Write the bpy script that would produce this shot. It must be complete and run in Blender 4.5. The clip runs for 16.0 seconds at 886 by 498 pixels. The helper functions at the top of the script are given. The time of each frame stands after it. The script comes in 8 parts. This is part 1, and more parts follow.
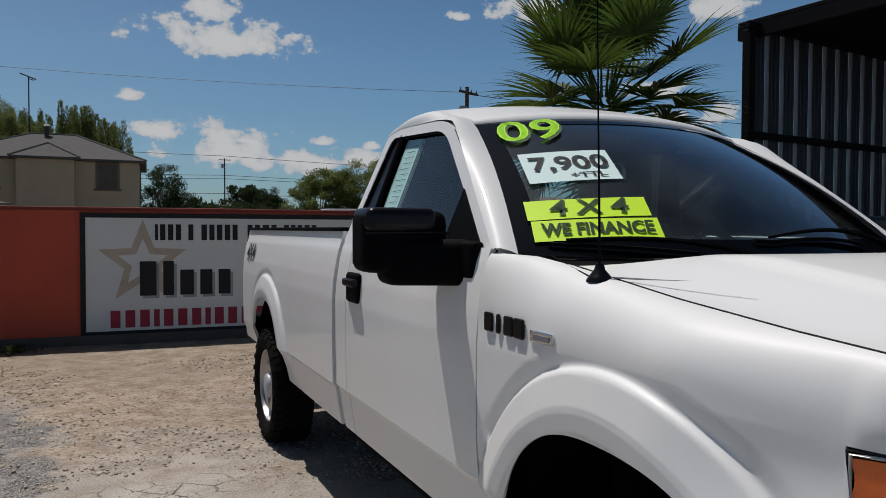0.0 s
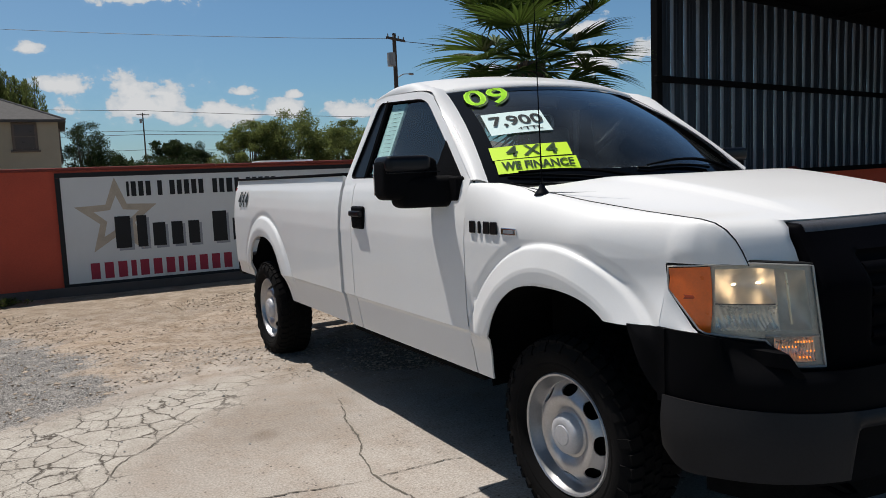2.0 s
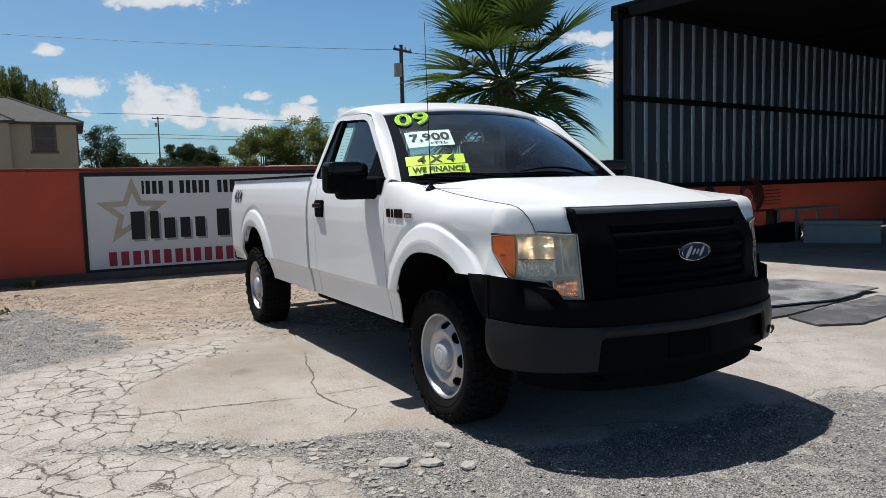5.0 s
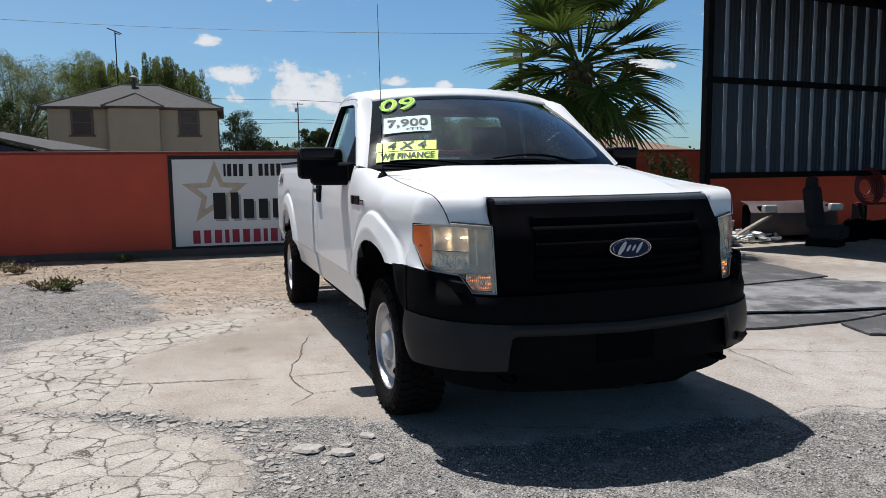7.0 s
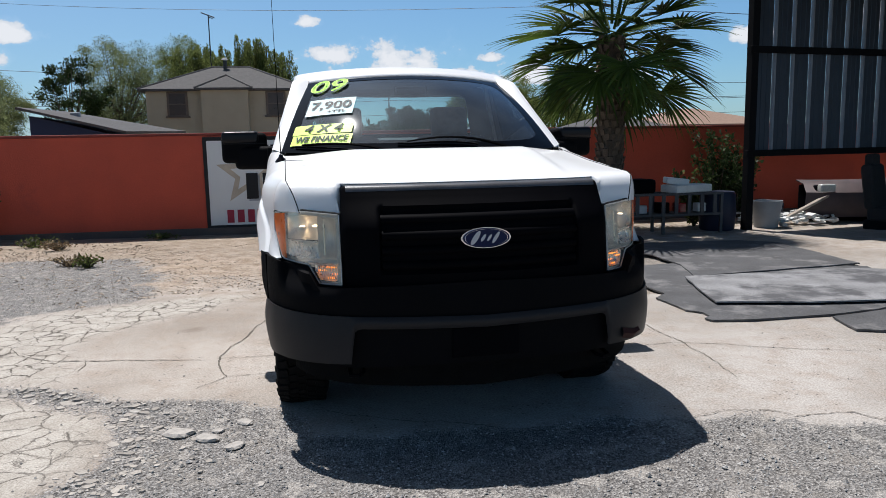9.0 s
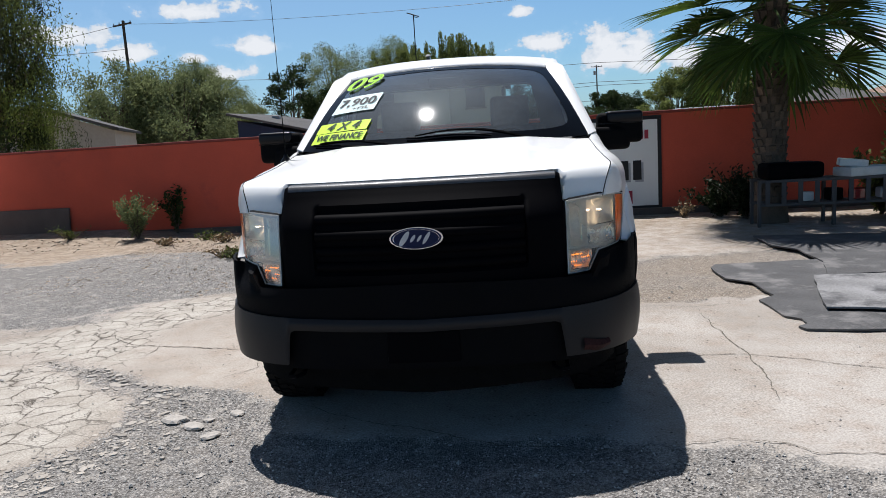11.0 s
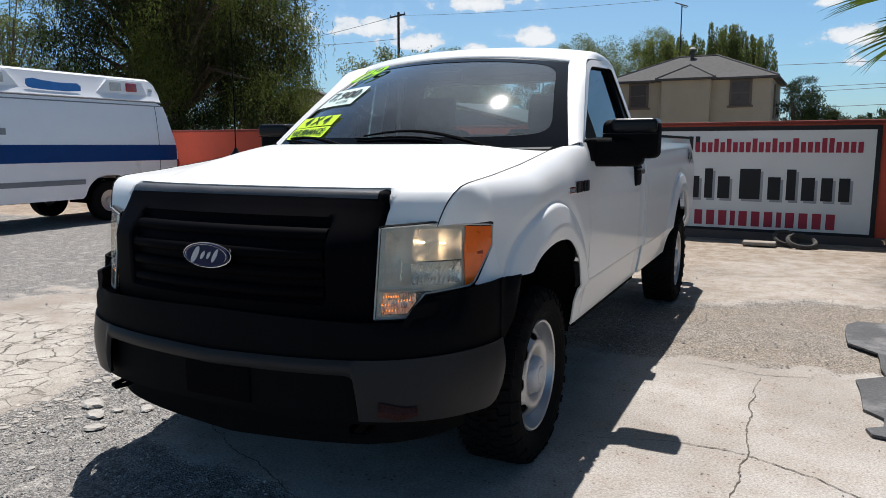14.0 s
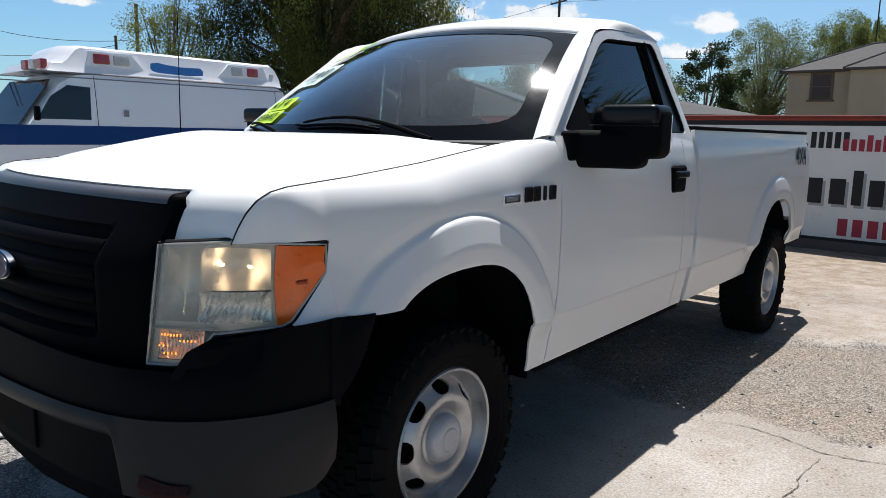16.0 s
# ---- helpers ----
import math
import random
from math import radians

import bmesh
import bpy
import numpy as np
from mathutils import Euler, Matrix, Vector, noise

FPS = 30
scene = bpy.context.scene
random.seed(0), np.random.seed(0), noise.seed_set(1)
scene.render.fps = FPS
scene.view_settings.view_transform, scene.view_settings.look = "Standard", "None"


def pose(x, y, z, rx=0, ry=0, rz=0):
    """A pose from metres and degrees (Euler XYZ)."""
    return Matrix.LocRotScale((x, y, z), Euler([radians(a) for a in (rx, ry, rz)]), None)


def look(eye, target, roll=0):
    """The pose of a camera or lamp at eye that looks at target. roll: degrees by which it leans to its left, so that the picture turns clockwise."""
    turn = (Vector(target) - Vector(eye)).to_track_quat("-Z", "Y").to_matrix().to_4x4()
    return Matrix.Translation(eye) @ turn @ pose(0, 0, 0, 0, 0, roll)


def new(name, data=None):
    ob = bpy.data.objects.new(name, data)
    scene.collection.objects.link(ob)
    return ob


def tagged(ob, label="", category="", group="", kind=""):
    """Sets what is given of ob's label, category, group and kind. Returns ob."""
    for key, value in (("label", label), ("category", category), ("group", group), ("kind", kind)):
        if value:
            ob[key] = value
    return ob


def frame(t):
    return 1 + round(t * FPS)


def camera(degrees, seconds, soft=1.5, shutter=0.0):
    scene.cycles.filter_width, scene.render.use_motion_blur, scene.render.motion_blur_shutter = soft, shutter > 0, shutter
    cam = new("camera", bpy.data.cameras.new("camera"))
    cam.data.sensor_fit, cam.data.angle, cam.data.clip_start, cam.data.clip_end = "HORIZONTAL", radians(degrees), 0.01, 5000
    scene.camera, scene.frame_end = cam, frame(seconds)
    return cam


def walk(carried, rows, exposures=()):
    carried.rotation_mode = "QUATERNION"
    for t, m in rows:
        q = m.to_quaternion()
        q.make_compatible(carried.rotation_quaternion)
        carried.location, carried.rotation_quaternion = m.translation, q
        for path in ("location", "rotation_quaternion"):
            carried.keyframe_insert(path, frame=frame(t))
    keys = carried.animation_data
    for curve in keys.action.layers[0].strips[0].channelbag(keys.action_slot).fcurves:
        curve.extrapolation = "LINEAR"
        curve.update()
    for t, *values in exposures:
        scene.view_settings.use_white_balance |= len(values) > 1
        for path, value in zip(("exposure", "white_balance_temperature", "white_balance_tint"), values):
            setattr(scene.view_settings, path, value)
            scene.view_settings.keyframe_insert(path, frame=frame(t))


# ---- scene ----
cam = camera(63.4, 16.0, 0.6)
METRES, EYE, TILT, TURN = 9.45, 1.46, 1.6, -25.04
ROWS = [
    (0.0, 0.0, 0.0, 0.0, 0.05, -3.0, -0.89),
    (0.5, -0.0113, -0.0275, 0.0007, -1.52, -5.23, -0.54),
    (1.0, -0.0124, -0.0584, -0.0007, -1.95, -4.99, -1.0),
    (1.5, -0.0169, -0.0894, 0.0011, -1.57, -5.36, 0.21),
    (2.0, -0.0318, -0.1193, -0.0001, -5.6, -7.31, 1.51),
    (2.5, -0.03, -0.1563, -0.0018, -3.85, -6.19, -0.98),
    (3.0, -0.0288, -0.1903, 0.0007, -4.41, -5.85, -0.48),
    (3.5, -0.0369, -0.2222, 0.0001, -5.79, -9.0, 0.52),
    (4.0, -0.0254, -0.2475, -0.0008, -4.6, -6.12, -0.09),
    (4.5, -0.0049, -0.2649, 0.0007, -4.8, -6.51, -0.36),
    (5.0, 0.0124, -0.2618, -0.0021, -4.64, -6.66, 0.54),
    (7.5, 0.1585, -0.2489, -0.0012, 7.04, -8.41, -0.14),
    (8.0, 0.1909, -0.2438, 0.0006, 6.41, -9.97, -0.84),
    (8.5, 0.2135, -0.2295, -0.0018, 9.68, -10.16, -1.49),
    (9.0, 0.2385, -0.2167, 0.0013, 13.34, -9.56, 0.8),
    (11.5, 0.3729, -0.1308, -0.0013, 34.3, -10.1, 1.8),
    (12.0, 0.3889, -0.1014, -0.0011, 38.55, -10.8, -0.05),
    (12.5, 0.4141, -0.0756, -0.0037, 43.13, -10.13, 0.34),
    (13.0, 0.4336, -0.0495, -0.0018, 46.72, -10.27, 0.63),
    (13.5, 0.4395, -0.0182, -0.0007, 48.18, -11.22, -0.86),
    (14.0, 0.4513, 0.0133, -0.0021, 50.97, -9.69, 0.78),
    (14.5, 0.4624, 0.0422, 0.0004, 53.67, -9.45, 1.0),
    (15.0, 0.4563, 0.0739, -0.0022, 55.35, -9.84, -2.14),
    (15.5, 0.4509, 0.1074, -0.0035, 57.92, -11.46, 0.66),
    (16.0, 0.4433, 0.1436, -0.004, 63.89, -10.45, -0.13),
]
walk(cam, [(t, pose(-2.0, -1.3, EYE, TILT) @ pose(0, 0, 0, 0, 0, TURN) @ pose(METRES * x, METRES * y, METRES * z, 90 + pitch, roll, yaw)) for t, x, y, z, yaw, pitch, roll in ROWS], [(0, -0.53, 6600, 12), (1, -0.33, 6600, 12), (2, -0.14, 6600, 11), (3, 0.06, 6500, 11), (3.5, 0.11, 6480, 11), (5, 0.07, 6380, 10), (8, 0.17, 6300, 12), (12, 0.26, 6350, 12), (14, 0.32, 6400, 11), (16, 0.42, 6400, 11)])

# ---- sky, sun ----
world = bpy.data.worlds.new("sky")
scene.world = world
world.use_nodes = True
wt = world.node_tree
wt.nodes.clear()


def wnode(kind, operation="", blend=""):
    n = wt.nodes.new(kind)
    if operation:
        n.operation = operation
    if blend:
        n.data_type = blend
    return n


def wmath(op, a, b=None, c=None, clamp=False):
    n = wnode("ShaderNodeMath", op)
    n.use_clamp = clamp
    for i, v in enumerate((a, b, c)):
        if v is None:
            continue
        if isinstance(v, (int, float)):
            n.inputs[i].default_value = v
        else:
            wt.links.new(v, n.inputs[i])
    return n.outputs[0]


SUN_EL, SUN_AZ = 68.5, -24.0
SKY, SUN = 0.056, 5.0
sky = wnode("ShaderNodeTexSky")
sky.sky_type, sky.sun_disc, sky.sun_elevation, sky.sun_rotation = "NISHITA", False, radians(SUN_EL), radians(SUN_AZ)
sky.dust_density, sky.ozone_density = 0.6, 2.2
coord = wnode("ShaderNodeTexCoord")
sep = wnode("ShaderNodeSeparateXYZ")
wt.links.new(coord.outputs["Generated"], sep.inputs[0])
az = wmath("ARCTAN2", sep.outputs[0], sep.outputs[1])
el = wmath("ARCSINE", sep.outputs[2])
comb = wnode("ShaderNodeCombineXYZ")
wt.links.new(az, comb.inputs[0])
wt.links.new(wmath("MULTIPLY", el, 1.25), comb.inputs[1])
fluff = wnode("ShaderNodeTexNoise")
fluff.inputs["Scale"].default_value, fluff.inputs["Detail"].default_value, fluff.inputs["Roughness"].default_value = 26.0, 7.0, 0.58
wt.links.new(comb.outputs[0], fluff.inputs["Vector"])
# fair-weather cumulus: azimuth, elevation, half width, half height in degrees
CLOUDS = [(8.2, 14.0, 5.6, 1.7), (7.2, 15.8, 1.9, 1.6), (1.2, 9.5, 1.0, 0.45), (3.3, 7.1, 2.6, 0.8), (8.8, 5.8, 4.6, 1.9), (15.4, 6.8, 1.2, 0.5), (14.0, 5.2, 5.2, 1.3), (19.3, 6.5, 0.7, 0.35),
          (18.2, 5.2, 2.6, 0.9), (31.4, 16.7, 2.8, 1.1), (45.7, 15.8, 2.6, 1.6), (41.5, 10.5, 2.3, 0.9), (42.0, 8.0, 1.8, 1.4), (46.2, 8.3, 1.8, 0.9), (26.1, 16.4, 1.0, 0.5), (34.5, 7.5, 1.6, 0.7), (9.4, 6.7, 1.4, 0.4),
          (-31.3, 8.9, 3.2, 1.2), (-28.6, 7.7, 2.6, 0.8), (-23.2, 10.6, 3.2, 0.9), (-19.1, 8.1, 2.4, 0.75), (-23.4, 7.3, 1.4, 0.45), (-20.7, 6.1, 1.7, 0.75), (-65.0, 8.3, 1.2, 0.4), (-40.0, 9.0, 4.0, 1.0), (24.0, 5.0, 4.0, 0.9)]
field = None
for a, e, w, h in CLOUDS:
    da = wmath("MULTIPLY", wmath("SUBTRACT", az, radians(a)), 1 / radians(w))
    de = wmath("MULTIPLY", wmath("SUBTRACT", el, radians(e)), 1 / radians(h))
    # flat below, heaped above
    de = wmath("MAXIMUM", de, wmath("MULTIPLY", de, -1.7))
    blob = wmath("SUBTRACT", 1.0, wmath("SQRT", wmath("ADD", wmath("MULTIPLY", da, da), wmath("MULTIPLY", de, de))))
    field = blob if field is None else wmath("MAXIMUM", field, blob)
field = wmath("MAXIMUM", field, -1.2)
dense = wmath("ADD", wmath("MULTIPLY", field, 1.0), wmath("MULTIPLY", wmath("SUBTRACT", fluff.outputs["Fac"], 0.47), 3.8))
cover = wmath("MULTIPLY", wmath("SUBTRACT", dense, 0.06), 3.4, clamp=True)
# thin veil of high white, stronger near the horizon
veil = wmath("ADD", wmath("MULTIPLY", wmath("SUBTRACT", 0.10, el, clamp=True), 1.5), wmath("MULTIPLY", wmath("SUBTRACT", 0.55, el, clamp=True), 0.15), clamp=True)
# whiter haze below the sun
below = wmath("POWER", wmath("MAXIMUM", wmath("COSINE", wmath("SUBTRACT", az, radians(SUN_AZ))), 0.0), 6.0)
veil = wmath("ADD", veil, wmath("MULTIPLY", below, 0.20), clamp=True)
cover = wmath("MAXIMUM", cover, veil)
soft_c = wnode("ShaderNodeMix", blend="RGBA")
shade = wmath("MULTIPLY_ADD", wmath("SUBTRACT", dense, 0.3), 0.9, 0.55, clamp=True)
wt.links.new(shade, soft_c.inputs["Factor"])
soft_c.inputs["A"].default_value, soft_c.inputs["B"].default_value = (6.8, 8.4, 10.0, 1), (12.5, 12.9, 13.2, 1)
mixc = wnode("ShaderNodeMix", blend="RGBA")
wt.links.new(cover, mixc.inputs["Factor"])
clear = wnode("ShaderNodeVectorMath", "MULTIPLY")
clear.inputs[1].default_value = (0.98, 1.45, 1.70)
# clear sky deepens from hazy horizon to zenith, overdone high up to darken shade
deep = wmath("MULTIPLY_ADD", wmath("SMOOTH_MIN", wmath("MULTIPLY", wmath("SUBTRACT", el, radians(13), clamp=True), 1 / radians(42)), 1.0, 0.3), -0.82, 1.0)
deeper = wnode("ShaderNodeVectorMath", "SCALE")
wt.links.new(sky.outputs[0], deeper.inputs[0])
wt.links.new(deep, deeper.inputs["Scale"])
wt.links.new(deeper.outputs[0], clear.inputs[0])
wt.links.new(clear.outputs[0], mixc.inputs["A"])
wt.links.new(soft_c.outputs["Result"], mixc.inputs["B"])
# bright aureole round the sun
toward = wnode("ShaderNodeVectorMath", "DOT_PRODUCT")
wt.links.new(coord.outputs["Generated"], toward.inputs[0])
toward.inputs[1].default_value = Vector((-16, 36, 100)).normalized()
aureole = wmath("MULTIPLY", wmath("POWER", wmath("MAXIMUM", toward.outputs["Value"], 0.0), 10.0), 7.0)
glow = wnode("ShaderNodeVectorMath", "SCALE")
glow.inputs[0].default_value = (0.92, 0.98, 1.06)
wt.links.new(aureole, glow.inputs["Scale"])
bright = wnode("ShaderNodeVectorMath", "ADD")
wt.links.new(mixc.outputs["Result"], bright.inputs[0])
wt.links.new(glow.outputs[0], bright.inputs[1])
bgd = wnode("ShaderNodeBackground")
bgd.inputs["Strength"].default_value = SKY
wt.links.new(bright.outputs[0], bgd.inputs["Color"])
wt.links.new(bgd.outputs[0], wnode("ShaderNodeOutputWorld").inputs["Surface"])

sun_data = bpy.data.lights.new("sun", "SUN")
sun_data.energy, sun_data.angle, sun_data.color = SUN, radians(0.53), (1.0, 0.965, 0.915)
sun = new("sun", sun_data)
sun.matrix_world = look((-16, 36, 100), (0, 0, 0))


# ---- materials ----
def mat(name, color, rough=0.5, metal=0.0, var=0.18, scale=6.0, bump=0.15, fine=120.0, coat=0.0, stain=None, stain_at=0.62, island=0.0, each=0.0, emit=0.0, spec=0.5):
    """A surface with large and fine variation in colour, roughness and relief."""
    m = bpy.data.materials.new(name)
    m.use_nodes = True
    t = m.node_tree
    b = t.nodes["Principled BSDF"]
    link = t.links.new
    tc = t.nodes.new("ShaderNodeTexCoord")
    n1, n2 = t.nodes.new("ShaderNodeTexNoise"), t.nodes.new("ShaderNodeTexNoise")
    for n, s, d in ((n1, scale, 5.0), (n2, fine, 3.0)):
        n.inputs["Scale"].default_value, n.inputs["Detail"].default_value = s, d
        link(tc.outputs["Object"], n.inputs["Vector"])
    add = t.nodes.new("ShaderNodeMath")
    add.operation = "MULTIPLY_ADD"
    link(n2.outputs["Fac"], add.inputs[0])
    add.inputs[1].default_value = 0.45
    half = t.nodes.new("ShaderNodeMath")
    half.operation = "MULTIPLY"
    link(n1.outputs["Fac"], half.inputs[0])
    half.inputs[1].default_value = 0.55
    link(half.outputs[0], add.inputs[2])
    ramp = t.nodes.new("ShaderNodeMapRange")
    ramp.inputs["From Min"].default_value, ramp.inputs["From Max"].default_value = 0.3, 0.7
    ramp.inputs["To Min"].default_value, ramp.inputs["To Max"].default_value = 1 - var, 1 + var
    link(add.outputs[0], ramp.inputs["Value"])
    value = ramp.outputs[0]
    for amount, source in ((island, "geo"), (each, "obj")):
        if amount:
            g = t.nodes.new("ShaderNodeNewGeometry" if source == "geo" else "ShaderNodeObjectInfo")
            r2 = t.nodes.new("ShaderNodeMapRange")
            r2.inputs["To Min"].default_value, r2.inputs["To Max"].default_value = 1 - amount, 1 + amount
            link(g.outputs["Random Per Island" if source == "geo" else "Random"], r2.inputs["Value"])
            mu = t.nodes.new("ShaderNodeMath")
            mu.operation = "MULTIPLY"
            link(value, mu.inputs[0])
            link(r2.outputs[0], mu.inputs[1])
            value = mu.outputs[0]
    sc = t.nodes.new("ShaderNodeVectorMath")
    sc.operation = "SCALE"
    sc.inputs[0].default_value = color
    link(value, sc.inputs["Scale"])
    col = sc.outputs[0]
    if stain:
        n3 = t.nodes.new("ShaderNodeTexNoise")
        n3.inputs["Scale"].default_value, n3.inputs["Detail"].default_value, n3.inputs["Roughness"].default_value = scale * 0.6, 9.0, 0.7
        link(tc.outputs["Object"], n3.inputs["Vector"])
        r3 = t.nodes.new("ShaderNodeMapRange")
        r3.inputs["From Min"].default_value, r3.inputs["From Max"].default_value = stain_at, stain_at + 0.12
        link(n3.outputs["Fac"], r3.inputs["Value"])
        mx = t.nodes.new("ShaderNodeMix")
        mx.data_type = "RGBA"
        link(r3.outputs[0], mx.inputs["Factor"])
        link(col, mx.inputs["A"])
        mx.inputs["B"].default_value = (*stain, 1)
        col = mx.outputs["Result"]
    link(col, b.inputs["Base Color"])
    rr = t.nodes.new("ShaderNodeMapRange")
    rr.inputs["To Min"].default_value, rr.inputs["To Max"].default_value = max(0.0, rough - 0.08), min(1.0, rough + 0.08)
    link(n1.outputs["Fac"], rr.inputs["Value"])
    link(rr.outputs[0], b.inputs["Roughness"])
    b.inputs["Metallic"].default_value, b.inputs["Coat Weight"].default_value, b.inputs["Coat Roughness"].default_value = metal, coat, 0.06
    b.inputs["Specular IOR Level"].default_value = spec
    if emit:
        b.inputs["Emission Color"].default_value, b.inputs["Emission Strength"].default_value = (*color, 1), emit
    if bump:
        bp = t.nodes.new("ShaderNodeBump")
        bp.inputs["Strength"].default_value, bp.inputs["Distance"].default_value = bump, 0.01
        link(n2.outputs["Fac"], bp.inputs["Height"])
        link(bp.outputs[0], b.inputs["Normal"])
    return m


def pane(name, tint, gloss=1.0, rough=0.0, haze=0.0, film=(0.48, 0.55, 0.60)):
    """Thin glass: tinted see-through with a Fresnel mirror, and a film of dust, bluish by default for sky reflection.
    """
    m = bpy.data.materials.new(name)
    m.use_nodes = True
    t = m.node_tree
    t.nodes.clear()
    out, mix, tr, gl, fr = [t.nodes.new("ShaderNode" + k) for k in ("OutputMaterial", "MixShader", "BsdfTransparent", "BsdfGlossy", "Fresnel")]
    tr.inputs[0].default_value = (*tint, 1)
    gl.inputs["Roughness"].default_value = rough
    fr.inputs["IOR"].default_value = 1.5
    mu = t.nodes.new("ShaderNodeMath")
    mu.operation = "MULTIPLY"
    mu.inputs[1].default_value = gloss
    t.links.new(fr.outputs[0], mu.inputs[0])
    t.links.new(mu.outputs[0], mix.inputs[0])
    under = tr.outputs[0]
    if haze:
        tc, ns, mr, df, m2 = [t.nodes.new("ShaderNode" + k) for k in ("TexCoord", "TexNoise", "MapRange", "BsdfDiffuse", "MixShader")]
        ns.inputs["Scale"].default_value, ns.inputs["Detail"].default_value = 4.0, 8.0
        t.links.new(tc.outputs["Object"], ns.inputs["Vector"])
        t.links.new(ns.outputs["Fac"], mr.inputs["Value"])
        mr.inputs["From Min"].default_value, mr.inputs["From Max"].default_value = 0.35, 0.8
        mr.inputs["To Min"].default_value, mr.inputs["To Max"].default_value = 0.2 * haze, haze
        df.inputs[0].default_value = (*film, 1)
        t.links.new(mr.outputs[0], m2.inputs[0])
        t.links.new(under, m2.inputs[1])
        t.links.new(df.outputs[0], m2.inputs[2])
        under = m2.outputs[0]
    t.links.new(under, mix.inputs[1])
    t.links.new(gl.outputs[0], mix.inputs[2])
    t.links.new(mix.outputs[0], out.inputs[0])
    return m


PAINT = mat("white_paint", (0.80, 0.80, 0.795), 0.48, var=0.02, scale=3, bump=0.0, coat=0.5, spec=0.3)
BLACK = mat("black_plastic", (0.0036, 0.0036, 0.0044), 0.65, var=0.3, bump=0.25, fine=500, spec=0.05)
GLOSSBLACK = mat("gloss_black", (0.005, 0.005, 0.007), 0.3, var=0.1, bump=0.0, spec=0.22)
FRIT = mat("black_glass_print", (0.003, 0.004, 0.006), 0.06, var=0.1, bump=0.0, spec=0.2)
MATTE = mat("black_vinyl", (0.0024, 0.0024, 0.0034), 0.6, var=0.3, bump=0.03, fine=300, spec=0.022)
# greyer vinyl, the sheen of the cover's top edge put into its colour
SHEENVINYL = mat("sheen_vinyl", (0.07, 0.07, 0.075), 0.38, var=0.35, scale=6, bump=0.1, fine=200, stain=(0.02, 0.02, 0.022), stain_at=0.58, spec=0.5)
GAP = mat("seam_shadow", (0.01, 0.01, 0.01), 0.9, var=0.0, bump=0.0)
STEEL_GREY = mat("grey_bumper_paint", (0.022, 0.021, 0.022), 0.42, metal=0.0, var=0.12, scale=5, bump=0.03, stain=(0.045, 0.024, 0.020), stain_at=0.64, spec=0.14)
DUSTYRUBBER = mat("dusty_rubber", (0.055, 0.050, 0.046), 0.92, var=0.4, scale=12, bump=0.3, stain=(0.20, 0.18, 0.15), stain_at=0.58)
RUBBER = mat("tyre_rubber", (0.008, 0.0075, 0.0075), 0.9, var=0.35, scale=9, bump=0.3, fine=260, spec=0.08)
SILVER = mat("silver_wheel_paint", (0.46, 0.46, 0.47), 0.38, metal=0.75, var=0.12, scale=14, bump=0.05, stain=(0.2, 0.17, 0.14), stain_at=0.68)
CHROME = mat("chrome", (0.75, 0.75, 0.77), 0.12, metal=1.0, var=0.05, bump=0.0)
REFLECT = mat("lamp_reflector", (0.76, 0.73, 0.68), 0.42, metal=0.85, var=0.2, scale=18, bump=0.16, fine=34)
SIGNAL_REFLECT = mat("signal_reflector", (0.78, 0.78, 0.76), 0.28, metal=0.85, var=0.2, scale=30, bump=0.1, fine=60)
BEZEL = mat("lamp_bezel", (0.44, 0.43, 0.41), 0.35, metal=0.3, var=0.2, scale=20, bump=0.1)
# warm bright colour of the light streak reflected in the lamp
STREAKMETAL = mat("lamp_streak_metal", (0.95, 0.84, 0.66), 0.3, metal=0.9, var=0.1, bump=0.0)
CAPSILVER = mat("pale_cap_plastic", (0.50, 0.50, 0.52), 0.5, metal=0.3, var=0.12, scale=14, bump=0.05)
LENS = pane("headlamp_lens", (0.96, 0.93, 0.86), 0.25, 0.10, haze=0.46, film=(0.84, 0.76, 0.64))
AMBER = mat("amber_plastic", (0.90, 0.15, 0.010), 0.3, var=0.10, scale=30, bump=0.06, fine=160, coat=0.5)
AMBER_DARK = mat("dark_amber_plastic", (0.32, 0.035, 0.004), 0.3, var=0.1, bump=0.05)
AMBER_LIT = mat("amber_glint_glow", (1.0, 0.27, 0.02), 0.3, var=0.1, bump=0.0, emit=2.6)
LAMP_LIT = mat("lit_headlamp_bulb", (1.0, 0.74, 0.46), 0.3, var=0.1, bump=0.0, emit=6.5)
# the dust film also carries sky reflection in its bluish colour
GLASS = pane("windscreen_glass", (0.76, 0.90, 0.94), 2.7, 0.045, haze=0.09)
SIDEGLASS = pane("side_glass", (0.72, 0.86, 0.86), 1.2, 0.0, haze=0.05)
TRIM_IN = mat("grey_cabin_plastic", (0.075, 0.078, 0.085), 0.7, var=0.2, bump=0.2)
SEAT = mat("grey_seat_cloth", (0.15, 0.16, 0.18), 0.95, var=0.25, scale=30, bump=0.4, fine=500)
NEON = mat("neon_green_vinyl", (0.50, 0.95, 0.02), 0.5, var=0.03, bump=0.0)
NEONY = mat("neon_yellow_vinyl", (0.62, 0.92, 0.03), 0.5, var=0.03, bump=0.0)
CARD = mat("pale_card", (0.62, 0.78, 0.76), 0.7, var=0.04, bump=0.0)
INK = mat("dark_ink", (0.012, 0.02, 0.022), 0.6, var=0.1, bump=0.0)
INKGREEN = mat("dark_green_ink", (0.02, 0.07, 0.01), 0.6, var=0.1, bump=0.0)
OVALBLUE = mat("blue_badge_enamel", (0.004, 0.010, 0.05), 0.35, var=0.1, bump=0.0, spec=0.2)
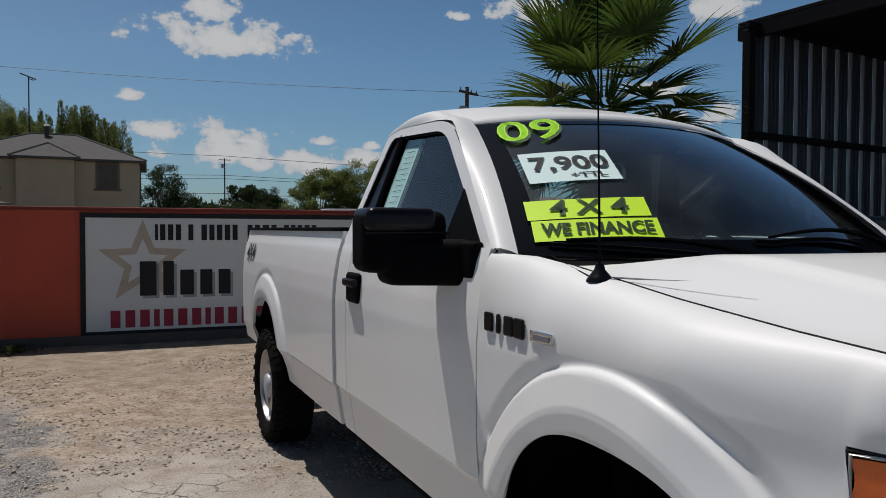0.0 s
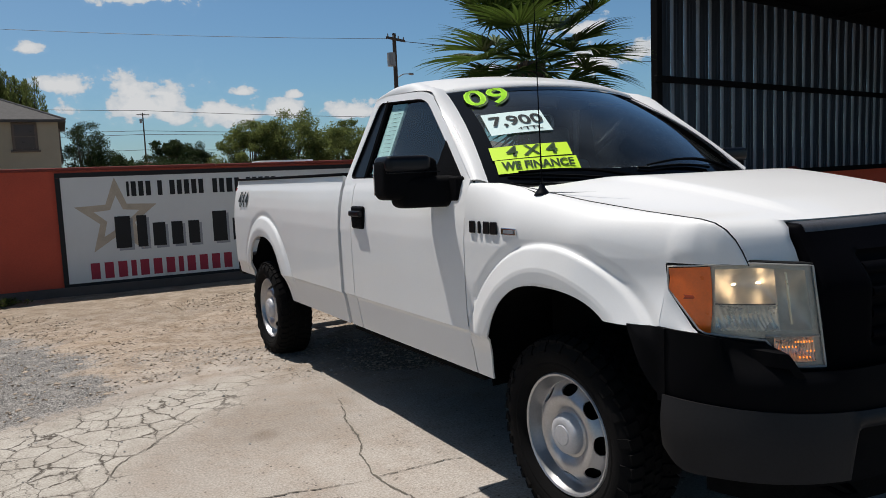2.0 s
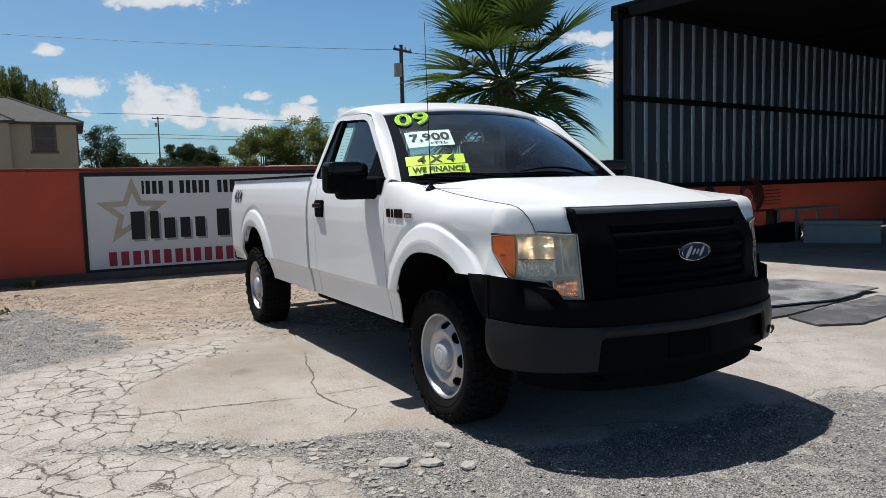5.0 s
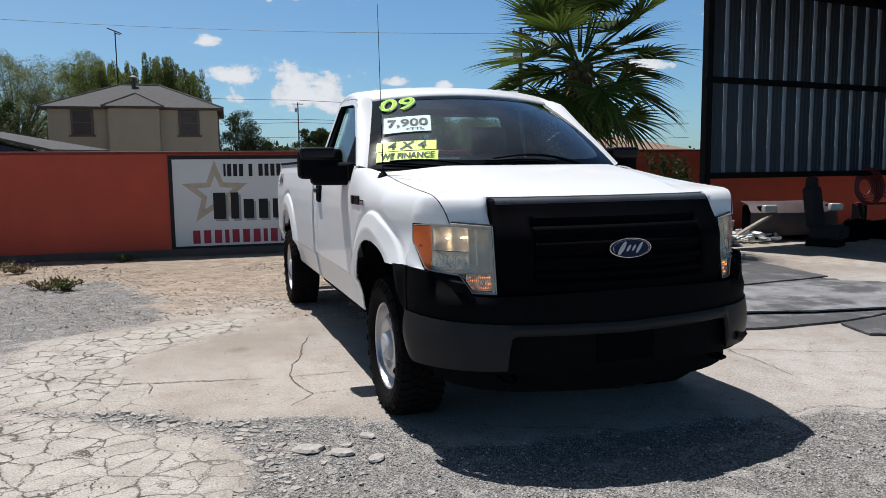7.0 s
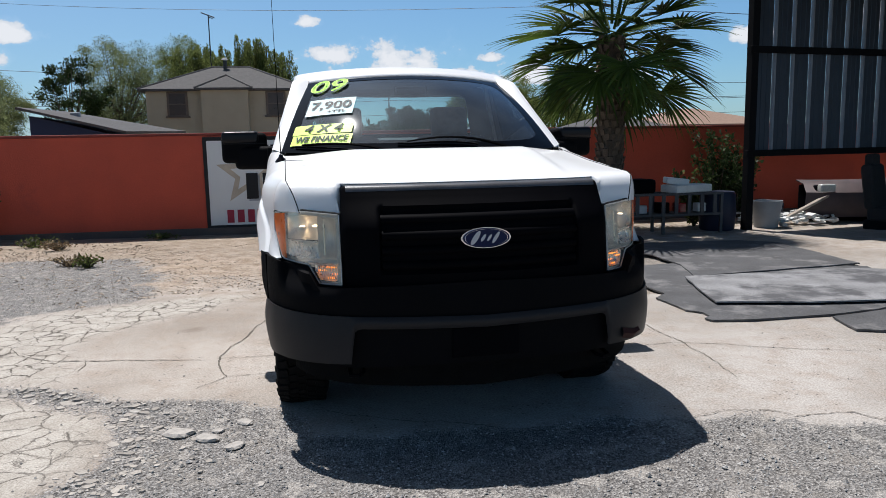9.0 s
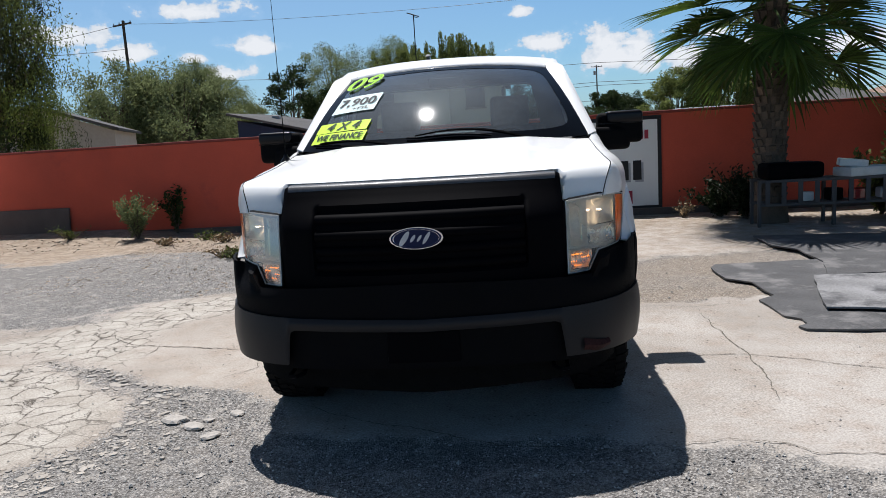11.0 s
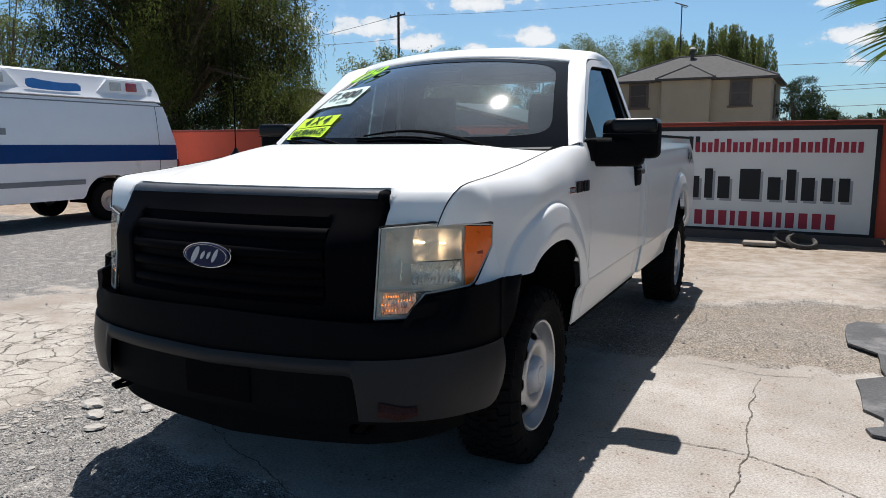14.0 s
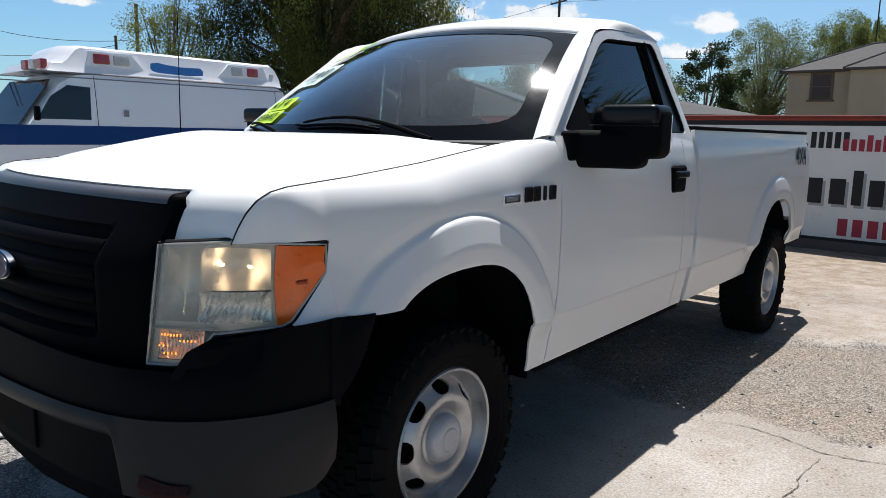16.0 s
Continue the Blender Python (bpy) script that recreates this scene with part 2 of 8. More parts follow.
UNDER = mat("underbody", (0.005, 0.005, 0.005), 0.95, var=0.4, scale=12, bump=0.4, spec=0.06)
ORANGE = mat("orange_wall_paint", (0.52, 0.085, 0.046), 0.85, var=0.16, scale=1.6, bump=0.35, fine=90, stain=(0.38, 0.065, 0.042), stain_at=0.60)
CAPRED = mat("dark_red_cap_paint", (0.20, 0.035, 0.025), 0.8, var=0.25, scale=5, bump=0.3, stain=(0.30, 0.22, 0.17), stain_at=0.66)
PLINTH = mat("brown_grey_plinth", (0.11, 0.085, 0.075), 0.9, var=0.25, scale=4, bump=0.4)
SIGNWHITE = mat("sign_white_paint", (0.72, 0.72, 0.70), 0.75, var=0.06, scale=2.0, bump=0.12, stain=(0.50, 0.48, 0.44), stain_at=0.64)
SIGNBLACK = mat("sign_black_paint", (0.008, 0.008, 0.009), 0.7, var=0.3, bump=0.1)
SIGNRED = mat("sign_red_paint", (0.34, 0.025, 0.05), 0.7, var=0.15, bump=0.1)
SIGNGREY = mat("sign_grey_paint", (0.33, 0.34, 0.36), 0.7, var=0.15, bump=0.1)
SIGNGOLD = mat("sign_tan_paint", (0.52, 0.435, 0.33), 0.7, var=0.2, bump=0.1)
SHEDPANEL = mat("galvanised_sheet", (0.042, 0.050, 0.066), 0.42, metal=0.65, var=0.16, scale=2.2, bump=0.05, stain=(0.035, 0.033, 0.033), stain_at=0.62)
SHEDRIB = mat("pale_sheet_rib", (0.23, 0.245, 0.275), 0.5, metal=0.45, var=0.2, scale=5, bump=0.05)
SHEDFRAME = mat("black_steel_frame", (0.007, 0.007, 0.008), 0.7, var=0.3, bump=0.1, spec=0.08)
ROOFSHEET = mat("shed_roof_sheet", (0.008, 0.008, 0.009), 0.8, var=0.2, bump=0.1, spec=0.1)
MATRUB = mat("rubber_mat", (0.070, 0.070, 0.073), 0.8, var=0.45, scale=3.5, bump=0.4, fine=60, stain=(0.17, 0.165, 0.165), stain_at=0.52)
MATWHITE = mat("dusty_rubber_mat", (0.21, 0.21, 0.215), 0.85, var=0.5, scale=3.0, bump=0.4, fine=60, stain=(0.075, 0.075, 0.08), stain_at=0.47)
SCRAPE = mat("red_brown_scrape", (0.036, 0.014, 0.013), 0.6, var=0.5, scale=30, bump=0.1, spec=0.1)
STONE = mat("broken_concrete", (0.37, 0.345, 0.315), 0.92, var=0.25, scale=12, bump=0.6, fine=60)
EARTHBIT = mat("dusty_earth_bits", (0.36, 0.29, 0.225), 0.95, var=0.3, scale=20, bump=0.4, fine=90, island=0.4)
FLAKE = mat("crumbled_concrete", (0.33, 0.30, 0.265), 0.92, var=0.2, scale=20, bump=0.4, fine=90, island=0.3)
PEBBLE = mat("gravel_stones", (0.36, 0.345, 0.325), 0.9, var=0.2, scale=40, bump=0.3, fine=200, island=0.45)
STUCCO = mat("cream_stucco", (0.37, 0.325, 0.245), 0.9, var=0.07, scale=1.2, bump=0.3, fine=30, stain=(0.31, 0.265, 0.20), stain_at=0.62)
SHINGLE = mat("grey_shingles", (0.07, 0.067, 0.066), 0.9, var=0.35, scale=3, bump=0.6, fine=18)
RIDGECAP = mat("ridge_shingles", (0.105, 0.10, 0.096), 0.9, var=0.35, scale=5, bump=0.5, fine=18)
WINFRAME = mat("brown_window_surround", (0.13, 0.10, 0.08), 0.8, var=0.2, bump=0.2)
WINDARK = mat("dark_window_glass", (0.055, 0.038, 0.030), 0.30, var=0.3, scale=2, bump=0.0)
POLEWOOD = mat("creosoted_pole", (0.06, 0.045, 0.035), 0.9, var=0.35, scale=4, bump=0.5)
WIRE = mat("black_cable", (0.01, 0.01, 0.01), 0.6, var=0.1, bump=0.0)
CANGREY = mat("transformer_grey", (0.25, 0.26, 0.27), 0.6, var=0.15)
BARK = mat("rough_bark", (0.10, 0.075, 0.055), 0.95, var=0.35, scale=7, bump=0.8, fine=40)
PALMBARK = mat("palm_boot_bark", (0.095, 0.07, 0.05), 0.95, var=0.4, scale=9, bump=0.8, fine=45, island=0.35)
PALMDRY = mat("dry_palm_fibre", (0.28, 0.20, 0.11), 0.9, var=0.3, scale=20, bump=0.3)


def leafy(name, color, var=0.4, through_light=0.35, shine=0.12):
    """Leaves: colour by island, with light through the blade."""
    m = mat(name, color, 0.55, var=0.25, scale=2.5, bump=0.0, island=var, spec=shine)
    t = m.node_tree
    b = t.nodes["Principled BSDF"]
    out = [n for n in t.nodes if n.type == "OUTPUT_MATERIAL"][0]
    tl, mx = t.nodes.new("ShaderNodeBsdfTranslucent"), t.nodes.new("ShaderNodeMixShader")
    src = b.inputs["Base Color"].links[0].from_socket
    t.links.new(src, tl.inputs[0])
    mx.inputs[0].default_value = through_light
    t.links.new(b.outputs[0], mx.inputs[1])
    t.links.new(tl.outputs[0], mx.inputs[2])
    t.links.new(mx.outputs[0], out.inputs[0])
    return m


PALMLEAF = leafy("palm_leaf", (0.066, 0.108, 0.018), 0.32, 0.34, 0.35)
LEAF_MESQ = leafy("mesquite_leaf", (0.040, 0.050, 0.018), 0.5, 0.22, 0.04)
# lighter copy of the mesquite leaf, sunlight put into its colour
LEAF_MESQ_LIT = leafy("sunlit_mesquite_leaf", (0.115, 0.145, 0.036), 0.4, 0.45, 0.04)
LEAF_GREY = leafy("greygreen_leaf", (0.175, 0.205, 0.095), 0.35, 0.5, 0.05)
LEAF_OLIVE = leafy("olive_leaf", (0.160, 0.190, 0.062), 0.35, 0.5, 0.05)
LEAF_DARK = leafy("dark_leaf", (0.035, 0.055, 0.018), 0.45)
# far darker leaf, with the palm's shade put into its colour
LEAF_SHADE = leafy("shade_coloured_leaf", (0.014, 0.022, 0.008), 0.45, 0.12)
LEAF_WEED = leafy("weed_leaf", (0.10, 0.12, 0.035), 0.45)
VANWHITE = mat("van_white_paint", (0.87, 0.88, 0.90), 0.32, var=0.03, scale=2, bump=0.0, coat=0.6, stain=(0.62, 0.61, 0.58), stain_at=0.66)
VANBLUE = mat("van_blue_stripe", (0.002, 0.045, 0.18), 0.4, var=0.1, scale=3, bump=0.0, coat=0.1, spec=0.2)
VANGREY = mat("van_grey_trim", (0.20, 0.21, 0.23), 0.5, var=0.1, bump=0.05)
SPRAYBLUE = mat("spray_blue_paint", (0.008, 0.13, 0.40), 0.7, var=0.2, scale=12, bump=0.0)
LAMPRED = mat("red_beacon_plastic", (0.35, 0.02, 0.02), 0.25, var=0.2, scale=20, bump=0.1, coat=0.6)
LAMPCLEAR = mat("clear_beacon_plastic", (0.50, 0.50, 0.47), 0.25, var=0.2, scale=20, bump=0.1, coat=0.6)
DARKGLASS = mat("tinted_van_glass", (0.01, 0.012, 0.014), 0.06, var=0.1, bump=0.0)
NAVY = mat("navy_gable_paint", (0.015, 0.025, 0.06), 0.8, var=0.15, bump=0.2)
GREYMETAL = mat("grey_painted_steel", (0.055, 0.055, 0.06), 0.5, metal=0.4, var=0.25, scale=9, bump=0.1)
DARKCLOTH = mat("dark_seat_fabric", (0.02, 0.018, 0.018), 0.95, var=0.3, scale=20, bump=0.4)
PINKGREY = mat("faded_bumper_plastic", (0.055, 0.036, 0.036), 0.6, var=0.4, scale=6, bump=0.1)
BLUETARP = mat("blue_plastic", (0.005, 0.009, 0.032), 0.6, var=0.2, bump=0.1)
WHITEBIT = mat("white_scrap", (0.6, 0.6, 0.58), 0.7, var=0.2, bump=0.1, island=0.3)
BOARD = mat("weathered_board", (0.28, 0.24, 0.20), 0.9, var=0.25, scale=8, bump=0.4)
HOSERED = mat("red_hose", (0.13, 0.014, 0.010), 0.5, var=0.2, bump=0.1)
TANROOF = mat("tan_roof", (0.24, 0.16, 0.115), 0.9, var=0.15, bump=0.3)
FARWALL = mat("far_house_wall", (0.40, 0.36, 0.31), 0.9, var=0.12, bump=0.2)


# ---- building helpers ----
def mesh_of(bm, name, materials, smooth=False, sharp=35):
    me = bpy.data.meshes.new(name)
    bm.normal_update()
    bm.to_mesh(me)
    bm.free()
    for m in materials if isinstance(materials, (list, tuple)) else [materials]:
        me.materials.append(m)
    if smooth:
        me.polygons.foreach_set("use_smooth", [True] * len(me.polygons))
        me.set_sharp_from_angle(angle=radians(sharp))
    return me


def part(name, bm, material, parent=None, label="", smooth=False, sharp=35):
    """Links a bmesh as one mesh object, under a thing or a part."""
    ob = new(name, mesh_of(bm, name, material, smooth, sharp))
    if parent:
        ob.parent = parent
    if label:
        ob["label"] = label
    return ob


def thing(name, label, category, group="", m=None):
    ob = new(name)
    if m is not None:
        ob.matrix_basis = m
    return tagged(ob, label, category, group)


def structure(ob, label, category):
    return tagged(ob, label, category, kind="structure")


def bm_box(size, at=(0, 0, 0), bevel=0.0, seg=2, bm=None, turn=None):
    bm = bm or bmesh.new()
    r = bmesh.ops.create_cube(bm, size=1.0)
    vs = r["verts"]
    m = Matrix.Translation(at) @ (turn or Matrix.Identity(4)) @ Matrix.Diagonal((*size, 1))
    if bevel:
        for v in vs:
            v.co = Matrix.Diagonal((*size, 1)) @ v.co
        es = list({e for v in vs for e in v.link_edges})
        r2 = bmesh.ops.bevel(bm, geom=es, offset=bevel, segments=seg, affect="EDGES", profile=0.6)
        vs = list({v for f in r2["faces"] for v in f.verts} | {v for v in vs if v.is_valid})
        m = Matrix.Translation(at) @ (turn or Matrix.Identity(4))
    bmesh.ops.transform(bm, matrix=m, verts=vs)
    return bm


def bm_cyl(r1, r2, depth, at=(0, 0, 0), axis="z", seg=24, bm=None):
    bm = bm or bmesh.new()
    r = bmesh.ops.create_cone(bm, cap_ends=True, segments=seg, radius1=r1, radius2=r2, depth=depth)
    t = {"z": Matrix.Identity(4), "x": Matrix.Rotation(radians(90), 4, "Y"), "y": Matrix.Rotation(radians(-90), 4, "X")}[axis]
    bmesh.ops.transform(bm, matrix=Matrix.Translation(at) @ t, verts=r["verts"])
    return bm


def bm_grid(cols, bm=None, closed=False, mat_index=0):
    """Quads over columns of points, all columns equally long."""
    bm = bm or bmesh.new()
    vs = [[bm.verts.new(p) for p in c] for c in cols]
    n = len(vs)
    for i in range(n if closed else n - 1):
        a, b = vs[i], vs[(i + 1) % n]
        for j in range(len(a) - 1):
            try:
                f = bm.faces.new((a[j], b[j], b[j + 1], a[j + 1]))
                f.material_index = mat_index
            except ValueError:
                pass
    return bm


def bm_solid(bm, thick):
    bmesh.ops.recalc_face_normals(bm, faces=bm.faces[:])
    bmesh.ops.solidify(bm, geom=bm.faces[:], thickness=thick)
    return bm


def bm_tube(points, radius, seg=6, bm=None, cap=True):
    """A tube along points; radius is one number or one for each point."""
    bm = bm or bmesh.new()
    pts = [Vector(p) for p in points]
    rad = radius if isinstance(radius, (list, tuple)) else [radius] * len(pts)
    rings = []
    for i, p in enumerate(pts):
        d = (pts[min(i + 1, len(pts) - 1)] - pts[max(i - 1, 0)]).normalized()
        u = d.cross(Vector((0, 0, 1)) if abs(d.z) < 0.95 else Vector((1, 0, 0))).normalized()
        w = d.cross(u)
        rings.append([bm.verts.new(p + rad[i] * (math.cos(a) * u + math.sin(a) * w)) for a in [2 * math.pi * k / seg for k in range(seg)]])
    for a, b in zip(rings, rings[1:]):
        for k in range(seg):
            bm.faces.new((a[k], a[(k + 1) % seg], b[(k + 1) % seg], b[k]))
    if cap:
        bm.faces.new(rings[0][::-1])
        bm.faces.new(rings[-1])
    return bm


def bm_lathe(profile, seg=48, bm=None, axis="x"):
    """A profile of (radius, along) turned about an axis."""
    bm = bm or bmesh.new()
    cols = []
    for k in range(seg):
        a = 2 * math.pi * k / seg
        c, s = math.cos(a), math.sin(a)
        cols.append([(h, r * c, r * s) if axis == "x" else (r * c, r * s, h) for r, h in profile])
    return bm_grid(cols, bm, closed=True)


def bm_poly(points, depth, bm=None, mat_index=0):
    """A flat outline of 3D points, made solid along its normal by depth."""
    bm = bm or bmesh.new()
    f = bm.faces.new([bm.verts.new(p) for p in points])
    f.material_index = mat_index
    f.normal_update()
    n = f.normal.copy()
    if depth:
        r = bmesh.ops.extrude_face_region(bm, geom=[f])
        bmesh.ops.translate(bm, vec=n * depth, verts=[g for g in r["geom"] if isinstance(g, bmesh.types.BMVert)])
        for g in r["geom"]:
            if isinstance(g, bmesh.types.BMFace):
                g.material_index = mat_index
        for e in f.edges:
            for lf in e.link_faces:
                lf.material_index = mat_index
    return bm


def bm_text(words, size, bm=None, m=None, mat_index=0, depth=0.0, shear=0.0, thick=0.0, space=1.0, wide=1.0):
    """Lettering in the built-in font, as mesh, laid by the pose m: its own x runs along the line, z is its normal."""
    bm = bm or bmesh.new()
    cu = bpy.data.curves.new("lettering", "FONT")
    cu.body, cu.size, cu.extrude, cu.shear, cu.offset, cu.space_character = words, size, depth, shear, thick, space
    cu.align_x, cu.align_y, cu.resolution_u = "CENTER", "CENTER", 3
    tmp = bpy.data.objects.new("lettering", cu)
    scene.collection.objects.link(tmp)
    me = bpy.data.meshes.new_from_object(tmp.evaluated_get(bpy.context.evaluated_depsgraph_get()))
    bpy.data.objects.remove(tmp)
    bpy.data.curves.remove(cu)
    if m is not None:
        me.transform(m @ Matrix.Diagonal((wide, 1, 1, 1)))
    n = len(bm.faces)
    bm.from_mesh(me)
    bpy.data.meshes.remove(me)
    bm.faces.ensure_lookup_table()
    for f in bm.faces[n:]:
        f.material_index = mat_index
    return bm


def lerp(a, b, t):
    return a + (b - a) * t


def curve(x, *pairs):
    """Piecewise smooth reading of y at x from (x, y) pairs."""
    if x <= pairs[0][0]:
        return pairs[0][1]
    for (x0, y0), (x1, y1) in zip(pairs, pairs[1:]):
        if x <= x1:
            return lerp(y0, y1, (x - x0) / (x1 - x0))
    return pairs[-1][1]


def smooth01(t):
    t = max(0.0, min(1.0, t))
    return t * t * (3 - 2 * t)


# ---- ground ----
def inside(px, py, poly):
    """Signed distance, positive inside a polygon, for arrays of points."""
    d = np.full(px.shape, 1e9)
    ins = np.zeros(px.shape, bool)
    n = len(poly)
    for i in range(n):
        (ax, ay), (bx, by) = poly[i], poly[(i + 1) % n]
        ex, ey = bx - ax, by - ay
        wx, wy = px - ax, py - ay
        t = np.clip((wx * ex + wy * ey) / (ex * ex + ey * ey), 0, 1)
        d = np.minimum(d, np.hypot(wx - ex * t, wy - ey * t))
        cond = ((ay > py) != (by > py)) & (px < (bx - ax) * (py - ay) / (by - ay + 1e-12) + ax)
        ins ^= cond
    return np.where(ins, d, -d)


def wave(px, py, scale, seed):
    """Cheap smooth noise from sums of sines, about -1 to 1."""
    rng = np.random.RandomState(seed)
    out = np.zeros(px.shape)
    for k in range(9):
        a, f, p = rng.rand() * 6.28, scale * (1 + 0.9 * k) * (0.7 + 0.6 * rng.rand()), rng.rand() * 6.28
        out += np.sin((px * np.cos(a) + py * np.sin(a)) * f + p) / (1 + 0.6 * k)
    return out / 2.6


# loose grey asphalt and gravel: the strip in front, then the grey lane, then the gritty band between the slabs
GRAVEL = [
    [(-60, -60), (60, -60), (60, -1.9), (2.9, -1.5), (2.13, -1.4), (2.0, -1.13), (1.64, -1.13), (1.47, -0.95), (1.07, -0.97), (0.75, -0.82), (-0.3, -0.72), (-0.84, -0.66), (-0.98, -0.22), (-1.25, 0.03), (-1.66, 0.10), (-2.1, 0.31),
     (-2.52, 0.52), (-2.95, 0.72), (-2.68, 0.50), (-2.42, 0.27), (-2.1, 0.05), (-1.9, -0.12), (-1.79, -0.35), (-1.78, -0.75), (-1.95, -0.98), (-2.2, -1.5), (-2.9, -2.4), (-60, -6)],
    [(-60, 0.9), (-4.6, 0.9), (-3.6, 1.9), (-3.2, 2.75), (-2.84, 3.1), (-2.32, 3.23), (-2.29, 4.46), (-2.74, 5.9), (-3.6, 6.3), (-60, 8.0)],
    [(-2.3, 3.3), (-1.6, 3.25), (-1.0, 2.85), (0.8, 1.75), (1.6, 1.83), (2.25, 1.92), (4.5, 2.1), (4.5, 4.4), (2.9, 4.25), (2.1, 4.05), (1.2, 3.5), (-0.9, 3.95), (-1.95, 4.5)],
]
BROKEN = [[(-3.45, 1.75), (-3.0, 2.6), (-2.45, 3.0), (-1.84, 3.14), (-1.3, 3.05), (-1.82, 2.32), (-2.25, 1.95), (-2.5, 1.5), (-2.42, 0.6), (-3.1, 0.8), (-3.9, 1.0)], [(-3.9, 0.75), (-2.7, 0.5), (-2.2, 0.1), (-1.8, -0.2), (-1.78, -0.75), (-2.3, -1.6), (-3.4, -2.2), (-6, -1.0)]]


def axis_points(lo, hi, step, far):
    mid = list(np.arange(lo, hi + 1e-6, step))
    out, s = [], step
    p = hi
    while p < far:
        s *= 1.35
        p += s
        out.append(p)
    neg, s, p = [], step, lo
    while p > -far:
        s *= 1.35
        p -= s
        neg.append(p)
    return np.array(neg[::-1] + mid + out)


gx, gy = axis_points(-6.0, 7.0, 0.05, 2500), axis_points(-4.0, 9.0, 0.05, 2500)
PX, PY = np.meshgrid(gx, gy, indexing="ij")
wob = 0.10 * wave(PX, PY, 3.0, 1) + 0.05 * wave(PX, PY, 11.0, 2)
patchy = wave(PX, PY, 1.5, 21) + 0.5 * wave(PX, PY, 5.0, 22)
grav_front = np.clip(0.5 + inside(PX, PY, GRAVEL[0]) / 0.16 + wob * 5, 0, 1)
grav_lane = np.clip(0.35 + inside(PX, PY, GRAVEL[1]) / 0.9 + 0.9 * patchy + wob * 3, 0, 1) * np.clip(0.9 + inside(PX, PY, GRAVEL[1]) / 0.5, 0, 1)
grav_band = np.clip(0.5 + inside(PX, PY, GRAVEL[2]) / 0.30 + wob * 6, 0, 1) * np.clip(0.82 + 0.3 * patchy - 0.35 * (PX < -0.6), 0, 1)
grav = np.maximum.reduce([grav_front, grav_lane, grav_band])
brok = np.clip(0.5 + np.maximum.reduce([inside(PX, PY, p) for p in BROKEN]) / 0.25 + wob * 4, 0, 1) * (1 - grav)
earth = np.clip((PY - 5.4 + 0.25 * PX * (PX < 0) * 0.3) / 2.2 + wob * 3, 0, 1) * (1 - grav)
lane = np.clip(0.5 + inside(PX, PY, GRAVEL[2]) / 0.3, 0, 1) * np.clip(0.75 + 0.5 * patchy, 0, 1)
ochre = np.clip(0.5 - 0.45 * PX + 0.4 * patchy, 0, 1)
worn = np.clip((PY - 2.9 + wob * 4) / 1.0, 0, 1) * (1 - 0.7 * grav) * np.clip(0.8 - 0.3 * PX, 0.3, 1)
damp = np.clip(1.5 - 1.5 * np.hypot((PX + 1.68) / 0.13, (PY - 1.76) / 0.10) + 5 * wob, 0, 1)
PZ = -0.016 * grav + 0.006 * grav * wave(PX, PY, 23.0, 3) + 0.004 * wave(PX, PY, 1.7, 4) + 0.010 * earth * wave(PX, PY, 4.0, 5) + 0.004 * brok * wave(PX, PY, 14.0, 6)
# a low bank of dirt under the wall beside the van
PZ += 0.16 * np.exp(-((PY - 8.9) / 0.7) ** 2) * np.clip((-5.0 - PX) / 2.0, 0, 1) * np.clip((PX + 30) / 4, 0, 1)
near = np.clip(1 - np.maximum(np.abs(PX) - 12, np.abs(PY) - 14) / 6, 0, 1)
PZ *= near
nx, ny = len(gx), len(gy)
me = bpy.data.meshes.new("ground")
ids = np.arange(nx * ny).reshape(nx, ny)
quads = np.stack([ids[:-1, :-1], ids[1:, :-1], ids[1:, 1:], ids[:-1, 1:]], -1).reshape(-1, 4)
me.from_pydata(np.stack([PX, PY, PZ], -1).reshape(-1, 3).tolist(), [], quads.tolist())
for key, arr in (("gravel", grav), ("broken", brok), ("earth", earth), ("lane", lane), ("damp", damp), ("worn", worn), ("ochre", ochre)):
    me.attributes.new(key, "FLOAT", "POINT").data.foreach_set("value", arr.reshape(-1).astype(np.float32))
me.polygons.foreach_set("use_smooth", [True] * len(me.polygons))
ground = structure(new("ground", me), "cracked pale concrete yard with strips of grey gravel and dusty earth", "ground")


